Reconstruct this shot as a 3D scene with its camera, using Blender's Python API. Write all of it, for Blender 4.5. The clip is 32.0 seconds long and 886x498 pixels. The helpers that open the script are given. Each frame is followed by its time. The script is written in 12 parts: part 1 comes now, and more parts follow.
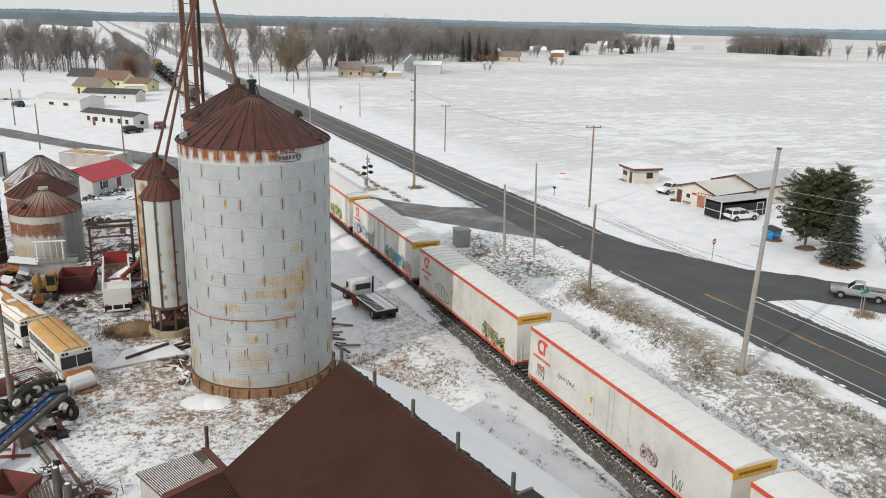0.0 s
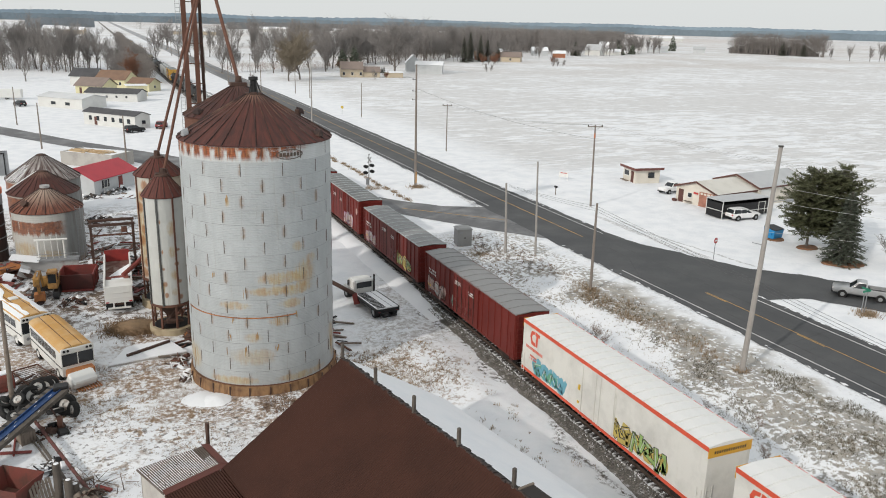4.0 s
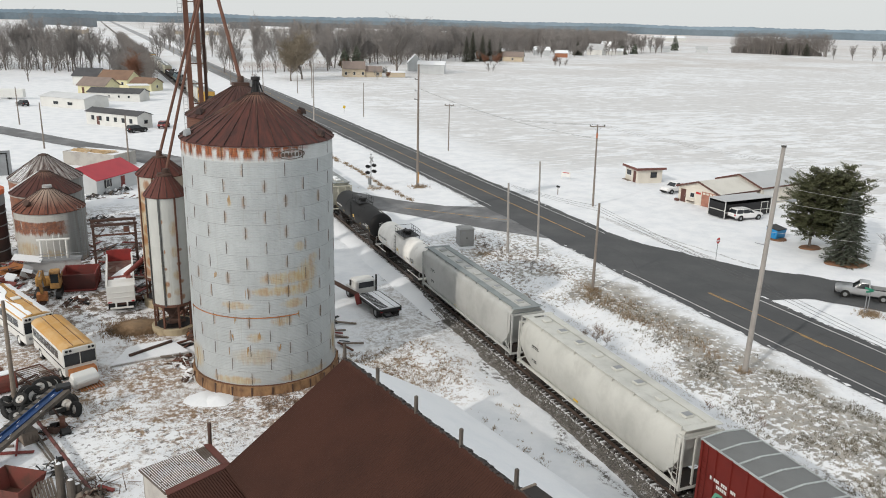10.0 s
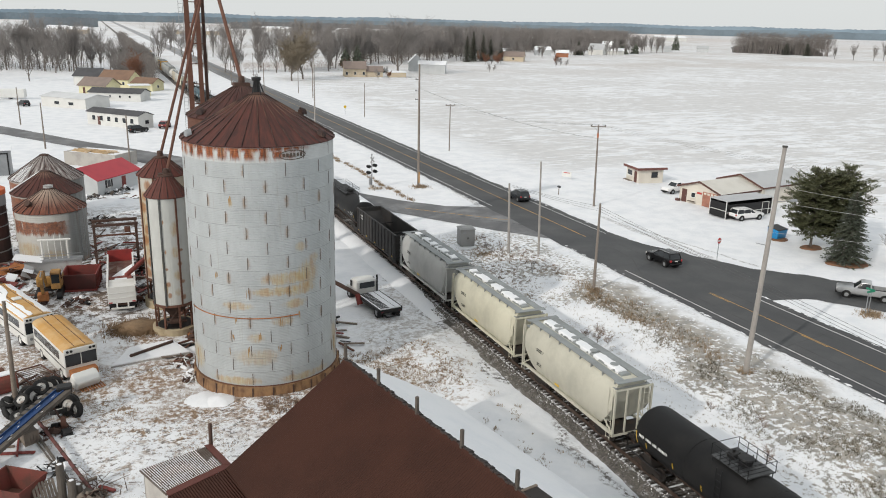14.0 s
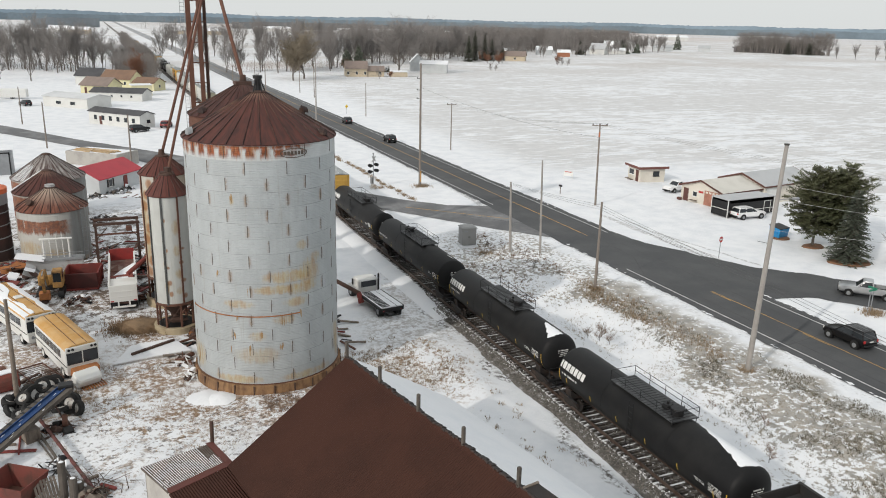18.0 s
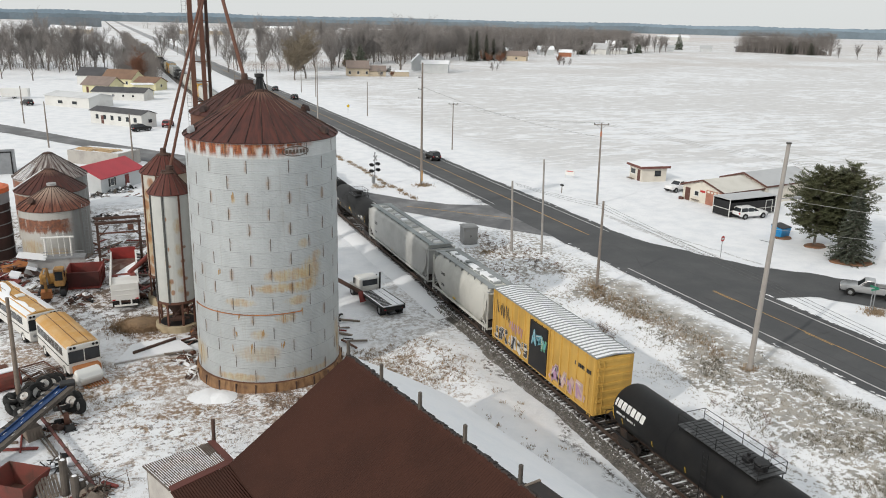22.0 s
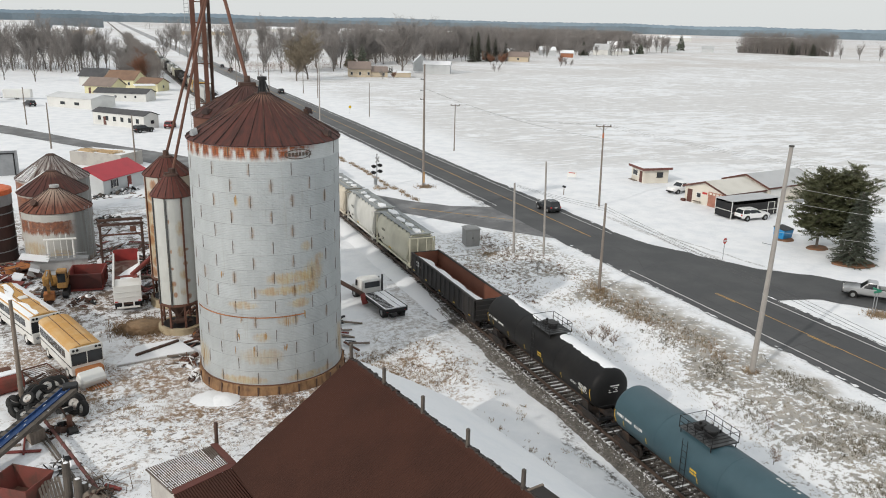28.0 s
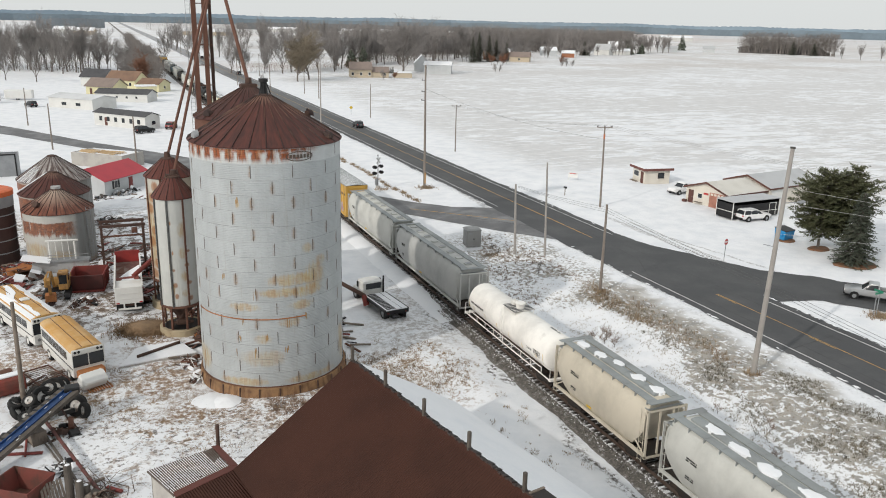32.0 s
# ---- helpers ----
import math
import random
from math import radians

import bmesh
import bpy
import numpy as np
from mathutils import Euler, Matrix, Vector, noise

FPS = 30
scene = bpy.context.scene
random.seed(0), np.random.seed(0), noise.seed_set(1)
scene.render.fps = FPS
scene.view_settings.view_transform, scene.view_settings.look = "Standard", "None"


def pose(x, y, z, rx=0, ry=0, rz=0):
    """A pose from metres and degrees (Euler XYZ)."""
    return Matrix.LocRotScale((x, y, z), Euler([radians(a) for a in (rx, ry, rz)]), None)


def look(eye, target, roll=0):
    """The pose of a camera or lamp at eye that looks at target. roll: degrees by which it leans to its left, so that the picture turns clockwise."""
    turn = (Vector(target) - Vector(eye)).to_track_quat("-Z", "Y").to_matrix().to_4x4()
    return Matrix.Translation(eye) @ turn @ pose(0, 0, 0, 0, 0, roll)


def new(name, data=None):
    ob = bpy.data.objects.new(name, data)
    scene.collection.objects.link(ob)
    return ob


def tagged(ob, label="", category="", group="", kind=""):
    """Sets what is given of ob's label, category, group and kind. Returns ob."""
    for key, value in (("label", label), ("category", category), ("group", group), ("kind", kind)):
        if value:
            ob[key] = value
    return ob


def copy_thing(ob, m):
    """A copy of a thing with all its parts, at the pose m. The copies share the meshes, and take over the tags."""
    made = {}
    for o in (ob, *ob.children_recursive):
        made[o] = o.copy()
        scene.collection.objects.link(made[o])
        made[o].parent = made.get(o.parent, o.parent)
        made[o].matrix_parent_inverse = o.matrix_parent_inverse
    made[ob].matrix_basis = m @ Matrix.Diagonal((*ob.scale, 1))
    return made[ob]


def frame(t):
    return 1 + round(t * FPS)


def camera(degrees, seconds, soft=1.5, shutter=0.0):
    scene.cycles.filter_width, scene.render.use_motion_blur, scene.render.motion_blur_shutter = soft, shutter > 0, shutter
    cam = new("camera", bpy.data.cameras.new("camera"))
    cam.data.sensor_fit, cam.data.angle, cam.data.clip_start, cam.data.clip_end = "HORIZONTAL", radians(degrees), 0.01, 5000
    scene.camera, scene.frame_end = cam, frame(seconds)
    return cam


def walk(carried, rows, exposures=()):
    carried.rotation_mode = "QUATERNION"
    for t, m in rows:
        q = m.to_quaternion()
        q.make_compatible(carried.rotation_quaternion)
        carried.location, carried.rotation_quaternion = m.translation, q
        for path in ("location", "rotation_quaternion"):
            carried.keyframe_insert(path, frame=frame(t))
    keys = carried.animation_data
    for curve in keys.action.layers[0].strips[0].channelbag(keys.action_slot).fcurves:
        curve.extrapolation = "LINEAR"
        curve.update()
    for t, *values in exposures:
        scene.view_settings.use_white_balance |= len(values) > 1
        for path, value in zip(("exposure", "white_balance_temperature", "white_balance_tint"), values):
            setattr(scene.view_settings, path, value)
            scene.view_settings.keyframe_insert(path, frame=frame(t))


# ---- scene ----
cam = camera(58.50, 32.0, soft=1.0)

# drone hovering beside the track: seconds, eye, tilt, heading, lean
PATH = [
    (0, -0.002, 0.004, 27.105, 73.840, -23.899, 1.418),
    (1, -0.009, -0.016, 27.064, 73.856, -23.865, 1.427),
    (2, -0.009, -0.033, 26.978, 73.885, -23.839, 1.453),
    (3, -0.000, -0.035, 26.898, 73.894, -23.817, 1.462),
    (4.5, 0.014, -0.015, 26.862, 73.887, -23.777, 1.445),
    (6, 0.037, -0.000, 26.873, 73.872, -23.733, 1.434),
    (7, 0.044, 0.001, 26.895, 73.863, -23.708, 1.432),
    (8, 0.030, 0.003, 26.900, 73.861, -23.689, 1.430),
    (9, 0.018, 0.018, 26.896, 73.861, -23.666, 1.427),
    (10, 0.019, 0.025, 26.884, 73.863, -23.639, 1.427),
    (11, 0.013, 0.035, 26.855, 73.868, -23.618, 1.442),
    (12, 0.013, 0.037, 26.849, 73.871, -23.590, 1.437),
    (13, 0.022, 0.046, 26.879, 73.862, -23.578, 1.416),
    (14, 0.029, 0.052, 26.916, 73.849, -23.574, 1.403),
    (15.5, 0.030, 0.052, 26.900, 73.853, -23.541, 1.388),
    (17, 0.043, 0.055, 26.837, 73.860, -23.493, 1.360),
    (18, 0.043, 0.053, 26.782, 73.839, -23.459, 1.345),
    (19, 0.039, 0.063, 26.725, 73.829, -23.441, 1.357),
    (20, 0.043, 0.052, 26.682, 73.832, -23.413, 1.369),
    (21, 0.033, 0.049, 26.667, 73.836, -23.385, 1.371),
    (22, 0.026, 0.054, 26.680, 73.832, -23.359, 1.364),
    (23, 0.015, 0.077, 26.715, 73.828, -23.345, 1.354),
    (24, 0.001, 0.091, 26.752, 73.825, -23.332, 1.358),
    (25, -0.003, 0.094, 26.794, 73.821, -23.304, 1.369),
    (26.5, -0.018, 0.094, 26.826, 73.842, -23.270, 1.371),
    (28, -0.029, 0.101, 26.846, 73.864, -23.239, 1.368),
    (29, -0.036, 0.113, 26.877, 73.855, -23.229, 1.360),
    (30, -0.052, 0.134, 26.914, 73.848, -23.224, 1.372),
    (31, -0.048, 0.139, 26.943, 73.855, -23.198, 1.364),
    (32, -0.032, 0.125, 26.970, 73.866, -23.158, 1.327),
]
walk(cam, [(t, pose(x, y, z, 0, 0, head) @ pose(0, 0, 0, tilt) @ pose(0, 0, 0, 0, 0, lean)) for t, x, y, z, tilt, head, lean in PATH])

# ---- light: hazy winter sun from behind the elevators, pale sky ----
SUN_AZ, SUN_EL = 244.0, 29.0
world = bpy.data.worlds.new("winter_sky")
scene.world = world
world.use_nodes = True
wn = world.node_tree.nodes
wl = world.node_tree.links
sky = wn.new("ShaderNodeTexSky")
sky.sky_type, sky.sun_disc = "NISHITA", False
sky.sun_elevation, sky.sun_rotation = radians(SUN_EL), radians(SUN_AZ)
sky.air_density, sky.dust_density, sky.ozone_density = 1.0, 4.0, 2.0
haze = wn.new("ShaderNodeMixRGB")
haze.inputs[0].default_value = 0.84
haze.inputs[2].default_value = (8.1, 8.35, 8.3, 1)
wl.new(sky.outputs[0], haze.inputs[1])
bg = wn["Background"]
bg.inputs[1].default_value = 0.112
wl.new(haze.outputs[0], bg.inputs[0])
sun_data = bpy.data.lights.new("sun", "SUN")
sun_data.energy, sun_data.angle, sun_data.color = 2.05, radians(1.0), (1.0, 0.94, 0.86)
sun = new("sun", sun_data)
_sv = Vector((math.sin(radians(SUN_AZ)) * math.cos(radians(SUN_EL)), math.cos(radians(SUN_AZ)) * math.cos(radians(SUN_EL)), math.sin(radians(SUN_EL))))
sun.matrix_world = look(_sv * 200, (0, 0, 0))
scene.view_settings.exposure = -0.13

# ---- materials ----
MATS = {}


def mat(name, col, rough=0.7, metal=0.0, col2=None, scale=3.0, mix=0.5, grain=0.12, bump=0.0, bscale=30.0, per_obj=0.0, streak=None, spec=0.5, island=0.0):
    """Plain coloured surface with blotches, fine grain, vertical streaks and relief at real size."""
    if name in MATS:
        return MATS[name]
    m = bpy.data.materials.new(name)
    m.use_nodes = True
    n, l = m.node_tree.nodes, m.node_tree.links
    b = n["Principled BSDF"]
    b.inputs["Roughness"].default_value, b.inputs["Metallic"].default_value = rough, metal
    b.inputs["Specular IOR Level"].default_value = spec
    tc = n.new("ShaderNodeTexCoord")
    src = tc.outputs["Object"]
    big = n.new("ShaderNodeTexNoise")
    big.inputs["Scale"].default_value, big.inputs["Detail"].default_value, big.inputs["Roughness"].default_value = scale * 0.4, 6, 0.65
    l.new(src, big.inputs["Vector"])
    ramp = n.new("ShaderNodeValToRGB")
    ramp.color_ramp.elements[0].position, ramp.color_ramp.elements[1].position = 0.62 - mix * 0.35, 0.72 - mix * 0.1
    l.new(big.outputs["Fac"], ramp.inputs["Fac"])
    c2 = col2 or tuple(c * 0.72 for c in col)
    mx = n.new("ShaderNodeMixRGB")
    mx.inputs[1].default_value, mx.inputs[2].default_value = (*col, 1), (*c2, 1)
    l.new(ramp.outputs[0], mx.inputs[0])
    out = mx.outputs[0]
    if streak:
        mp = n.new("ShaderNodeMapping")
        mp.inputs["Scale"].default_value = (streak[1], streak[1], streak[1] * 0.07)
        l.new(src, mp.inputs["Vector"])
        st = n.new("ShaderNodeTexNoise")
        st.inputs["Scale"].default_value, st.inputs["Detail"].default_value = 1.0, 5
        l.new(mp.outputs[0], st.inputs["Vector"])
        r2 = n.new("ShaderNodeValToRGB")
        r2.color_ramp.elements[0].position, r2.color_ramp.elements[1].position = streak[2], min(1, streak[2] + 0.14)
        l.new(st.outputs["Fac"], r2.inputs["Fac"])
        m2 = n.new("ShaderNodeMixRGB")
        m2.inputs[2].default_value = (*streak[0], 1)
        l.new(r2.outputs[0], m2.inputs[0])
        l.new(out, m2.inputs[1])
        out = m2.outputs[0]
    fine = n.new("ShaderNodeTexNoise")
    fine.inputs["Scale"].default_value, fine.inputs["Detail"].default_value = bscale, 4
    l.new(src, fine.inputs["Vector"])
    hs = n.new("ShaderNodeHueSaturation")
    mr = n.new("ShaderNodeMapRange")
    mr.inputs["To Min"].default_value, mr.inputs["To Max"].default_value = 1 - grain, 1 + grain
    l.new(fine.outputs["Fac"], mr.inputs["Value"])
    val = mr.outputs[0]
    for amount, kind in ((per_obj, "o"), (island, "i")):
        if amount:
            g = n.new("ShaderNodeObjectInfo") if kind == "o" else n.new("ShaderNodeNewGeometry")
            mr2 = n.new("ShaderNodeMapRange")
            mr2.inputs["To Min"].default_value, mr2.inputs["To Max"].default_value = 1 - amount, 1 + amount
            l.new(g.outputs["Random" if kind == "o" else "Random Per Island"], mr2.inputs["Value"])
            mu = n.new("ShaderNodeMath")
            mu.operation = "MULTIPLY"
            l.new(val, mu.inputs[0])
            l.new(mr2.outputs[0], mu.inputs[1])
            val = mu.outputs[0]
    l.new(val, hs.inputs["Value"])
    l.new(out, hs.inputs["Color"])
    l.new(hs.outputs[0], b.inputs["Base Color"])
    if bump:
        bp = n.new("ShaderNodeBump")
        bp.inputs["Strength"].default_value, bp.inputs["Distance"].default_value = bump, 0.02
        l.new(fine.outputs["Fac"], bp.inputs["Height"])
        l.new(bp.outputs[0], b.inputs["Normal"])
    MATS[name] = m
    return m


M_GALV = mat("galvanised_steel", (0.44, 0.47, 0.49), 0.55, 0.25, (0.38, 0.41, 0.43), 1.2, 0.6, 0.08, 0.1, 40, streak=((0.33, 0.22, 0.10), 0.9, 0.63))
M_GALV2 = mat("weathered_galvanised_steel", (0.50, 0.50, 0.47), 0.6, 0.2, (0.24, 0.14, 0.08), 0.9, 0.35, 0.10, 0.1, 40, streak=((0.28, 0.12, 0.05), 1.1, 0.58))
M_ROOF = mat("rust_red_roof_metal", (0.115, 0.036, 0.027), 0.6, 0.1, (0.09, 0.027, 0.02), 1.0, 0.5, 0.15, 0.1, 20)
M_BARNROOF = mat("brown_corrugated_metal", (0.052, 0.0205, 0.0135), 0.75, 0.0, (0.041, 0.0165, 0.0112), 0.8, 0.5, 0.12, 0.1, 25, spec=0.2)
M_RUST = mat("rusted_steel", (0.135, 0.062, 0.042), 0.85, 0.1, (0.10, 0.045, 0.03), 2.5, 0.5, 0.25, 0.2, 30)
M_RUSTDARK = mat("dark_rusted_steel", (0.085, 0.048, 0.036), 0.85, 0.1, (0.05, 0.03, 0.025), 2.5, 0.5, 0.25, 0.2, 30)
M_RUSTOR = mat("orange_rust", (0.38, 0.15, 0.05), 0.85, 0.0, (0.20, 0.075, 0.03), 3.0, 0.5, 0.25, 0.2, 30)
M_SNOW = mat("snow", (0.80, 0.81, 0.83), 0.7, 0.0, (0.74, 0.76, 0.79), 0.7, 0.5, 0.04, 0.35, 6)
M_BLACK = mat("black_steel", (0.011, 0.011, 0.012), 0.5, 0.0, (0.018, 0.017, 0.017), 1.2, 0.4, 0.2, 0.1, 25, spec=0.35)
M_UNDER = mat("train_underframe", (0.022, 0.018, 0.016), 0.8, 0.0, (0.05, 0.03, 0.02), 3.0, 0.4, 0.25, 0.2, 30)
M_WHITE = mat("white_paint", (0.68, 0.68, 0.66), 0.5, 0.0, (0.60, 0.59, 0.56), 1.0, 0.4, 0.06, 0.05, 30)
M_CONC = mat("concrete", (0.42, 0.40, 0.37), 0.85, 0.0, (0.33, 0.31, 0.29), 1.5, 0.5, 0.15, 0.2, 30)
M_WOOD = mat("weathered_grey_wood", (0.20, 0.165, 0.135), 0.85, 0.0, (0.12, 0.095, 0.075), 3.0, 0.5, 0.25, 0.2, 40)
M_POLE = mat("pole_wood", (0.22, 0.19, 0.165), 0.85, 0.0, (0.19, 0.16, 0.14), 2.0, 0.5, 0.2, 0.2, 40)
M_GLASS = mat("dark_window_glass", (0.02, 0.024, 0.028), 0.12, 0.0, (0.03, 0.034, 0.04), 1.0, 0.5, 0.05)
M_TYRE = mat("tyre_rubber", (0.011, 0.011, 0.011), 0.85, 0.0, (0.022, 0.021, 0.02), 4.0, 0.4, 0.2)
M_GRAY = mat("grey_metal", (0.30, 0.31, 0.32), 0.5, 0.3, (0.24, 0.25, 0.26), 1.5, 0.5, 0.12)
M_GALVROOF = mat("bare_corrugated_sheet", (0.42, 0.42, 0.42), 0.5, 0.4, (0.22, 0.16, 0.13), 1.0, 0.35, 0.15)


# ---- mesh builder ----
class MB:
    def __init__(self):
        self.v, self.f = [], []

    def add(self, vs, fs):
        k = len(self.v)
        self.v.extend(tuple(p) for p in vs)
        self.f.extend(tuple(i + k for i in q) for q in fs)
        return self

    def box(self, x0, x1, y0, y1, z0, z1, m=None):
        vs = [Vector((x, y, z)) for z in (z0, z1) for y in (y0, y1) for x in (x0, x1)]
        if m is not None:
            vs = [m @ p for p in vs]
        return self.add(vs, [(0, 2, 3, 1), (4, 5, 7, 6), (0, 1, 5, 4), (2, 6, 7, 3), (0, 4, 6, 2), (1, 3, 7, 5)])

    def bbox(self, x0, x1, y0, y1, z0, z1, b=0.03, m=None):
        """A box with chamfered vertical and top edges."""
        b = min(b, (x1 - x0) * 0.45, (y1 - y0) * 0.45, (z1 - z0) * 0.45)
        def ring(i, z):
            return [(x0 + i + b, y0 + i, z), (x1 - i - b, y0 + i, z), (x1 - i, y0 + i + b, z), (x1 - i, y1 - i - b, z), (x1 - i - b, y1 - i, z), (x0 + i + b, y1 - i, z), (x0 + i, y1 - i - b, z), (x0 + i, y0 + i + b, z)]
        rings = [ring(b * 0.6, z0), ring(0, z0 + b), ring(0, z1 - b), ring(b * 0.6, z1)]
        return self.loft(rings, m=m)

    def loft(self, rings, caps=True, m=None, closed=True):
        n = len(rings[0])
        vs = [Vector(p) for r in rings for p in r]
        if m is not None:
            vs = [m @ p for p in vs]
        fs = []
        for j in range(len(rings) - 1):
            for i in range(n if closed else n - 1):
                a, b2 = j * n + i, j * n + (i + 1) % n
                fs.append((a, b2, b2 + n, a + n))
        if caps and closed:
            fs.append(tuple(range(n))[::-1])
            fs.append(tuple((len(rings) - 1) * n + i for i in range(n)))
        return self.add(vs, fs)

    def tube(self, p0, p1, r0, r1=None, n=8, caps=True):
        p0, p1 = Vector(p0), Vector(p1)
        r1 = r0 if r1 is None else r1
        d = (p1 - p0).normalized()
        a = d.cross(Vector((0, 0, 1)) if abs(d.z) < 0.95 else Vector((1, 0, 0))).normalized()
        b = d.cross(a)
        ring = lambda p, r: [p + (a * math.cos(2 * math.pi * i / n) + b * math.sin(2 * math.pi * i / n)) * r for i in range(n)]
        return self.loft([ring(p0, r0), ring(p1, r1)], caps)

    def path(self, pts, r, n=6):
        for p, q in zip(pts, pts[1:]):
            self.tube(p, q, r, n=n)
        return self

    def lathe(self, prof, n=32, centre=(0, 0), a0=0.0, a1=2 * math.pi):
        """prof: (radius, z) pairs turned about the vertical."""
        full = abs(a1 - a0 - 2 * math.pi) < 1e-6
        k = n if full else n + 1
        rings = [[(centre[0] + r * math.cos(a0 + (a1 - a0) * i / n), centre[1] + r * math.sin(a0 + (a1 - a0) * i / n), z) for i in range(k)] for r, z in prof]
        return self.loft(rings, False, closed=full)

    def prism(self, poly, y0, y1, m=None):
        """poly: (x, z) outline, drawn out along y."""
        return self.loft([[(x, y0, z) for x, z in poly], [(x, y1, z) for x, z in poly]], m=m)

    def mesh(self, name, material, smooth=False):
        me = bpy.data.meshes.new(name)
        me.from_pydata(self.v, [], self.f)
        me.materials.append(material)
        if smooth:
            me.polygons.foreach_set("use_smooth", [True] * len(me.polygons))
            me.set_sharp_from_angle(angle=radians(35))
        me.update()
        return me


def fix(me):
    bm = bmesh.new()
    bm.from_mesh(me)
    bmesh.ops.recalc_face_normals(bm, faces=bm.faces)
    bm.to_mesh(me)
    bm.free()
    return me


def part(name, mb, material, parent=None, label="", smooth=False, recalc=True):
    me = mb.mesh(name, material, smooth)
    if recalc:
        fix(me)
    ob = new(name, me)
    if parent is not None:
        ob.parent = parent
    if label:
        ob["label"] = label
    return ob


def again(name, me, parent, m=None):
    """Another piece on the same mesh."""
    ob = new(name, me)
    ob.parent = parent
    if m is not None:
        ob.matrix_basis = m
    return ob


def thing(name, label, category, at=(0, 0, 0), rz=0.0, group="", kind=""):
    ob = new(name)
    ob.matrix_world = pose(at[0], at[1], at[2], 0, 0, rz)
    return tagged(ob, label, category, group, kind)


def sheet(name, pts, z, material, label, category, kind="structure", thick=0.0):
    mb = MB()
    if thick:
        mb.loft([[(x, y, z - thick) for x, y in pts], [(x, y, z) for x, y in pts]])
    else:
        mb.add([(x, y, z) for x, y in pts], [tuple(range(len(pts)))])
    return tagged(part(name, mb, material), label, category, kind=kind)

# ---- ground, roads, track ----
def ground_material():
    m = bpy.data.materials.new("snowy_ground")
    m.use_nodes = True
    n, l = m.node_tree.nodes, m.node_tree.links
    b = n["Principled BSDF"]
    b.inputs["Roughness"].default_value = 0.8
    b.inputs["Specular IOR Level"].default_value = 0.2
    geo = n.new("ShaderNodeNewGeometry")
    sep = n.new("ShaderNodeSeparateXYZ")
    l.new(geo.outputs["Position"], sep.inputs[0])

    def noise_(scale, detail=6, rough=0.65, sx=1, sy=1, off=0.0):
        mp = n.new("ShaderNodeMapping")
        mp.inputs["Scale"].default_value = (sx, sy, 1)
        mp.inputs["Location"].default_value = (off, off * 0.7, 0)
        l.new(geo.outputs["Position"], mp.inputs["Vector"])
        t = n.new("ShaderNodeTexNoise")
        t.inputs["Scale"].default_value, t.inputs["Detail"].default_value, t.inputs["Roughness"].default_value = scale, detail, rough
        l.new(mp.outputs[0], t.inputs["Vector"])
        return t.outputs["Fac"]

    def step(v, a, c):
        r = n.new("ShaderNodeMapRange")
        r.interpolation_type = "SMOOTHSTEP"
        r.inputs["From Min"].default_value, r.inputs["From Max"].default_value = a, c
        l.new(v, r.inputs["Value"])
        return r.outputs[0]

    def op(kind, a, c):
        r = n.new("ShaderNodeMath")
        r.operation = kind
        for i, s in enumerate((a, c)):
            if isinstance(s, (int, float)):
                r.inputs[i].default_value = s
            else:
                l.new(s, r.inputs[i])
        return r.outputs[0]

    def mixc(f, c1, c2):
        r = n.new("ShaderNodeMixRGB")
        for i, s in enumerate((f, c1, c2)):
            if isinstance(s, (int, float)):
                r.inputs[i].default_value = s
            elif isinstance(s, tuple):
                r.inputs[i].default_value = (*s, 1)
            else:
                l.new(s, r.inputs[i])
        return r.outputs[0]

    X, Y = sep.outputs[0], sep.outputs[1]
    wob = noise_(0.12, 3)
    xw = op("ADD", X, op("MULTIPLY", op("SUBTRACT", wob, 0.5), 9.0))
    yw = op("ADD", Y, op("MULTIPLY", op("SUBTRACT", wob, 0.5), 9.0))

    def band(a, c, soft=2.0, v=None):
        v = xw if v is None else v
        return op("MULTIPLY", step(v, a - soft, a + soft), op("SUBTRACT", 1.0, step(v, c - soft, c + soft)))

    def disc(cx, cy, r, soft=0.5):
        d = op("ADD", op("POWER", op("SUBTRACT", xw, cx), 2.0), op("POWER", op("SUBTRACT", yw, cy), 2.0))
        return op("SUBTRACT", 1.0, step(d, (r * (1 - soft)) ** 2, (r * (1 + soft)) ** 2))

    snow_n = noise_(0.35, 8, 0.6)
    snow = mixc(step(snow_n, 0.35, 0.7), (0.80, 0.81, 0.83), (0.70, 0.72, 0.75))
    clump = noise_(0.9, 10, 0.72)
    clump2 = noise_(2.4, 8, 0.75, off=13.0)
    straw = mixc(step(clump2, 0.35, 0.65), (0.40, 0.29, 0.19), (0.22, 0.15, 0.10))
    # thin snow over dead grass on the verge between track and highway
    verge = op("MULTIPLY", band(33.0, 50.2, 1.0), op("SUBTRACT", 1.0, step(Y, 86.0, 94.0)))
    patch = op("MULTIPLY", op("SUBTRACT", noise_(0.13, 4, 0.6, 1.6, 0.7, 21.0), 0.5), 0.42)
    for cx, cy, r in ((39.6, 60.5, 3.6), (38.6, 53.0, 3.0), (44.0, 70.0, 2.5), (37.5, 44.0, 2.8), (39.4, 48.5, 2.4), (42.0, 56.5, 3.4), (42.2, 51.0, 2.8), (42.0, 62.0, 2.2)):
        patch = op("SUBTRACT", patch, op("MULTIPLY", disc(cx, cy, r, 0.5), 0.20))
    fleck = noise_(3.4, 8, 0.7, off=17.0)
    speck = noise_(2.2, 5, 0.6, 1.0, 1.0, 41.0)
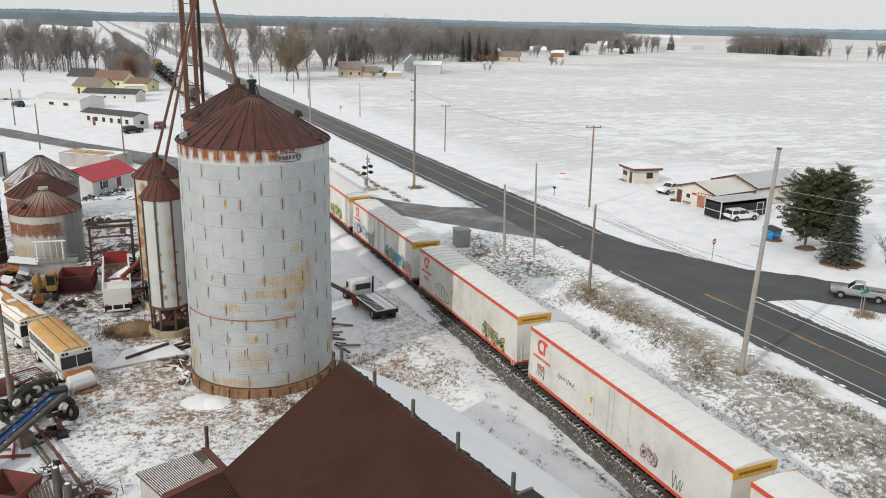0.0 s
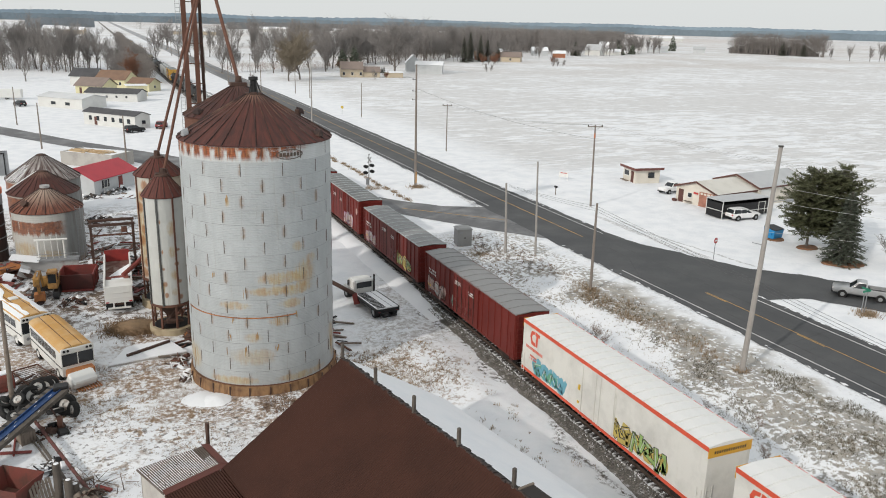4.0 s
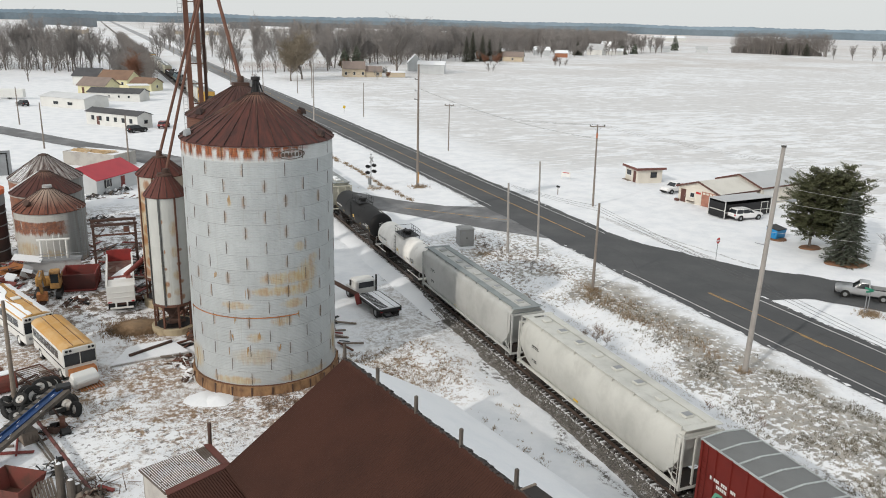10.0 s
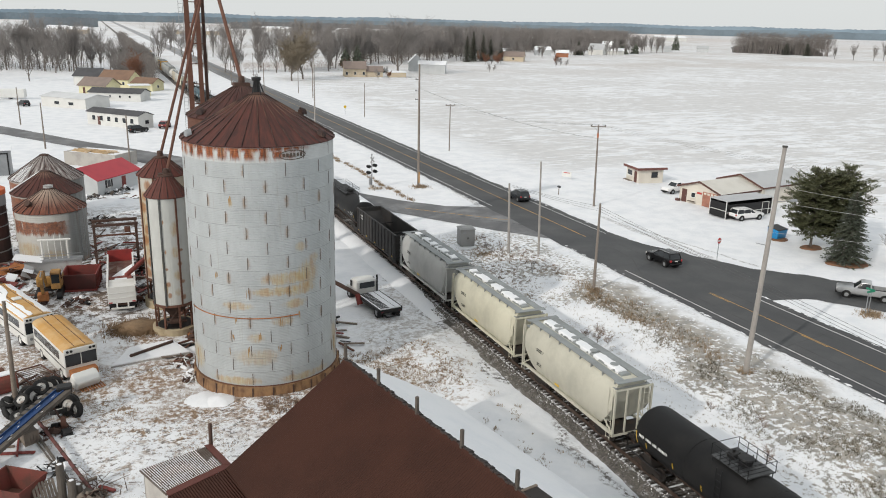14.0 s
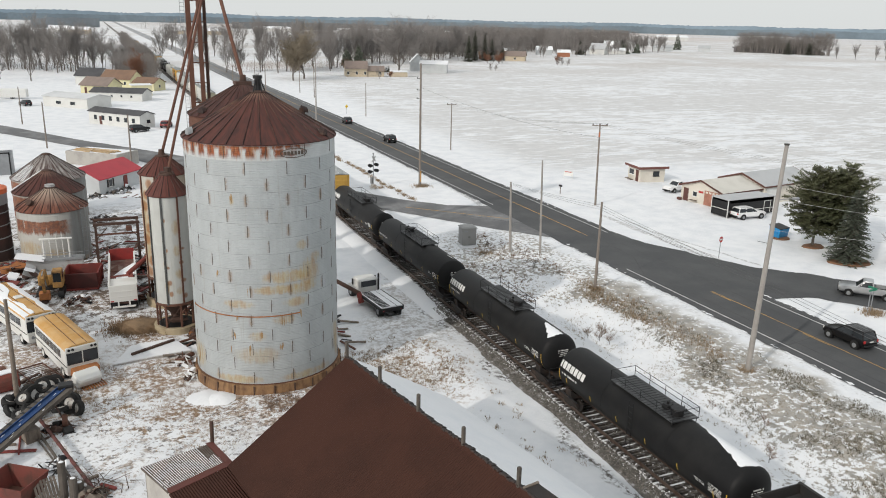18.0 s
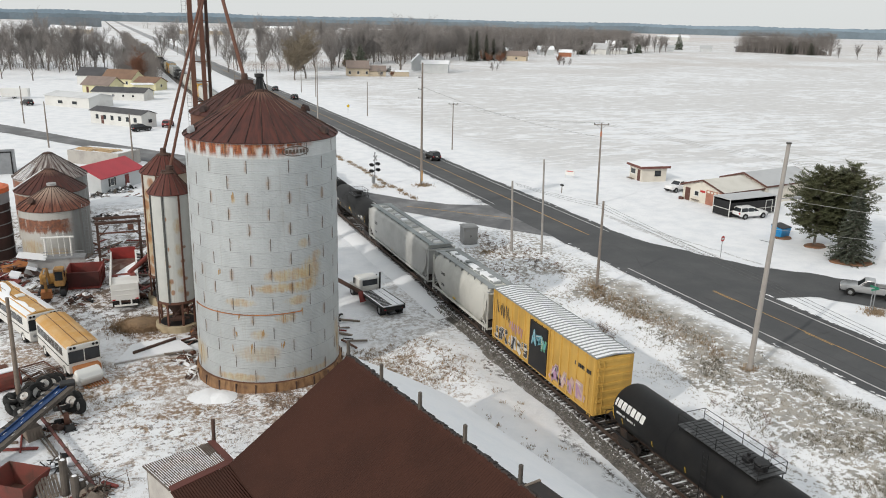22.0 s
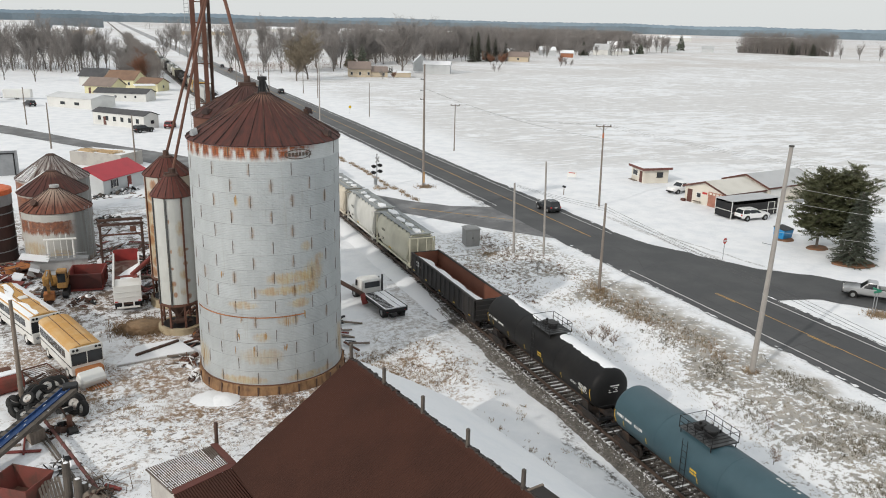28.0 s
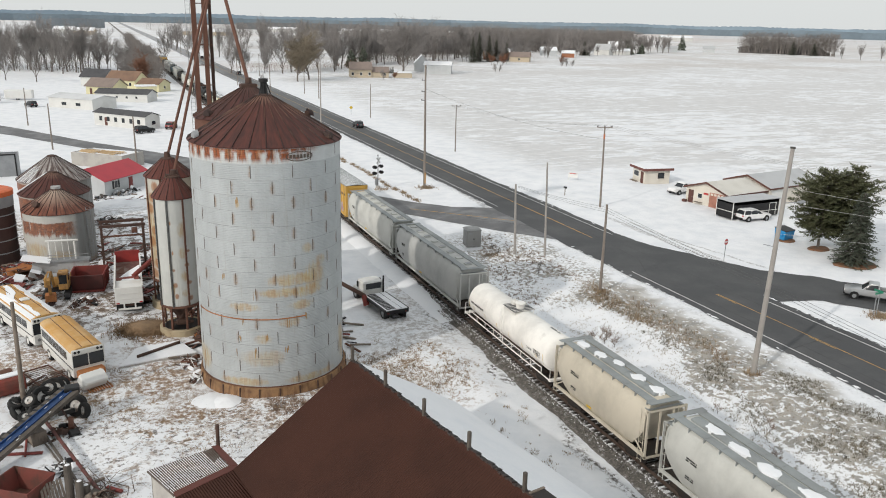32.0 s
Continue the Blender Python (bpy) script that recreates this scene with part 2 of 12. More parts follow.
    verge_grass = step(op("ADD", op("ADD", patch, op("MULTIPLY", op("MULTIPLY", op("SUBTRACT", step(xw, 38.5, 46.0), 0.47), op("SUBTRACT", 1.0, step(yw, 66.0, 80.0))), 0.22)), op("ADD", op("MULTIPLY", clump, 0.20), op("ADD", op("MULTIPLY", clump2, 0.35), op("ADD", op("MULTIPLY", speck, 1.05), -0.285)))), 0.505, 0.572)
    dull = mixc(step(clump, 0.4, 0.62), (0.27, 0.23, 0.17), (0.14, 0.125, 0.095))
    col = mixc(op("MULTIPLY", op("MULTIPLY", verge, verge_grass), 0.74), snow, dull)
    # straw showing through the snow of the yard
    yard = op("MULTIPLY", op("SUBTRACT", 1.0, step(xw, 11.0, 15.0)), op("MULTIPLY", step(Y, 25.0, 35.0), op("SUBTRACT", 1.0, step(yw, 74.0, 82.0))))
    yard = op("MULTIPLY", yard, op("ADD", 0.15, op("MULTIPLY", step(noise_(0.16, 3, off=4.0), 0.44, 0.62), 0.6)))
    brown = None
    for cx, cy, r in ((2.4, 59.6, 2.6), (3.4, 62.0, 2.0), (5.4, 53.6, 2.6), (10.5, 51.5, 3.0), (-3.6, 60.6, 2.6), (-7.5, 66.5, 3.0), (2.4, 69.0, 2.6), (-2.0, 79.0, 2.6)):
        d = disc(cx, cy, r, 0.6)
        brown = d if brown is None else op("MAXIMUM", brown, d)
    for cx, cy, r in ((-1.0, 58.0, 4.5), (2.6, 70.0, 3.6), (20.0, 53.5, 5.0), (20.6, 51.0, 4.0), (3.5, 52.0, 3.5)):
        yard = op("MAXIMUM", yard, disc(cx, cy, r))
    col = mixc(op("MULTIPLY", yard, step(op("ADD", op("MULTIPLY", clump, 0.40), op("ADD", op("MULTIPLY", clump2, 0.32), op("MULTIPLY", fleck, 0.28))), 0.495, 0.56)), col, straw)
    col = mixc(op("MULTIPLY", brown, op("MULTIPLY", step(op("ADD", op("MULTIPLY", clump, 0.35), op("ADD", op("MULTIPLY", clump2, 0.40), op("MULTIPLY", fleck, 0.25))), 0.455, 0.525), 0.9)), col, mixc(step(fleck, 0.4, 0.6), (0.34, 0.235, 0.15), (0.20, 0.13, 0.085)))
    # dark trodden litter near the bin footing and the auger
    litter = None
    for cx, cy, r in ((8.0, 51.6, 3.6), (13.0, 50.6, 3.0), (2.0, 49.5, 3.4), (-3.4, 47.5, 2.4), (4.5, 47.0, 2.6), (-1.5, 52.5, 2.4)):
        d = disc(cx, cy, r, 0.6)
        litter = d if litter is None else op("MAXIMUM", litter, d)
    bits = noise_(3.0, 4, 0.65, 1.0, 1.0, 57.0)
    col = mixc(op("MULTIPLY", litter, op("MULTIPLY", step(op("ADD", op("MULTIPLY", bits, 0.7), op("MULTIPLY", clump, 0.3)), 0.535, 0.585), 0.8)), col, (0.105, 0.09, 0.08))
    # trampled lot round the machines
    lot = op("MULTIPLY", op("SUBTRACT", 1.0, step(xw, 12.0, 16.0)), op("MULTIPLY", step(yw, 66.0, 74.0), op("SUBTRACT", 1.0, step(yw, 112.0, 124.0))))
    dirt = mixc(step(clump2, 0.3, 0.7), (0.16, 0.115, 0.085), (0.09, 0.07, 0.055))
    col = mixc(op("MULTIPLY", lot, op("MULTIPLY", step(op("ADD", op("MULTIPLY", clump, 0.7), op("MULTIPLY", fleck, 0.3)), 0.485, 0.545), 0.9)), col, dirt)
    trod = op("MAXIMUM", disc(24.6, 62.5, 4.2, 0.6), disc(26.2, 70.5, 3.4, 0.6))
    col = mixc(op("MULTIPLY", trod, op("MULTIPLY", step(op("ADD", op("MULTIPLY", clump, 0.4), op("MULTIPLY", clump2, 0.6)), 0.46, 0.56), 0.6)), col, (0.22, 0.18, 0.14))
    # cinders beside the ballast
    cin = band(27.3, 28.3, 0.4)
    col = mixc(op("MULTIPLY", op("MULTIPLY", cin, op("SUBTRACT", 1.0, step(Y, 75.0, 82.0))), step(clump2, 0.47, 0.56)), col, (0.13, 0.12, 0.11))
    # ploughed snow and gravel along the highway edges
    edge = op("MULTIPLY", band(51.2, 53.0, 0.5, X), step(clump2, 0.52, 0.62))
    col = mixc(op("MULTIPLY", edge, 0.35), col, (0.18, 0.16, 0.15))
    # wind-thinned field
    field = op("MAXIMUM", op("MULTIPLY", step(xw, 70.0, 84.0), step(yw, 118.0, 136.0)), step(xw, 106.0, 118.0))
    rows = noise_(0.20, 8, 0.62, 0.38, 1.0, 3.0)
    rows2 = noise_(0.75, 9, 0.72, 0.30, 1.0, 9.0)
    big = op("MULTIPLY", op("SUBTRACT", noise_(0.018, 4, 0.6, 0.7, 1.0, 31.0), 0.46), 0.32)
    soil = step(op("ADD", big, op("ADD", op("MULTIPLY", rows, 0.48), op("MULTIPLY", rows2, 0.52))), 0.455, 0.53)
    col = mixc(op("MULTIPLY", op("MULTIPLY", field, soil), 0.56), col, mixc(step(rows2, 0.38, 0.60), (0.56, 0.545, 0.53), (0.43, 0.415, 0.40)))
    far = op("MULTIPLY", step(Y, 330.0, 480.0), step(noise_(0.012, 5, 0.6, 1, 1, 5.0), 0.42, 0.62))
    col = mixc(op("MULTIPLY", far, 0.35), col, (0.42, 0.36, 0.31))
    # far out the ground blends to mottled tan and pale grey
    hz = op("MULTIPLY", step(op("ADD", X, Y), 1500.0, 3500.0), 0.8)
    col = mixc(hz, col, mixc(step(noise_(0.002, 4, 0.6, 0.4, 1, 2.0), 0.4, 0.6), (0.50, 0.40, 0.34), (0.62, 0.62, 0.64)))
    # tyre tracks in the snow of the shop lot and the side road
    for ax, ay, bx, by, wd in ((65.8, 95.0, 65.6, 60.0, 0.45), (67.4, 92.0, 66.4, 64.0, 0.25), (66.8, 84.0, 70.0, 64.0, 0.2), (52.8, 119.0, 51.5, 100.0, 0.5), (54.0, 113.0, 52.8, 101.0, 0.3)):
        d = math.hypot(bx - ax, by - ay)
        ux, uy = (bx - ax) / d, (by - ay) / d
        rx, ry = op("SUBTRACT", op("ADD", X, op("MULTIPLY", op("SUBTRACT", wob, 0.5), 2.0)), ax), op("SUBTRACT", Y, ay)
        side = op("ABSOLUTE", op("SUBTRACT", op("MULTIPLY", rx, uy), op("MULTIPLY", ry, ux)), 0.0)
        along = op("ADD", op("MULTIPLY", rx, ux), op("MULTIPLY", ry, uy))
        msk = op("MULTIPLY", op("SUBTRACT", 1.0, step(side, wd * 0.4, wd * 1.6)), op("MULTIPLY", step(along, 0.0, 3.0), op("SUBTRACT", 1.0, step(along, d - 3.0, d))))
        col = mixc(op("MULTIPLY", msk, op("MULTIPLY", step(clump2, 0.42, 0.56), 0.6)), col, (0.20, 0.185, 0.17))
    l.new(col, b.inputs["Base Color"])
    bp = n.new("ShaderNodeBump")
    bp.inputs["Strength"].default_value, bp.inputs["Distance"].default_value = 0.55, 0.25
    l.new(op("ADD", op("MULTIPLY", noise_(0.6, 8, 0.6, off=2.0), 0.7), op("MULTIPLY", clump2, 0.3)), bp.inputs["Height"])
    l.new(bp.outputs[0], b.inputs["Normal"])
    return m


def smooth01(v, a, c):
    u = max(0.0, min(1.0, (v - a) / (c - a)))
    return u * u * (3 - 2 * u)


def ground_height(x, y):
    """Low swells of drifted snow, level under roads, track and buildings."""
    near = 1 - smooth01(math.hypot(x - 25, y - 60), 70, 120)
    h = 0.22 * near * (noise.noise((x * 0.11, y * 0.11, 0.3)) + 0.5 * noise.noise((x * 0.33, y * 0.33, 4.1)))
    swale = -0.75 * math.exp(-((x - 39.5) / 3.6) ** 2) * (1 - smooth01(y, 70, 92)) * smooth01(y, 0, 15)
    bank = 0.45 * math.exp(-((x - 24.0) / 2.2) ** 2) * smooth01(y, 20, 34) * (1 - smooth01(y, 56, 66))
    keep = min(1.0, max(0.0, (abs(x - 57.2) - 5.2) / 2.5), max(0.0, (abs(x - 29.9) - 2.6) / 2.0))
    if y > 60:
        d = abs((x - 12) * 0.846 + (y - 160.5) * 0.533)
        keep = min(keep, max(0.0, (d - 6.5) / 3.0))
    if x > 60.5:
        keep *= 1 - (1 - smooth01(y, 88, 96)) * (1 - smooth01(x, 96, 104))
    return (h + swale + bank) * max(0.0, keep) - 0.02


def ground():
    xs = [-2600, -900, -400, -150] + [-60 + 1.25 * i for i in range(145)] + [140, 190, 300, 600, 1200, 3800]
    ys = [-900, -200, -40] + [1.25 * i for i in range(130)] + [180, 220, 320, 600, 1200, 2500, 4600]
    mb = MB()
    n = len(xs)
    for y in ys:
        for x in xs:
            mb.v.append((x, y, ground_height(x, y) if -40 < x < 120 and 0 < y < 162 else -0.02))
    for j in range(len(ys) - 1):
        for i in range(n - 1):
            mb.f.append((j * n + i, j * n + i + 1, (j + 1) * n + i + 1, (j + 1) * n + i))
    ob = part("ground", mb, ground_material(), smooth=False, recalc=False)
    ob.data.polygons.foreach_set("use_smooth", [True] * len(ob.data.polygons))
    return tagged(ob, "flat farmland under thin wind-blown snow and dead grass", "ground", kind="structure")


ground()

M_ASPH = mat("worn_asphalt", (0.062, 0.064, 0.067), 0.85, 0.0, (0.088, 0.089, 0.091), 0.35, 0.5, 0.18, 0.15, 14, streak=None)


def paint_far_haze(m):
    """Paints distance haze into the far road's colour, with long streaks of blown dry snow."""
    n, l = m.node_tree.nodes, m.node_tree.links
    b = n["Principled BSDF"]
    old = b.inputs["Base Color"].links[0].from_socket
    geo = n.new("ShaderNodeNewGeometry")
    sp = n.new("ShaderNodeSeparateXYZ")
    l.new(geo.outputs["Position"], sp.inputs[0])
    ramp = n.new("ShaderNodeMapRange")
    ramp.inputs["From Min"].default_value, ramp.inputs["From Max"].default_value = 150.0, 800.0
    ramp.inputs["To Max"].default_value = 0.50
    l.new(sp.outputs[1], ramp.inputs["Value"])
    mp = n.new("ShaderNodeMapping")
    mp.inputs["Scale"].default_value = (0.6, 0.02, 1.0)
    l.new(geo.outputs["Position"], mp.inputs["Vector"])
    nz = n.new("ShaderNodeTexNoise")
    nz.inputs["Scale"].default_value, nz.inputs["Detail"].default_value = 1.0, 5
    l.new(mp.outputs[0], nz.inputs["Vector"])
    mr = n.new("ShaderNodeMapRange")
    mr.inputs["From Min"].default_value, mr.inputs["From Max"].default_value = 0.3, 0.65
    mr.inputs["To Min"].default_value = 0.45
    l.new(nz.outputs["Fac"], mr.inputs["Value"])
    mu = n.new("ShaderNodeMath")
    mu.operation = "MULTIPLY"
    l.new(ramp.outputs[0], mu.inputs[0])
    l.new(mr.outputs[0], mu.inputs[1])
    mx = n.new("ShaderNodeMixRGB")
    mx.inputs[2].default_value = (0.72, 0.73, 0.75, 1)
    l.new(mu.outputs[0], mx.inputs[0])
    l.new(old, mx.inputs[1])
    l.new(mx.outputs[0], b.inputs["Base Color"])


paint_far_haze(M_ASPH)
M_PAINTW = mat("road_paint_white", (0.62, 0.62, 0.61), 0.7, 0.0, (0.35, 0.35, 0.35), 1.5, 0.4, 0.15)
M_PAINTY = mat("road_paint_yellow", (0.50, 0.29, 0.07), 0.7, 0.0, (0.28, 0.18, 0.08), 1.5, 0.4, 0.15)


def ragged(pts, amount, stepm=2.0, seed=0):
    """An outline with a small, uneven edge."""
    out = []
    for (x0, y0), (x1, y1) in zip(pts, pts[1:] + pts[:1]):
        k = max(1, min(220, int(math.hypot(x1 - x0, y1 - y0) / stepm)))
        nx, ny = -(y1 - y0), (x1 - x0)
        d = math.hypot(nx, ny) or 1
        for i in range(k):
            u = i / k
            x, y = x0 + (x1 - x0) * u, y0 + (y1 - y0) * u
            w = amount * noise.noise((x * 0.4 + seed, y * 0.4, 1.7)) + amount * 0.6 * noise.noise((x * 1.3, y * 1.3 + seed, 2.2))
            out.append((x + nx / d * w, y + ny / d * w))
    return out


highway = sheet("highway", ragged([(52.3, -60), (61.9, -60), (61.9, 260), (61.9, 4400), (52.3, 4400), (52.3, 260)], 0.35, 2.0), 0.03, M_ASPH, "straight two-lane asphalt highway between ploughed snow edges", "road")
cross = [(-60, 268), (-20.5, 214.5), (-4.6, 188.0), (12, 164.5), (28, 135.5), (36, 121), (41.4, 112.4), (46.7, 106.5), (52.6, 104), (52.6, 85.0), (47, 91.6), (41, 100.5), (33, 112), (22, 130), (6.3, 156.6), (-4.5, 177.5), (-19.6, 200.5), (-60, 252)]
M_SIDEROAD = mat("snow_dusted_asphalt", (0.125, 0.126, 0.13), 0.85, 0.0, (0.22, 0.222, 0.226), 0.5, 0.5, 0.2, 0.1, 14)
sheet("side_road", ragged(cross, 0.22, 2.0, 5), 0.022, M_SIDEROAD, "narrow asphalt road crossing the railway track", "road")
east = [(61.6, 82.0), (66.4, 69.6), (68.2, 66.0), (72.2, 62.4), (77.1, 55.5), (84, 45.5), (95, 28), (95, 16), (78, 41.5), (70.7, 49.5), (66.6, 55.6), (63.6, 56.6), (61.6, 57.0)]
sheet("side_road", ragged(east, 0.45, 0.9, 9), 0.022, M_ASPH, "asphalt side road mouth beside a snowy verge", "road")
for name, x0, segs, m_, lab in (
    ("edge_line", 53.45, [(-60, 70.5), (104.5, 135), (135.8, 900)], M_PAINTW, "white edge line on the highway"),
    ("edge_line", 60.75, [(-60, 57.5), (85, 128), (129, 900)], M_PAINTW, "white edge line on the highway"),
    ("centre_line", 57.25, [(84.5, 900)], M_PAINTY, "yellow centre line on the highway"),
):
    for y0, y1 in segs:
        w = 0.07 if name == "edge_line" else 0.075
        sheet(name, ragged([(x0 - w, y0), (x0 + w, y0), (x0 + w, y1), (x0 - w, y1)], 0.012, 1.0), 0.036, m_, lab, "road marking")
sheet("centre_line", ragged([(57.36, -60), (57.46, -60), (57.46, 61.0), (57.36, 61.0)], 0.012, 1.0), 0.036, M_PAINTY, "solid yellow centre line on the highway", "road marking")
for y0 in [58.0 - 12.25 * k for k in range(9)]:
    for x0 in (57.16,):
        sheet("centre_line", ragged([(x0, y0), (x0 + 0.10, y0), (x0 + 0.10, y0 + 3.0), (x0, y0 + 3.0)], 0.02, 0.8), 0.036, M_PAINTY, "dashed yellow centre line on the highway", "road marking")
sheet("centre_line", [(40.2, 107.0), (40.3, 107.15), (52.0, 95.6), (51.9, 95.45)], 0.028, M_PAINTY, "faded yellow line on the crossing road", "road marking")

# snow dragged onto the asphalt along its edges, tar lines across it
rr_ = random.Random(44)
spill = MB()
for _ in range(320):
    if rr_.random() < 0.55:
        x, y = 52.32 + abs(rr_.gauss(0, 0.10)), rr_.choice((rr_.uniform(15, 83), rr_.uniform(106, 170)))
    else:
        x, y = 61.88 - abs(rr_.gauss(0, 0.10)), rr_.choice((rr_.uniform(15, 59), rr_.uniform(84, 170)))
    a, c = rr_.uniform(0.03, 0.14), rr_.uniform(0.08, 0.38)
    turn = 0.0
    ring = [(x + math.cos(q) * a * math.cos(turn) + math.sin(q) * c * math.sin(turn), y - math.cos(q) * a * math.sin(turn) + math.sin(q) * c * math.cos(turn), 0.04) for q in (6.283 * k / 9 for k in range(9))]
    ring = [(p + rr_.gauss(0, 0.05), q + rr_.gauss(0, 0.08), z) for p, q, z in ring]
    spill.add(ring + [(x, y, 0.075)], [(k, (k + 1) % 9, 9) for k in range(9)])
tagged(part("snow_spill", spill, M_SNOW, recalc=True), "thin snow dragged onto the road edges", "snow", kind="stuff")
M_TAR = mat("tar_line", (0.035, 0.035, 0.036), 0.7, 0.0, (0.055, 0.055, 0.055), 2, 0.5, 0.2)
for x0, y0, x1, y1 in ((53.0, 30, 61.5, 31.2), (52.8, 47, 61.6, 48.5), (53, 66, 57, 74), (57, 74, 58.5, 88), (53.2, 95, 61.5, 96), (54.8, 20, 55.0, 66), (59.2, 26, 59.3, 80), (52.9, 118, 61.6, 119.5), (46, 100, 53, 92)):
    d = math.hypot(x1 - x0, y1 - y0)
    nx, ny = -(y1 - y0) / d * 0.045, (x1 - x0) / d * 0.045
    sheet("tar_line", ragged([(x0 - nx, y0 - ny), (x1 - nx, y1 - ny), (x1 + nx, y1 + ny), (x0 + nx, y0 + ny)], 0.06, 1.2, 3), 0.034, M_TAR, "dark tar-sealed crack in the asphalt", "road marking")

# ballast, sleepers, rails
RAIL_Z, TRACK_X = 0.50, 29.9
M_BALLAST = mat("track_ballast", (0.135, 0.125, 0.112), 0.9, 0.0, (0.60, 0.60, 0.61), 4.5, 0.26, 0.7, 0.9, 11)
M_TIE = mat("old_sleeper_wood", (0.045, 0.038, 0.033), 0.85, 0.0, (0.60, 0.60, 0.60), 5.0, 0.30, 0.3, 0.2, 20, per_obj=0.3)
M_RAIL = mat("rail_steel", (0.16, 0.12, 0.10), 0.4, 0.6, (0.10, 0.06, 0.045), 3.0, 0.4, 0.2)


def ballast():
    mb = MB()
    prof = [(-2.55, -0.10), (-2.1, 0.06), (-1.45, 0.20), (-0.7, 0.17), (0.7, 0.17), (1.40, 0.20), (1.8, 0.10), (2.2, -0.10)]
    ys = [-40 + 0.8 * i for i in range(200)] + [130, 180, 260, 400, 800, 1600, 4000]
    tuck = lambda x, y: x if x > -1.5 else x + (-1.55 - x) * 0.9 * smooth01(y, 60, 74)
    rings = [[(TRACK_X + tuck(x, y) + (0.55 * noise.noise((x, y * 0.35, 7.0)) if abs(x) > 2 else 0), y, z + 0.05 * noise.noise((x * 3, y * 1.5, 0.2))) for x, z in prof] for y in ys]
    mb.loft(rings, False, closed=False)
    return tagged(part("ballast", mb, M_BALLAST, recalc=False), "dark crushed-stone track bed dusted with snow", "track bed", kind="structure")


def pebbles():
    """Loose stones of the track bed along the open stretch."""
    rng = random.Random(3)
    mb = MB()
    for _ in range(5200):
        y = 20 + 46 * rng.random() ** 1.1
        x = TRACK_X - 1.35 - 0.9 * rng.random() if rng.random() < 0.85 else TRACK_X + rng.uniform(-1.2, 3.2)
        d = abs(x - TRACK_X)
        z = 0.26 if d < 1.5 else 0.26 - 0.17 * (d - 1.5) / 0.9
        s = rng.uniform(0.03, 0.07)
        a = rng.random() * 6.28
        c, q = math.cos(a) * s, math.sin(a) * s
        mb.add([(x + c, y + q, z - 0.03), (x - q, y + c, z - 0.03), (x - c, y - q, z - 0.03), (x + q, y - c, z - 0.03), (x + c * 0.3, y + q * 0.2, z + s * rng.uniform(0.5, 0.9))], [(0, 1, 4), (1, 2, 4), (2, 3, 4), (3, 0, 4)])
    m = mat("ballast_stones", (0.13, 0.12, 0.108), 0.9, 0.0, (0.21, 0.195, 0.175), 8, 0.5, 0.2, island=0.5)
    return tagged(part("ballast_stones", mb, m, recalc=False), "loose grey crushed stones along the rails", "gravel", kind="stuff")


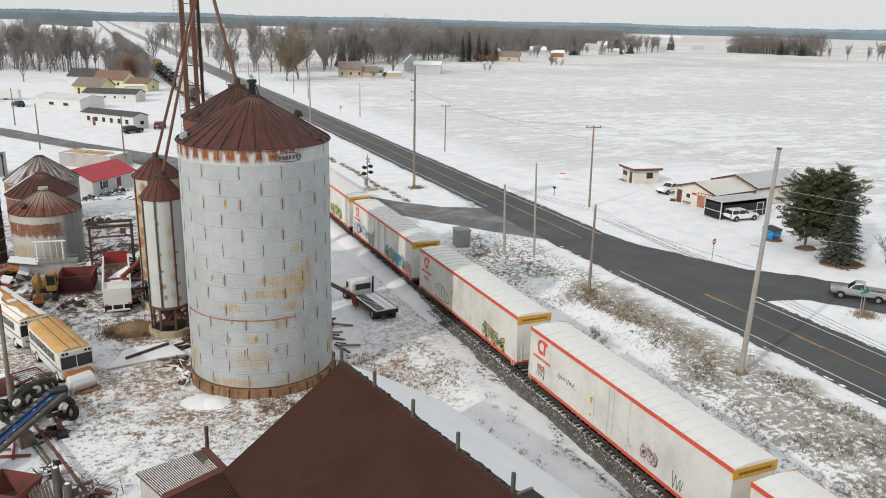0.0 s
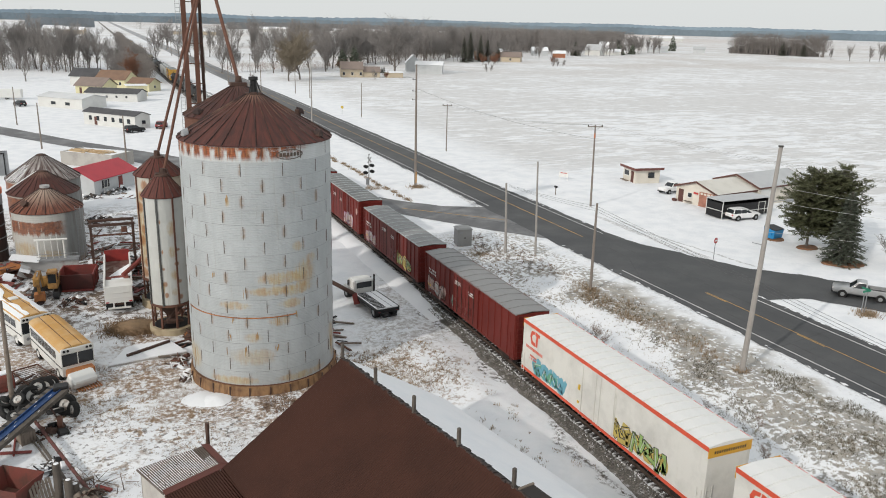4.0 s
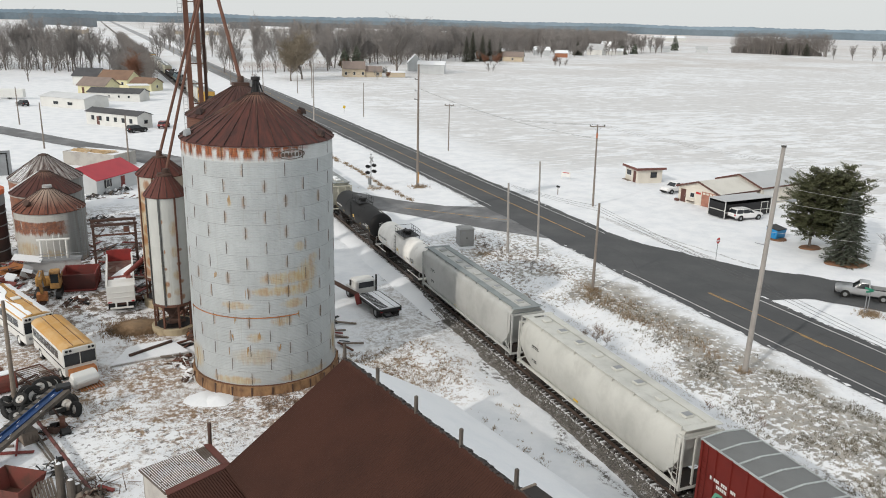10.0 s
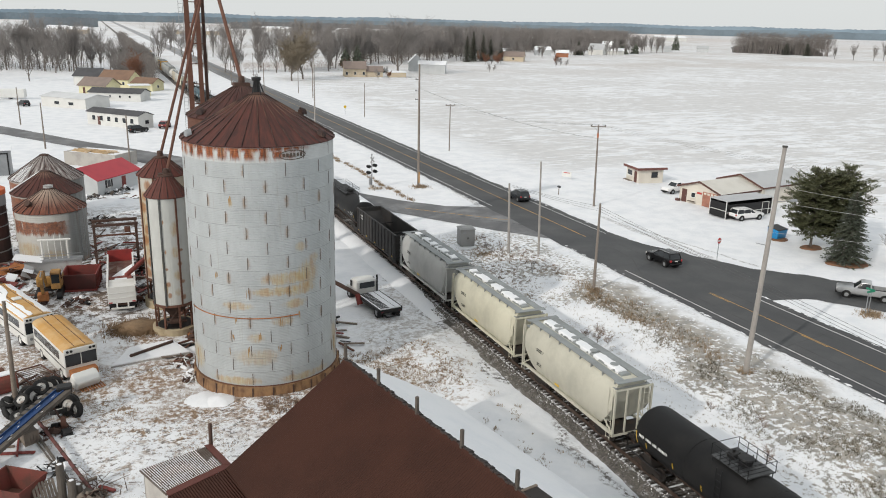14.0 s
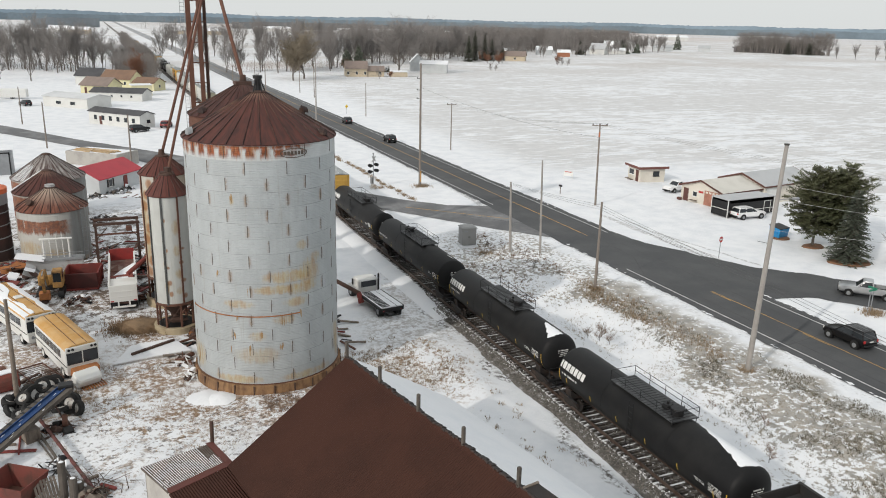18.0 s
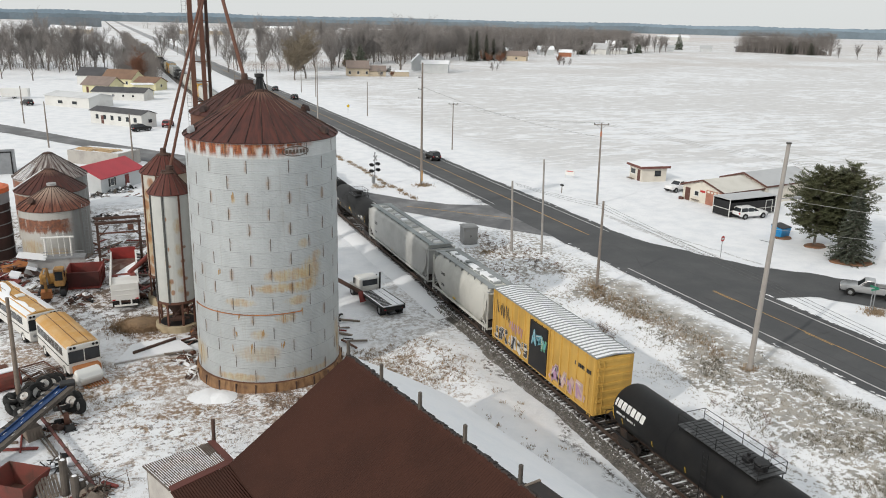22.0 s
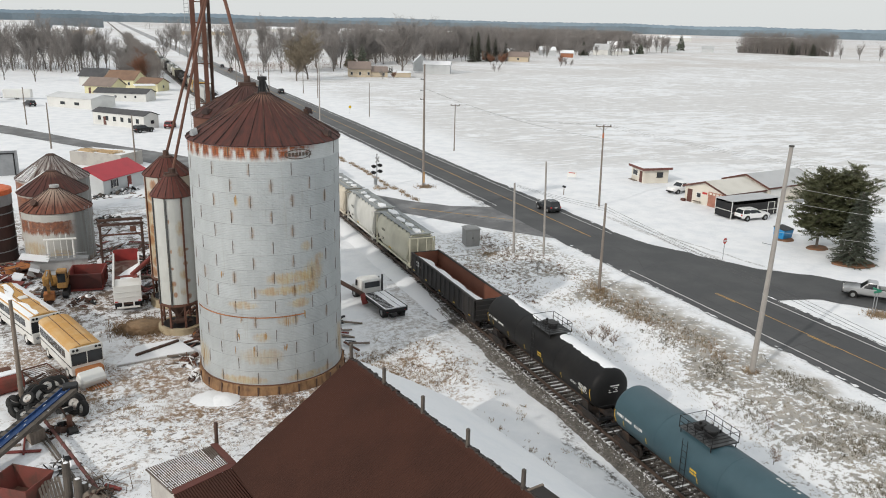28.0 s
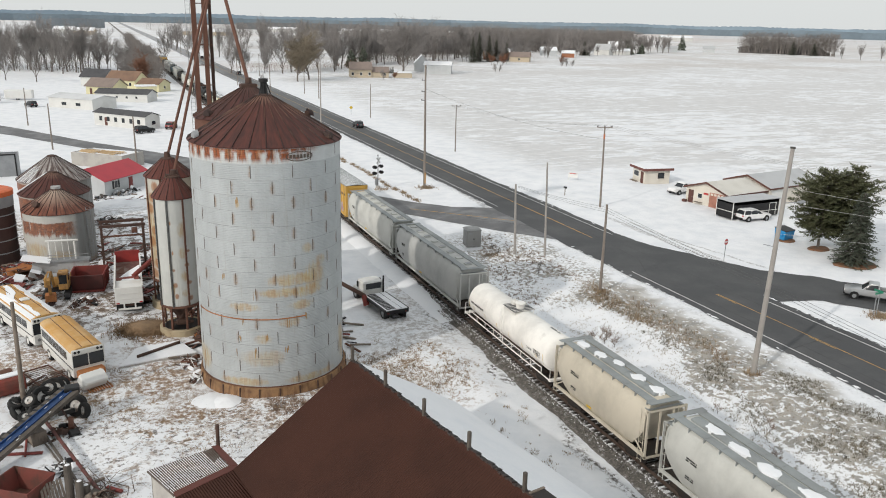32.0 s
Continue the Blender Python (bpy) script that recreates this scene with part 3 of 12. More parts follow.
def track():
    ballast()
    pebbles()
    tr = thing("railway_track", "single railway track with weathered wooden sleepers", "railway track", (TRACK_X, 0, 0), kind="structure")
    prof = [(-0.07, 0.30), (0.07, 0.30), (0.07, 0.32), (0.015, 0.345), (0.015, 0.45), (0.036, 0.465), (0.036, 0.50), (-0.036, 0.50), (-0.036, 0.465), (-0.015, 0.45), (-0.015, 0.345), (-0.07, 0.32)]
    for sx in (-0.755, 0.755):
        part("rail", MB().prism([(x + sx, z) for x, z in prof], -60, 4000), M_RAIL, tr)
    one = fix(MB().bbox(-1.28, 1.28, -0.115, 0.115, 0.13, 0.30, 0.02).mesh("sleeper", M_TIE))
    rng = random.Random(5)
    for i in range(190):
        again("sleeper", one, tr, pose(rng.uniform(-0.05, 0.05), 12 + i * 0.54, 0.005 * rng.random(), 0, 0, rng.uniform(-1.5, 1.5)))
    snow = MB()
    for i in range(189):
        for x0, x1 in ((-1.30, -0.85), (-0.65, 0.65), (0.85, 1.30)):
            if rng.random() < 0.42:
                y, k = 12.16 + i * 0.54, rng.uniform(0.35, 0.8)
                snow.box(x0 + rng.uniform(0, 0.12), x1 - rng.uniform(0, 0.12), y, y + 0.24 * k, 0.18, 0.235 + 0.05 * rng.random())
    tagged(part("crib_snow", snow, M_SNOW, tr, "snow caught between the sleepers"), kind="stuff")
    # small clumps of snow along the sleeper ends and a drift over the far part of the bed
    cl = MB()
    for _ in range(1700):
        y = 12 + 60 * rng.random()
        x = rng.choice((rng.uniform(-1.75, -0.85), rng.uniform(-1.75, -0.85), rng.uniform(-0.6, 0.6), rng.uniform(0.85, 1.6)))
        z = 0.235 if abs(x) < 1.35 else 0.20
        a, q = rng.uniform(0.02, 0.065), rng.uniform(0.02, 0.08)
        k = rng.uniform(0, 3)
        ring = [(x + a * math.cos(g + k), y + q * math.sin(g + k) * rng.uniform(0.7, 1.3), z) for g in (0, 1.26, 2.51, 3.77, 5.03)]
        cl.add(ring + [(x, y, z + rng.uniform(0.05, 0.10))], [(g, (g + 1) % 5, 5) for g in range(5)])
    tagged(part("snow_clump", cl, M_SNOW, tr, recalc=False), kind="stuff")
    dr = MB()
    ys_ = [63 + 0.7 * i for i in range(90)]
    rows_ = []
    for y in ys_:
        u = smooth01(y, 63, 76)
        inner = -1.75 + 0.78 * u + 0.22 * noise.noise((y * 0.6, 2.0, 0.0)) + 0.10 * noise.noise((y * 2.3, 7.0, 0.0))
        rows_.append([(-3.6, y, -0.12), (-2.9, y, 0.02 + 0.10 * u), (-2.1, y, 0.10 + 0.16 * u), ((inner - 2.1) / 2, y, 0.18 + 0.14 * u), (inner, y, 0.16 + 0.10 * u)])
    dr.loft(rows_, False, closed=False)
    tagged(part("snow_drift", dr, M_SNOW, tr, "drifted snow covering the track bed", smooth=True, recalc=False), kind="stuff")
    mb = MB()
    for i in range(400):
        mb.box(-1.28, 1.28, 114.7 + i * 0.54, 114.93 + i * 0.54, 0.13, 0.295)
    tagged(part("far_sleepers", mb, M_TIE, tr), kind="stuff")


track()

# ---- the freight train ----
def paint(name, col, dirt=(0.10, 0.08, 0.06), rough=0.5, amount=0.62):
    return mat(name, col, rough, 0.0, tuple(c * 0.80 for c in col), 0.9, 0.5, 0.06, 0.05, 30, streak=(tuple(c * 0.75 + d * 0.25 for c, d in zip(col, dirt)), 1.2, amount), spec=0.22)


M_REEFER = paint("reefer_white", (0.66, 0.65, 0.61))
M_REEFROOF = mat("reefer_roof_white", (0.70, 0.70, 0.69), 0.55, 0.0, (0.60, 0.60, 0.58), 0.8, 0.5, 0.05)
M_STRIPE = mat("orange_red_stripe", (0.62, 0.085, 0.04), 0.5, 0.0, (0.52, 0.07, 0.035), 1.5, 0.4, 0.06)
M_ENDYEL = mat("amber_end_band", (0.62, 0.33, 0.03), 0.5, 0.0, (0.52, 0.27, 0.03), 1.5, 0.4, 0.06)
M_BOXRED = paint("boxcar_red", (0.150, 0.021, 0.016), (0.05, 0.03, 0.03))
M_BOXBROWN = paint("boxcar_oxide", (0.145, 0.024, 0.019), (0.05, 0.03, 0.03))
M_BOXROOF = mat("boxcar_roof_grey", (0.165, 0.17, 0.17), 0.6, 0.15, (0.13, 0.13, 0.13), 1.0, 0.5, 0.1, streak=None)
M_BOXROOFR = mat("boxcar_roof_rusty", (0.25, 0.25, 0.25), 0.6, 0.2, (0.20, 0.075, 0.06), 0.8, 0.42, 0.12)
M_SEAMPALE = mat("roof_seam_pale", (0.42, 0.45, 0.45), 0.5, 0.1)
M_HOPWHITE = paint("hopper_white", (0.54, 0.54, 0.505))
M_HOPGREY = paint("hopper_light_grey", (0.45, 0.455, 0.44))
M_HOPWARM = paint("hopper_warm_grey", (0.53, 0.515, 0.435))
M_HOPCREAM = paint("hopper_cream", (0.58, 0.56, 0.45))
M_HOPTAN = paint("hopper_tan", (0.55, 0.50, 0.41))
M_HOPROOF = mat("hopper_roof_grey", (0.27, 0.29, 0.29), 0.6, 0.1, (0.21, 0.22, 0.22), 1.0, 0.5, 0.1)
M_GRATE = mat("platform_grating", (0.045, 0.047, 0.049), 0.5, 0.2, (0.16, 0.165, 0.17), 2.0, 0.3, 0.2)
M_WALK = mat("roofwalk_blue_grey", (0.24, 0.265, 0.265), 0.6, 0.1, (0.19, 0.215, 0.22), 1.5, 0.5, 0.12)
M_TANKBLK = mat("tank_black", (0.010, 0.010, 0.0105), 0.55, 0.0, (0.017, 0.0165, 0.016), 1.0, 0.5, 0.15, 0.05, 20, spec=0.2)
M_TANKWHT = paint("tank_white", (0.84, 0.82, 0.78))
M_TANKTEAL = mat("tank_slate_blue", (0.040, 0.082, 0.102), 0.5, 0.0, (0.032, 0.068, 0.086), 1.0, 0.5, 0.1)
M_YELBOX = paint("boxcar_yellow", (0.56, 0.345, 0.085), (0.05, 0.03, 0.01), amount=0.52)
M_COAL = mat("open_hopper_black", (0.021, 0.020, 0.020), 0.7, 0.0, (0.034, 0.028, 0.025), 1.5, 0.5, 0.2)
M_GONRUST = mat("gondola_inner_rust", (0.17, 0.066, 0.04), 0.85, 0.0, (0.14, 0.05, 0.028), 1.2, 0.5, 0.2)
M_YMARK = mat("yellow_reflector", (0.70, 0.45, 0.03), 0.4)
M_LETTER = mat("white_lettering", (0.72, 0.72, 0.70), 0.6)
M_LETTERD = mat("dark_lettering", (0.03, 0.03, 0.03), 0.6)


def truck_meshes():
    w = MB()
    for sx in (-0.72, 0.72):
        w.tube((sx - 0.065, 0, 0.42), (sx + 0.065, 0, 0.42), 0.42, n=18)
    w.tube((-0.95, 0, 0.42), (0.95, 0, 0.42), 0.075, n=8)
    s = MB()
    out = [(-1.25, 0.36), (-1.15, 0.56), (-0.55, 0.72), (0.55, 0.72), (1.15, 0.56), (1.25, 0.36), (1.0, 0.32), (0.62, 0.40), (0.35, 0.18), (-0.35, 0.18), (-0.62, 0.40), (-1.0, 0.32)]
    s.loft([[(-0.09, y, z) for y, z in out], [(0.09, y, z) for y, z in out]])
    b = MB().box(-1.0, 1.0, -0.18, 0.18, 0.42, 0.72)
    return fix(w.mesh("wheelset", M_UNDER)), fix(s.mesh("side_frame", M_UNDER)), fix(b.mesh("bolster", M_UNDER))


WHEEL, FRAME, BOLSTER = truck_meshes()
COUPLER = fix(MB().box(-0.12, 0.12, -0.75, 0.3, 0.72, 0.98).box(-0.2, 0.2, -0.8, -0.5, 0.68, 1.02).mesh("coupler", M_UNDER))


def running_gear(car, length, inset=2.1):
    for y in (inset, length - inset):
        bo = again("truck", BOLSTER, car, pose(0, y, 0))
        for dy in (-0.88, 0.88):
            again("wheelset", WHEEL, bo, pose(0, dy, 0))
        for sx in (-1.02, 1.02):
            again("side_frame", FRAME, bo, pose(sx, 0, 0))
    again("coupler", COUPLER, car, pose(0, 0, 0))
    again("coupler", COUPLER, car, pose(0, length, 0, 0, 0, 180))


def ladder(car, x, y, z0, z1, width, m_, across="y", name="ladder"):
    """Rungs between two rails, in the plane of a side or of an end."""
    mb = MB()
    for s in (-width / 2, width / 2):
        p = (x, y + s) if across == "y" else (x + s, y)
        mb.tube((*p, z0), (*p, z1), 0.022, n=5)
    k = int((z1 - z0) / 0.38)
    for i in range(k + 1):
        z = z0 + 0.1 + i * 0.38
        if z < z1:
            if across == "y":
                mb.tube((x, y - width / 2, z), (x, y + width / 2, z), 0.016, n=5)
            else:
                mb.tube((x - width / 2, y, z), (x + width / 2, y, z), 0.016, n=5)
    return part(name, mb, m_, car)


def bars(car, x, y0, y1, z0, z1, rows, m_, seed=0, name="lettering", density=0.75):
    """Rows of short painted bars, standing for lettering, on the side at x."""
    rng = random.Random(seed)
    mb = MB()
    dz = (z1 - z0) / rows
    for r in range(rows):
        y = y0
        h = dz * 0.62
        while y < y1:
            w = h * rng.uniform(0.35, 0.65)
            if y + w > y1:
                break
            if rng.random() < density:
                z = z1 - r * dz - h
                mb.box(x - 0.012, x, y, y + w, z, z + h)
            y += w + h * 0.22
    if mb.f:
        return tagged(part(name, mb, m_, car), kind="stuff")


def gcol(i):
    cols = [(0.13, 0.36, 0.45), (0.48, 0.12, 0.11), (0.27, 0.40, 0.13), (0.58, 0.57, 0.55), (0.03, 0.03, 0.035), (0.48, 0.38, 0.10), (0.42, 0.25, 0.38), (0.52, 0.36, 0.31), (0.12, 0.36, 0.24), (0.03, 0.19, 0.42)]
    return mat("spray_paint_%s" % "teal red green white black yellow mauve salmon emerald blue".split()[i], cols[i], 0.5, 0, tuple(c * 0.7 for c in cols[i]), 3, 0.4)


LETTERS = ([(0, 0), (0, 1), (0.9, 0.8), (0.1, 0.5), (1, 0)], [(0, 1), (0.2, 0), (0.5, 0.6), (0.8, 0), (1, 1)], [(1, 0.9), (0.1, 0.8), (0, 0.4), (0.3, 0.05), (1, 0.1), (0.9, 0.5), (0.5, 0.45)], [(0.9, 1), (0.1, 0.9), (0.2, 0.55), (0.9, 0.45), (0.8, 0.05), (0, 0.1)], [(0, 0), (0.1, 1), (0.9, 0.1), (1, 1)], [(0, 0), (0.45, 1), (1, 0), (0.75, 0.4), (0.2, 0.4)], [(0, 1), (0.1, 0.1), (0.9, 0), (1, 0.95)])


def stroke(mb, x, pts, w):
    """A flat band of paint along a bent line on the side at x."""
    for (y0, z0), (y1, z1) in zip(pts, pts[1:]):
        dy, dz = y1 - y0, z1 - z0
        d = math.hypot(dy, dz) or 1
        ny, nz, ey, ez = -dz / d * w, dy / d * w, dy / d * w * 0.6, dz / d * w * 0.6
        q = [(y0 + ny - ey, z0 + nz - ez), (y1 + ny + ey, z1 + nz + ez), (y1 - ny + ey, z1 - nz + ez), (y0 - ny - ey, z0 - nz - ez)]
        mb.add([(x, a, b) for a, b in q], [(0, 1, 2, 3)])


def graffiti(car, x, y0, y1, z0, z1, fill, line, seed, label=""):
    """A sprayed tag: a cloud of paint, fat bent strokes with an outline, and bright edges, on the side at x."""
    rng = random.Random(seed)
    cloud, back, front, front2, marks = MB(), MB(), MB(), MB(), MB()
    hgt = z1 - z0
    n = max(3, int((y1 - y0) / (hgt * 0.72)))
    w = (y1 - y0) / n
    for i in range(n):
        a0 = y0 + i * w - 0.06 * w
        zt, zb = z1 - rng.random() * 0.25 * hgt, z0 + rng.random() * 0.12 * hgt
        lean = rng.uniform(-0.18, 0.18) * w
        shape = rng.choice(LETTERS)
        pts = [(a0 + w * (0.14 + 0.72 * (1 - u)) + lean * v + rng.gauss(0, 0.09) * w, zb + (zt - zb) * (0.12 + 0.76 * v) + rng.gauss(0, 0.07) * hgt) for u, v in shape]
        t = min(w, hgt) * rng.uniform(0.11, 0.155)
        stroke(back, x - 0.006, pts, t * 1.4)
        stroke(front if rng.random() < 0.7 else front2, x - 0.010 - 0.0004 * i, pts, t)
        stroke(marks, x - 0.015, [(p + t * 0.3, q + t * 0.35) for p, q in pts[:3]], t * 0.16)
        more = [(a0 + w * (0.1 + 0.8 * rng.random()), zb + (zt - zb) * (0.1 + 0.8 * rng.random())) for _ in range(3)]
        stroke(back, x - 0.006, more, t * 1.2)
        stroke(front2, x - 0.0145, more, t * 0.55)
        ring = []
        for k in range(11):
            a = 2 * math.pi * k / 11
            r = rng.uniform(0.8, 1.2)
            ring.append((a0 + w * 0.5 + math.cos(a) * w * 0.62 * r, (z0 + z1) / 2 + math.sin(a) * hgt * 0.5 * r * (0.8 if rng.random() < 0.5 else 1)))
        cloud.add([(x - 0.003 - 0.0003 * (i % 3), p, max(z0 - 0.05, q)) for p, q in ring], [tuple(range(11))])
    other = {0: 8, 1: 7, 2: 5, 3: 7, 4: 3, 5: 0, 6: 7, 7: 6, 8: 0, 9: 3}[fill]
    g = part("graffiti", front, gcol(fill), car, label or "sprayed graffiti lettering", recalc=False)
    tagged(g, kind="stuff")
    tagged(part("outline", back, gcol(line), g, recalc=False), kind="stuff")
    tagged(part("highlight", marks, gcol(3), g, recalc=False), kind="stuff")
    if front2.f:
        tagged(part("fill_patch", front2, gcol(other), g, recalc=False), kind="stuff")
    if seed % 3 != 1:
        tagged(part("spray_cloud", cloud, gcol(other), g, recalc=False), kind="stuff")
    return g


def scribble(car, x, y0, y1, z0, z1, c, seed):
    """A thin hand-sprayed tag."""
    rng = random.Random(seed)
    mb = MB()
    y, z = y0, rng.uniform(z0, z1)
    n = max(6, int((y1 - y0) / 0.16))
    for i in range(n):
        ny, nz = y0 + (y1 - y0) * (i + 1) / n + rng.uniform(-0.1, 0.06), (z1 if i % 2 else z0) + rng.uniform(-0.15, 0.15) * (z1 - z0)
        mb.tube((x, y, z), (x, ny, nz), 0.022, n=4)
        y, z = ny, nz
    return part("graffiti", mb, gcol(c), car, "thin sprayed tag")


def boxcar(length, body_mat, roof_mat, label, seam_mat=None, ribs=16, tall=4.72, wide=2.92, door=(0.36, 0.62), end_mat=None, roof_n=13):
    car = thing("boxcar", label, "freight car", group="cars of the freight train")
    h = wide / 2
    rise = 0.13
    z0, z1 = 1.02, tall - 0.12
    # shell of two sides and two ends
    part("side", MB().box(-h, -h + 0.08, 0.08, length - 0.08, z0, z1), body_mat, car)
    part("side", MB().box(h - 0.08, h, 0.08, length - 0.08, z0, z1), body_mat, car)
    for y in (0.08, length - 0.08):
        s = -1 if y < 1 else 1
        e = part("end", MB().box(-h, h, y - 0.06, y + 0.06, z0, z1), end_mat or body_mat, car)
        rb = MB()
        for i in range(7):
            z = z0 + 0.35 + i * (z1 - z0 - 0.6) / 6
            rb.prism([(-h + 0.12, z - 0.10), (h - 0.12, z - 0.10), (h - 0.2, z), (h - 0.12, z + 0.10), (-h + 0.12, z + 0.10)], y + s * 0.055, y + s * 0.13)
        part("end_rib", rb, end_mat or body_mat, e)
        ladder(car, -h + 0.35, y + s * 0.17, z0, z1, 0.4, end_mat or body_mat, "x")
    part("floor", MB().box(-h + 0.05, h - 0.05, 0.1, length - 0.1, 0.82, 1.06), M_UNDER, car)
    part("side_sill", MB().box(-h - 0.03, h + 0.03, 0.02, length - 0.02, z0 - 0.14, z0 + 0.02), body_mat, car)
    rib = fix(MB().loft([[(-0.075, -0.06, z0), (-0.075, 0.06, z0), (0.0, 0.08, z0), (0.0, -0.08, z0)], [(-0.075, -0.06, z1), (-0.075, 0.06, z1), (0.0, 0.08, z1), (0.0, -0.08, z1)]]).mesh("side_post", body_mat))
    for i in range(ribs + 1):
        y = 0.15 + (length - 0.3) * i / ribs
        if door[0] * length - 0.1 < y < door[1] * length + 0.1:
            continue
        again("side_post", rib, car, pose(-h, y, 0))
        again("side_post", rib, car, pose(h, y, 0, 0, 0, 180))
    ya, yb = door[0] * length, door[1] * length
    for sx in (-1, 1):
        x = sx * h
        for k, (p, q) in enumerate(((ya, (ya + yb) / 2 - 0.02), ((ya + yb) / 2 + 0.02, yb))):
            d = part("door", MB().box(min(x, x + sx * 0.07), max(x, x + sx * 0.07), p, q, z0 + 0.05, z1 - 0.15), body_mat, car)
            if sx < 0:
                rods = MB()
                for u in (0.3, 0.7):
                    y = p + (q - p) * u
                    rods.tube((x - 0.11, y, z0 + 0.1), (x - 0.11, y, z1 - 0.2), 0.025, n=5)
                part("lock_rod", rods, M_UNDER, d)
        for y in (ya - 0.07, yb + 0.07):
            part("door_post", MB().box(min(x, x + sx * 0.12), max(x, x + sx * 0.12), y - 0.07, y + 0.07, z0, z1 - 0.15), body_mat, car)
        part("door_track", MB().box(min(x, x + sx * 0.11), max(x, x + sx * 0.11), ya - 0.3, yb + 0.3, z1 - 0.14, z1 - 0.04), body_mat, car)
    # roof of pressed panels
    n = roof_n
    pl = (length - 0.1) / n
    pm = fix(MB().prism([(-h - 0.03, tall - 0.14), (-h - 0.03, tall - 0.09), (0, tall + rise - 0.09), (h + 0.03, tall - 0.09), (h + 0.03, tall - 0.14), (0, tall + rise - 0.16)], 0.03, pl - 0.03).mesh("roof_panel", roof_mat))
    sm = fix(MB().prism([(-h - 0.04, tall - 0.12), (-h - 0.04, tall - 0.05), (0, tall + rise - 0.05), (h + 0.04, tall - 0.05), (h + 0.04, tall - 0.12), (0, tall + rise - 0.12)], -0.055, 0.055).mesh("roof_seam", seam_mat or roof_mat))
    for i in range(n):
        again("roof_panel", pm, car, pose(0, 0.05 + i * pl, 0))
        again("roof_seam", sm, car, pose(0, 0.05 + i * pl, 0))
    again("roof_seam", sm, car, pose(0, length - 0.05, 0))
    part("roof_rail", MB().box(-h - 0.05, -h + 0.02, 0.02, length - 0.02, z1 - 0.03, z1 + 0.06), seam_mat or body_mat, car)
    part("roof_rail", MB().box(h - 0.02, h + 0.05, 0.02, length - 0.02, z1 - 0.03, z1 + 0.06), seam_mat or body_mat, car)
    ladder(car, -h - 0.06, 0.45, z0 - 0.3, z1 - 1.6, 0.42, body_mat)
    ladder(car, -h - 0.06, length - 0.45, z0 - 0.3, z1, 0.42, body_mat)
    running_gear(car, length)
    return car


def reefer(length, label):
    car = thing("refrigerator_car", label, "freight car", group="cars of the freight train")
    h, z0, z1 = 1.50, 1.0, 4.82
    part("body", MB().bbox(-h, h, 0.06, length - 0.06, z0, z1, 0.04), M_REEFER, car)
    part("floor", MB().box(-h + 0.1, h - 0.1, 0.2, length - 0.2, 0.80, z0), M_UNDER, car)
    part("side_sill", MB().box(-h - 0.03, h + 0.03, 0.02, length - 0.02, z0 - 0.12, z0 + 0.10), M_STRIPE, car)
    part("top_stripe", MB().box(-h - 0.015, -h + 0.02, 0.05, length - 0.05, z1 - 0.24, z1 + 0.03), M_STRIPE, car, "orange-red stripe")
    part("top_stripe", MB().box(h - 0.02, h + 0.015, 0.05, length - 0.05, z1 - 0.16, z1 + 0.03), M_STRIPE, car)
    for s, y in ((-1, 0.05), (1, length - 0.05)):
        part("end_band", MB().box(-h + 0.01, h - 0.01, y - 0.03, y + 0.03, z1 - 0.62, z1 + 0.06), M_ENDYEL, car, "amber band with dark lettering")
        mb = MB()
        for i in range(14):
            x = -1.1 + i * 0.16
            mb.box(x, x + 0.09, y + s * 0.031, y + s * 0.037, z1 - 0.42, z1 - 0.25)
        tagged(part("lettering", mb, M_LETTERD, car), kind="stuff")
        ladder(car, -h + 0.3, y + s * 0.06, z0, z0 + 1.5, 0.4, M_REEFER, "x")
        part("end_step", MB().box(-h + 0.1, h - 0.1, min(y, y + s * 0.45), max(y, y + s * 0.45), z0 - 0.1, z0 - 0.04), M_UNDER, car)
    n = 21
    pl = (length - 0.1) / n
    pm = fix(MB().prism([(-h, z1), (-h, z1 + 0.02), (-0.5, z1 + 0.13), (0.5, z1 + 0.13), (h, z1 + 0.02), (h, z1)], 0.05, pl - 0.05).mesh("roof_panel", M_REEFROOF))
    sm = fix(MB().prism([(-h, z1), (-h, z1 + 0.09), (-0.5, z1 + 0.22), (0.5, z1 + 0.22), (h, z1 + 0.09), (h, z1)], -0.05, 0.05).mesh("roof_rib", M_REEFROOF))
    for i in range(n):
        again("roof_panel", pm, car, pose(0, 0.05 + i * pl, 0))
        again("roof_rib", sm, car, pose(0, 0.05 + i * pl, 0))
    # plug door amidships
    dm = (length / 2 - 1.9, length / 2 + 1.9)
    d = part("door", MB().box(-h - 0.05, -h + 0.01, dm[0], dm[1], z0 + 0.15, z1 - 0.22), M_REEFER, car)
    rods = MB()
    for y in (dm[0] + 0.1, length / 2 - 0.25, length / 2 + 0.25, dm[1] - 0.1):
        rods.tube((-h - 0.08, y, z0 + 0.15), (-h - 0.08, y, z1 - 0.25), 0.03, n=5)
    part("lock_rod", rods, M_REEFER, d)
    part("latch_plate", MB().box(-h - 0.09, -h, dm[1] + 0.2, dm[1] + 0.35, 2.6, 2.95).box(-h - 0.06, -h, dm[1] + 0.25, dm[1] + 0.4, 1.6, 1.75), M_YMARK, d)
    seam = MB()
    for i in range(1, 9):
        y = length * i / 9
        if not dm[0] - 0.2 < y < dm[1] + 0.2:
            seam.box(-h - 0.008, -h + 0.01, y - 0.02, y + 0.02, z0, z1)
    tagged(part("panel_joint", seam, M_REEFER, car), kind="stuff")
    # angular emblem with name bars below, near the rear end
    yc = length - 1.75
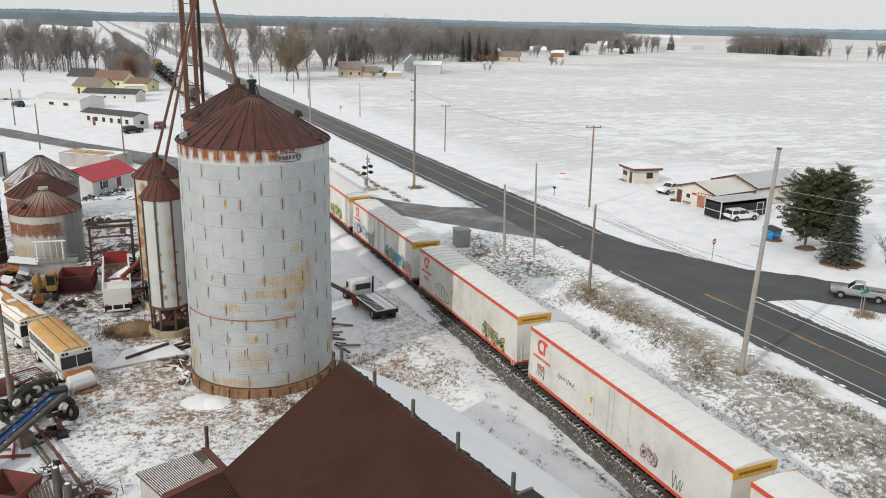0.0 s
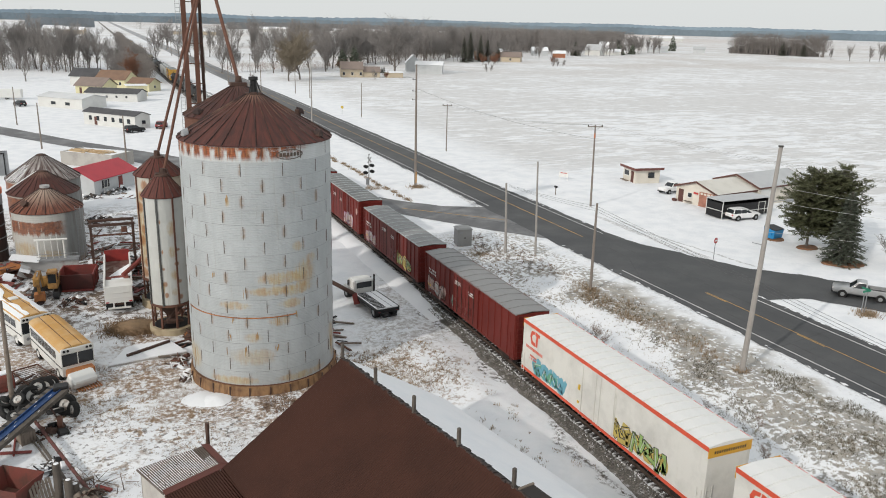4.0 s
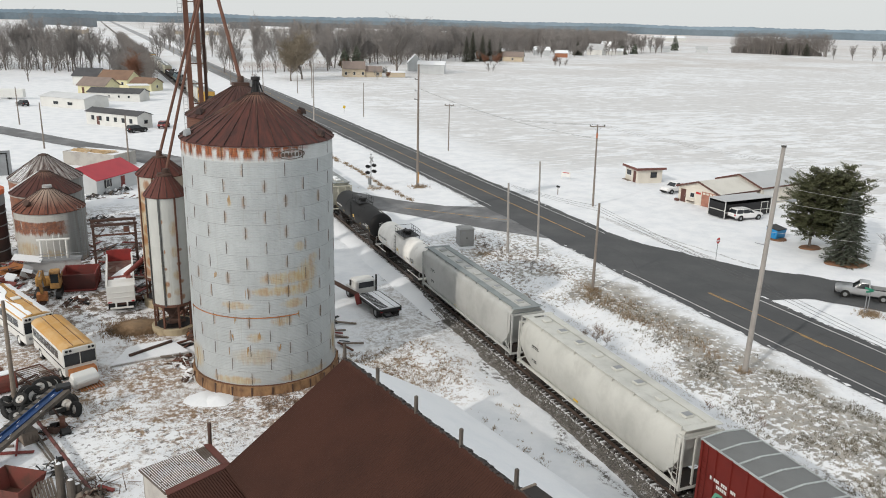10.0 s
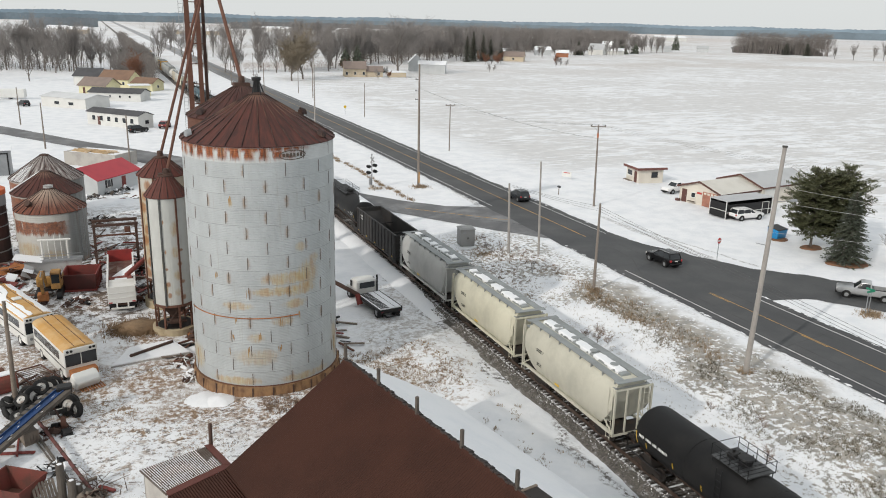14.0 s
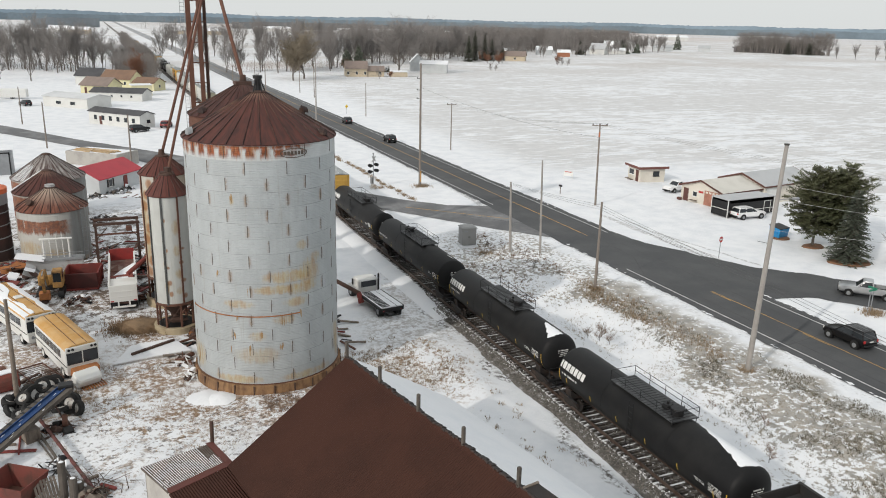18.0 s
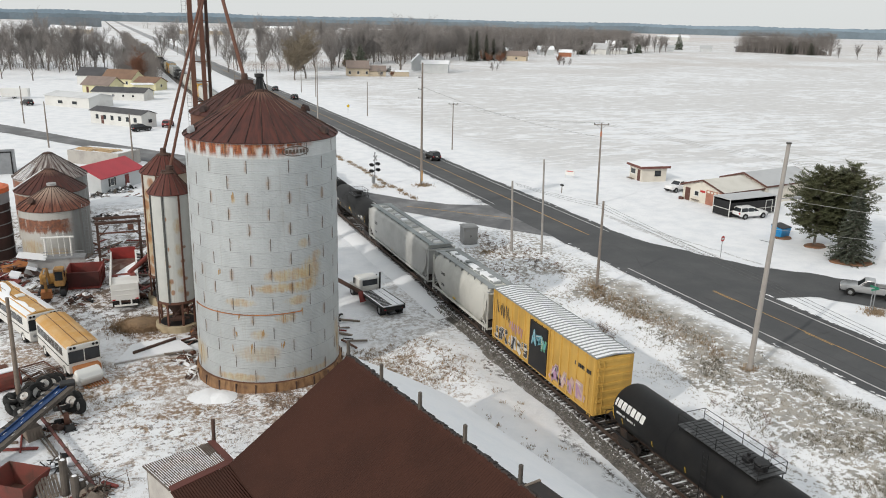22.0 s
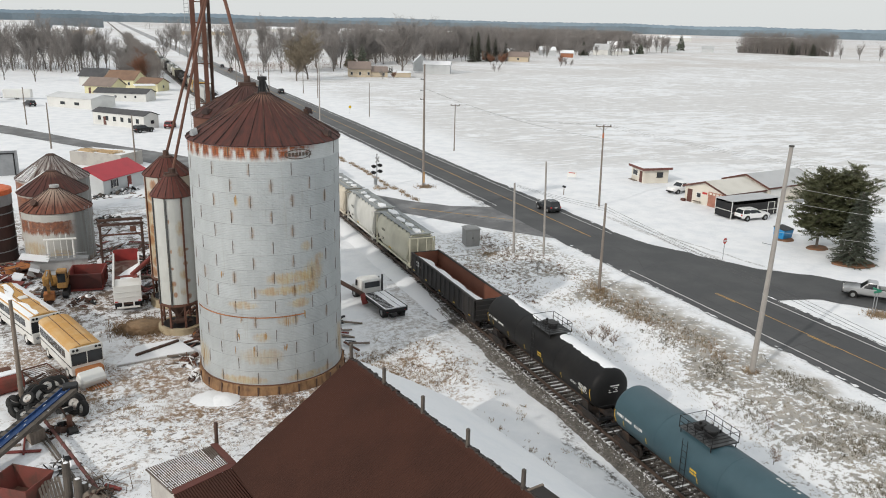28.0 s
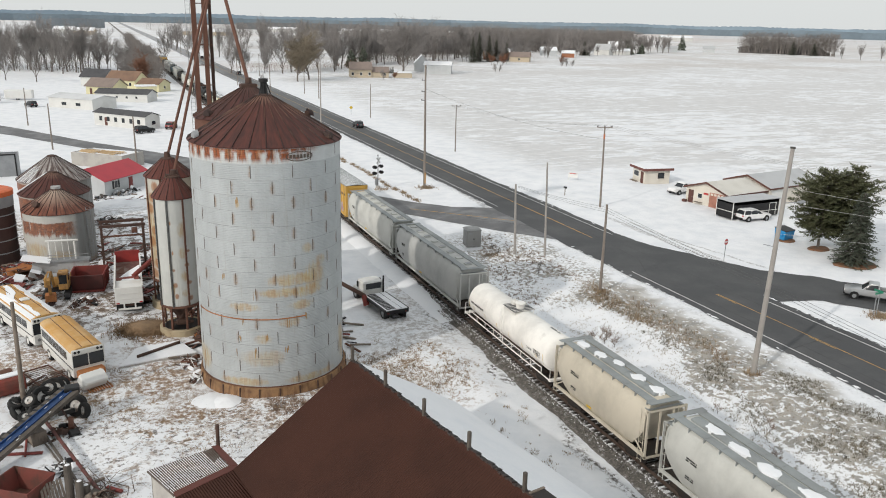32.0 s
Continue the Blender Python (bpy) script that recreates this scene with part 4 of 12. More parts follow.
    blk_ = lambda u, v: [(-h - 0.012, yc - u, 3.80 + v), (-h + 0.001, yc - u, 3.80 + v)]
    mk = MB()
    for q in ([(-0.62, 0.10), (-0.42, 0.52), (0.08, 0.60), (0.02, 0.36), (-0.26, 0.28), (-0.36, 0.02), (-0.22, -0.26), (0.16, -0.28), (0.10, -0.56), (-0.40, -0.52)], [(0.14, 0.62), (0.78, 0.56), (0.72, 0.30), (0.54, 0.30), (0.46, -0.50), (0.20, -0.52), (0.28, 0.30), (0.12, 0.34)]):
        mk.loft([[blk_(u, v)[0] for u, v in q], [blk_(u, v)[1] for u, v in q]])
    part("emblem", mk, M_STRIPE, car, "orange-red angular emblem")
    bars(car, -h, length - 3.0, length - 0.45, 2.66, 3.02, 1, M_STRIPE, 4, density=0.95)
    bars(car, -h, length - 2.2, length - 1.2, 1.98, 2.42, 2, M_STRIPE, 6, density=0.9)
    ladder(car, -h - 0.05, length - 0.3, z0 - 0.3, z0 + 1.2, 0.36, M_REEFER)
    ladder(car, -h - 0.05, 0.35, z0 - 0.3, z0 + 1.2, 0.36, M_REEFER)
    running_gear(car, length, 2.6)
    return car


def hopper(length, body_mat, label, trough=True, walk_mat=None, ribs=False, tall=4.62, snow=0.5, seed=1, hatches=6, loose=""):
    """Covered hopper: bulged body with sloping ends, bays below, roof walk and hatches on top."""
    car = thing("covered_hopper", label, "freight car", group="cars of the freight train")
    rng = random.Random(seed)
    wm = walk_mat or M_HOPROOF
    half = [(1.28, 1.15), (1.46, 1.55), (1.56, 2.15), (1.60, 2.75), (1.58, tall - 1.3), (1.50, tall - 0.85), (1.36, tall - 0.45), (1.16, tall - 0.16), (0.95, tall - 0.03), (0.55, tall)]
    slab = wm is M_WALK
    if slab:
        half = [(1.34, 1.15), (1.50, 1.45), (1.53, 2.15), (1.54, 2.75), (1.53, tall - 1.0), (1.50, tall - 0.55), (1.40, tall - 0.30), (1.20, tall - 0.12), (0.95, tall - 0.03), (0.55, tall)]
    sec = [(-x, z) for x, z in half] + [(x, z) for x, z in half[::-1]]
    def at_y(z, e):
        u = max(0.0, min(1.0, (2.55 - z) / 1.4))
        return e + 1.35 * u + (0.12 if z > tall - 0.2 else 0.0)
    a = [(x, at_y(z, 0.34), z) for x, z in sec]
    b = [(x, length - at_y(z, 0.34), z) for x, z in sec]
    a0 = [(x * (0.985 if slab else 0.93), y - 0.06, z - (0.04 if slab else 0.12) * (z > tall - 0.5)) for x, y, z in a]
    b0 = [(x * (0.985 if slab else 0.93), y + 0.06, z - (0.04 if slab else 0.12) * (z > tall - 0.5)) for x, y, z in b]
    a = [(x, y + (0.05 if slab else 0.32), z) for x, y, z in a]
    b = [(x, y - (0.05 if slab else 0.32), z) for x, y, z in b]
    part("body", MB().loft([a0, a, b, b0]), body_mat, car, smooth=True)
    part("side_sill", MB().box(-1.50, -1.36, 0.1, length - 0.1, 1.02, 1.22).box(1.36, 1.50, 0.1, length - 0.1, 1.02, 1.22), body_mat, car)
    part("centre_sill", MB().box(-0.3, 0.3, 0.0, length, 0.78, 1.05), M_UNDER, car)
    k = 3 if length < 14 else 4
    span = length - 6.4
    for i in range(k):
        y0 = 3.2 + span * i / k
        y1 = y0 + span / k
        yc = (y0 + y1) / 2
        r0 = [(-1.28, y0, 1.2), (1.28, y0, 1.2), (1.28, y1, 1.2), (-1.28, y1, 1.2)]
        r1 = [(-0.55, yc - 0.35, 0.35), (0.55, yc - 0.35, 0.35), (0.55, yc + 0.35, 0.35), (-0.55, yc + 0.35, 0.35)]
        ba = part("bay", MB().loft([r1, r0]), body_mat, car)
        part("gate", MB().box(-0.7, 0.7, yc - 0.3, yc + 0.3, 0.22, 0.36), M_UNDER, ba)
    for s, e in ((1, 0.0), (-1, length)):
        f = MB()
        for x in (-1.40, 1.40):
            f.box(x - 0.06, x + 0.06, min(e, e + s * 0.12), max(e, e + s * 0.12), 0.95, tall - 0.35)
            f.tube((x, e + s * 0.1, 1.1), (x, e + s * 1.3, 1.9), 0.05, n=5)
        for x in (-0.5, 0.5):
            f.box(x - 0.05, x + 0.05, min(e + s * 0.02, e + s * 0.12), max(e + s * 0.02, e + s * 0.12), 0.95, tall - 0.5)
        f.box(-1.46, 1.46, min(e, e + s * 0.14), max(e, e + s * 0.14), 0.9, 1.08)
        f.box(-1.46, 1.46, min(e + s * 0.02, e + s * 0.16), max(e + s * 0.02, e + s * 0.16), tall - 0.5, tall - 0.38)
        part("end_frame", f, body_mat, car)
        part("end_platform", MB().box(-1.35, 1.35, min(e + s * 0.02, e + s * 1.3), max(e + s * 0.02, e + s * 1.3), 1.05, 1.12), M_UNDER, car)
        ladder(car, -1.56, e + s * 0.35, 0.7, tall - 0.35, 0.40, body_mat)
        ladder(car, 0.95, e - s * 0.03, 0.9, tall - 0.4, 0.40, body_mat, "x")
        part("brake_step", MB().box(-1.3, 1.3, min(e + s * 0.1, e + s * 0.6), max(e + s * 0.1, e + s * 0.6), tall - 0.42, tall - 0.38), wm, car)
    if ribs:
        rm = fix(MB().box(-0.09, 0.0, -0.05, 0.05, 1.3, tall - 0.55).mesh("side_rib", body_mat))
        for i in range(ribs):
            y = 2.3 + (length - 4.6) * i / (ribs - 1)
            again("side_rib", rm, car, pose(-1.54, y, 0))
            again("side_rib", rm, car, pose(1.54, y, 0, 0, 0, 180))
    # roof walk down both sides of the hatches, on brackets
    for sx in (-1, 1):
        w = MB().box(min(sx * 0.55, sx * 1.16), max(sx * 0.55, sx * 1.16), 0.4, length - 0.4, tall + 0.03, tall + 0.07)
        rw = part("roof_walk", w, wm, car)
        br = MB()
        for i in range(9):
            y = 0.6 + (length - 1.2) * i / 8
            br.box(min(sx * 0.60, sx * 1.20), max(sx * 0.60, sx * 1.20), y - 0.03, y + 0.03, tall - 0.2, tall + 0.04)
            br.box(min(sx * 0.55, sx * 1.16), max(sx * 0.55, sx * 1.16), y - 0.02, y + 0.02, tall + 0.06, tall + 0.085)
        tagged(part("bracket", br, wm, rw), kind="stuff")
        if wm is M_WALK:
            gs = MB()
            for i in range(13):
                y = 0.9 + (length - 1.8) * i / 12
                gs.prism([(sx * 1.12, tall + 0.04), (sx * 1.40, tall - 0.46), (sx * 1.24, tall - 0.30)][::sx], y - 0.03, y + 0.03)
            tagged(part("gusset", gs, body_mat, rw), kind="stuff")
    for y in (0.25, length - 0.25):
        part("cross_walk", MB().box(-1.30, 1.30, y - 0.22, y + 0.22, tall + 0.02, tall + 0.06), wm, car)
    if trough:
        part("trough_hatch", MB().prism([(-0.38, tall - 0.02), (-0.34, tall + 0.12), (0, tall + 0.17), (0.34, tall + 0.12), (0.38, tall - 0.02)], 1.0, length - 1.0), M_HOPROOF, car)
        for i in range(hatches):
            y = 1.2 + (length - 2.4) * (i + 0.5) / hatches
            part("hatch_joint", MB().prism([(-0.40, tall), (-0.36, tall + 0.14), (0, tall + 0.19), (0.36, tall + 0.14), (0.40, tall)], y - 0.06, y + 0.06), wm, car)
    else:
        hm = fix(MB().bbox(-0.34, 0.34, -0.30, 0.30, tall - 0.02, tall + 0.13, 0.05).mesh("hatch", body_mat))
        hl = fix(MB().bbox(-0.26, 0.26, -0.22, 0.22, tall + 0.13, tall + 0.16, 0.02).mesh("hatch_lid", M_GRAY))
        for i in range(hatches):
            again("hatch", hm, car, pose(0, 1.6 + (length - 3.2) * i / (hatches - 1), 0))
            if i % 3 != 1:
                again("hatch_lid", hl, car, pose(0.02, 1.6 + (length - 3.2) * i / (hatches - 1), 0))
    # snow left between the roof walks
    if snow:
        y = 1.1 + 0.4 * rng.random()
        while loose and y < length - 1.0:
            rx, ry = rng.uniform(0.28, 0.46), rng.uniform(0.40, 0.62 if loose == "round" else 1.5)
            cx = rng.uniform(-0.35, 0.30)
            o = [(cx + rx * math.cos(q) * (1 + 0.5 * noise.noise((q * 2.2, y, 0.3))), y + ry * math.sin(q) * (1 + 0.45 * noise.noise((q * 2.6, y, 4.3)))) for q in (2 * math.pi * j / 18 for j in range(18))]
            zt = tall + 0.17
            part("snow_patch", MB().loft([[(p, q, zt - 0.19) for p, q in o], [(p, q, zt) for p, q in o], [(cx + (p - cx) * 0.7, y + (q - y) * 0.8, zt + 0.02) for p, q in o]]), M_SNOW, car)
            y += 2.0 * ry + rng.uniform(0.5, 1.6)
        while y < length - 1.6:
            ln = min(rng.uniform(1.2, 3.6) if snow > 0.5 else rng.uniform(0.4, 0.9), length - 1.1 - y)
            wd = 0.40 if trough else 0.42
            k = max(4, int(ln / 0.25))
            cuts = [y + ln * j / k for j in range(k + 1)]
            l_ = [(-wd * rng.uniform(0.72, 1.05), v + rng.uniform(-0.05, 0.05)) for v in cuts]
            r_ = [(wd * rng.uniform(0.72, 1.1), v + rng.uniform(-0.05, 0.05)) for v in cuts[::-1]]
            zt = tall + (0.205 if trough else 0.10)
            part("snow_patch", MB().loft([[(p, q, zt - 0.22) for p, q in l_ + r_], [(p, q, zt - 0.06) for p, q in l_ + r_], [(p * 0.82, q, zt + 0.02) for p, q in l_ + r_]]), M_SNOW, car)
            y += ln + (rng.uniform(0.15, 0.9) if snow > 0.5 else rng.uniform(1.0, 3.0))
        if trough and not loose:
            hm = fix(MB().lathe([(0.30, tall + 0.20), (0.30, tall + 0.25), (0.20, tall + 0.29), (0.001, tall + 0.30)], 12).mesh("hatch", M_HOPROOF))
            for i in range(hatches - 1):
                again("hatch", hm, car, pose(0.05, length * (i + 1) / hatches, 0))
    running_gear(car, length, 1.9)
    bars(car, -1.55 if slab else -1.605, length - 3.3, length - 2.3, 2.95, 3.25, 2, M_LETTERD if body_mat is not M_BLACK else M_LETTER, seed)
    bars(car, -1.54 if slab else -1.60, length - 3.1, length - 2.4, 1.9, 2.15, 2, M_LETTERD, seed + 1)
    part("warning_plate", MB().box(-1.50, -1.43, length * 0.55, length * 0.55 + 0.5, 1.42, 1.55), M_YMARK, car)
    return car


def shell_point(r, zc, y, deg, off):
    """A point on a tank's shell, the angle counted from the top, positive away from the yard."""
    return ((r + off) * math.sin(radians(deg)), y, zc + (r + off) * math.cos(radians(deg)))


def shell_bars(car, r, zc, y0, y1, d0, d1, rows, m_, seed, name="lettering", density=0.8, wide=(0.35, 0.65), label=""):
    """Rows of bars that follow the curve of a tank's shell, for lettering."""
    rng = random.Random(seed)
    mb = MB()
    dd = (d1 - d0) / rows
    h = abs(radians(dd)) * r * 0.66
    for k in range(rows):
        a0, a1 = d0 + dd * k, d0 + dd * (k + 0.66)
        y = y0
        while y < y1 - 0.02:
            w = min(h * rng.uniform(*wide), y1 - y)
            if rng.random() < density:
                g = [shell_point(r, zc, yy, a0 + (a1 - a0) * i / 3, 0.009) for i in range(4) for yy in (y, y + w)]
                mb.add(g, [(2 * i, 2 * i + 1, 2 * i + 3, 2 * i + 2) for i in range(3)])
            y += w + h * 0.2
    if mb.f:
        return tagged(part(name, mb, m_, car, label), kind="stuff")


def shell_snow(car, r, zc, y0, y1, left0, left1, right, seed):
    """Snow lying along the top of a shell, thin at its ragged edge."""
    rng = random.Random(seed)
    k, n = max(6, int((y1 - y0) / 0.22)), 8
    v = []
    for j in range(k + 1):
        u = j / k
        edge = left0 + (left1 - left0) * u + 5 * noise.noise((u * 9, seed, 0.5)) + rng.uniform(-2, 2)
        if j in (0, k):
            edge += (right - edge) * 0.3
        for i in range(n + 1):
            w = i / n
            v.append(shell_point(r, zc, y0 + (y1 - y0) * u + 0.06 * math.sin(i * 2.1 + seed), edge + (right - edge) * w, 0.0 if i in (0, n) or j in (0, k) else 0.05))
    f = [(j * (n + 1) + i, j * (n + 1) + i + 1, (j + 1) * (n + 1) + i + 1, (j + 1) * (n + 1) + i) for j in range(k) for i in range(n)]
    part("snow_patch", MB().add(v, f), M_SNOW, car, "thin drifted snow", smooth=True, recalc=False)


def tank(length, r, body_mat, label, seed=1, platform="long", mark=M_LETTER, big_name=False, snow=(), rail_mat=None, dome=1):
    car = thing("tank_car", label, "freight car", group="cars of the freight train")
    rng = random.Random(seed)
    rm = rail_mat or M_BLACK
    zc = 1.02 + r
    n = 28
    prof = [(0.0, 0.55)] + [(r * math.sin(a), 0.55 + r * 0.42 * (1 - math.cos(a))) for a in (math.pi / 2 * i / 7 for i in range(1, 8))]
    prof += [(q, length - y) for q, y in prof[::-1]]
    rings = [[(max(q, 0.001) * math.cos(2 * math.pi * i / n), y, zc + max(q, 0.001) * math.sin(2 * math.pi * i / n)) for i in range(n)] for q, y in prof]
    part("shell", MB().loft(rings), body_mat, car, smooth=True)
    for y in (length * 0.33, length * 0.67):
        part("weld_band", MB().loft([[((r + 0.012) * math.cos(2 * math.pi * i / n), y + d, zc + (r + 0.012) * math.sin(2 * math.pi * i / n)) for i in range(n)] for d in (-0.04, 0.04)]), body_mat, car)
    for y in (2.0, length - 2.0):
        part("saddle", MB().prism([(-1.1, 0.75), (1.1, 0.75), (1.25, 1.5), (0.7, 1.02), (-0.7, 1.02), (-1.25, 1.5)], y - 0.35, y + 0.35), M_UNDER, car)
        part("stub_sill", MB().box(-0.3, 0.3, y - 2.0, y + 1.0, 0.72, 1.05), M_UNDER, car)
    for s, e in ((1, 0.0), (-1, length)):
        f = MB().box(-1.35, 1.35, min(e, e + s * 0.25), max(e, e + s * 0.25), 0.85, 1.0)
        for x in (-1.3, 1.3):
            f.tube((x, e + s * 0.1, 0.9), (x, e + s * 0.1, 1.9), 0.025, n=5)
            f.tube((x, e + s * 0.1, 0.95), (x, e + s * 3.4, 0.95), 0.05, n=5)
        f.tube((-1.3, e + s * 0.1, 1.9), (1.3, e + s * 0.1, 1.9), 0.025, n=5)
        part("end_rail", f, rm if body_mat is not M_TANKWHT else M_TANKWHT, car)
    # loading platform with its railing and dome
    yc = length / 2
    pl = {"long": 3.1, "short": 1.35, "box": 1.0}[platform]
    zt = zc + r
    top = MB().box(-0.95, 0.95, yc - pl, yc + pl, zt + 0.0, zt + 0.05)
    pf = part("platform", top, M_GRATE, car, "grey steel grating")
    slats = MB()
    for i in range(int(pl * 2 / 0.3) + 1):
        slats.box(-0.93, 0.93, yc - pl + i * 0.3 - 0.02, yc - pl + i * 0.3 + 0.02, zt + 0.05, zt + 0.07)
    tagged(part("grating_bar", slats, rm, pf), kind="stuff")
    br = MB()
    for y in (yc - pl + 0.1, yc + pl - 0.1):
        for sx in (-1, 1):
            br.tube((sx * 0.9, y, zt), (sx * 0.85, y, zt - 0.65), 0.03, n=5)
    tagged(part("bracket", br, rm, pf), kind="stuff")
    rl = MB()
    for sx in (-0.95, 0.95):
        pts = [yc - pl, yc - pl / 2, yc, yc + pl / 2, yc + pl]
        for y in pts:
            rl.tube((sx, y, zt), (sx, y, zt + 0.72), 0.022, n=5)
        for z in (0.38, 0.72):
            rl.tube((sx, yc - pl, zt + z), (sx, yc + pl, zt + z), 0.02, n=5)
    for y in (yc - pl, yc + pl):
        rl.tube((-0.95, y, zt + 0.72), (0.95, y, zt + 0.72), 0.02, n=5)
    if platform != "box":
        part("railing", rl, rm, car)
    else:
        for sx in (-1, 1):
            g = MB().tube((sx * 1.42, 1.2, 1.55), (sx * 1.42, length - 1.2, 1.55), 0.035, n=5).tube((sx * 1.42, 1.2, 1.05), (sx * 1.42, length - 1.2, 1.05), 0.05, n=5)
            for i in range(9):
                y = 1.2 + (length - 2.4) * i / 8
                g.tube((sx * 1.42, y, 1.05), (sx * 1.42, y, 1.55), 0.03, n=5)
            part("side_rail", g, rm, car)
    yd = yc - dome * (pl - 0.75) if platform == "long" else yc - 0.2
    mw = part("manway", MB().lathe([(0.0, zt + 0.52), (0.40, zt + 0.50), (0.45, zt + 0.44), (0.45, zt + 0.40), (0.36, zt + 0.36), (0.36, zt - 0.05)], 18, (0.0, yd)), rm, car)
    bolts = MB()
    for i in range(8):
        a = math.pi * i / 4
        bolts.tube((0.47 * math.cos(a), yd + 0.47 * math.sin(a), zt + 0.34), (0.47 * math.cos(a), yd + 0.47 * math.sin(a), zt + 0.54), 0.03, n=5)
    tagged(part("eye_bolt", bolts, rm, mw), kind="stuff")
    part("valve_housing", MB().bbox(-0.3, 0.3, yd + 0.62, yd + 1.15, zt - 0.05, zt + 0.35, 0.08).tube((0.0, yd + 0.9, zt + 0.3), (0.0, yd + 0.9, zt + 0.5), 0.09, n=8), rm, car)
    ladder(car, -r - 0.05, yc, 1.0, zt, 0.42, rm)
    # reflectors and stencils
    refl = fix(MB().add([shell_point(r, zc, yy, -113 + 16 * i / 4, 0.012) for i in range(5) for yy in (-0.035, 0.035)], [(2 * i, 2 * i + 1, 2 * i + 3, 2 * i + 2) for i in range(4)]).mesh("reflector", M_YMARK))
    for i in range(6):
        again("reflector", refl, car, pose(0, 2.1 + (length - 4.2) * i / 5, 0))
    tall_r = fix(MB().add([shell_point(r * 0.985, zc, yy, -118 + 34 * i / 6, 0.012) for i in range(7) for yy in (-0.045, 0.045)], [(2 * i, 2 * i + 1, 2 * i + 3, 2 * i + 2) for i in range(6)]).mesh("end_reflector", M_YMARK))
    for y in (1.14, length - 1.14):
        again("end_reflector", tall_r, car, pose(0, y, 0))
    if big_name:
        shell_bars(car, r, zc, length - 4.1, length - 1.2, -76, -47, 1, mark, seed, "lettering", 1.0, (0.66, 0.74), "large white name along the shell")
        shell_bars(car, r, zc, length - 3.4, length - 1.5, -92, -84, 1, mark, seed + 2)
    else:
        shell_bars(car, r, zc, length - 4.0, length - 1.4, -92, -82, 1, mark, seed, density=0.85)
    shell_bars(car, r, zc, 1.5, 2.5, -103, -84, 5, mark, seed + 3, density=0.85)
    shell_bars(car, r, zc, 2.8, 3.6, -100, -92, 2, mark, seed + 7)
    shell_bars(car, r, zc, 1.5, 3.0, 8, 20, 1, mark, seed + 4)
    if platform == "short":
        shell_bars(car, r, zc, length * 0.43, length * 0.43 + 0.55, -98, -84, 2, M_YMARK, seed + 5, "warning_plate", 1.0, (1.5, 1.6))
    rng2 = random.Random(seed)
    cap_text = MB()
    for k in range(4):
        x = -0.38
        while x < 0.36:
            w = 0.05 + 0.06 * rng2.random()
            if rng2.random() < 0.8:
                cap_text.box(x, x + w, 0.535, 0.56, zc + 0.42 - k * 0.14, zc + 0.50 - k * 0.14 - (0.03 if k else 0))
            x += w + 0.03
    tagged(part("lettering", cap_text, mark, car), kind="stuff")
    for i, (u0, u1, left0, left1, right) in enumerate(snow):
        shell_snow(car, r, zc, max(length * u0, 1.15), min(length * u1, length - 1.15), left0, left1, right, seed + i)
    running_gear(car, length, 1.9)
    return car


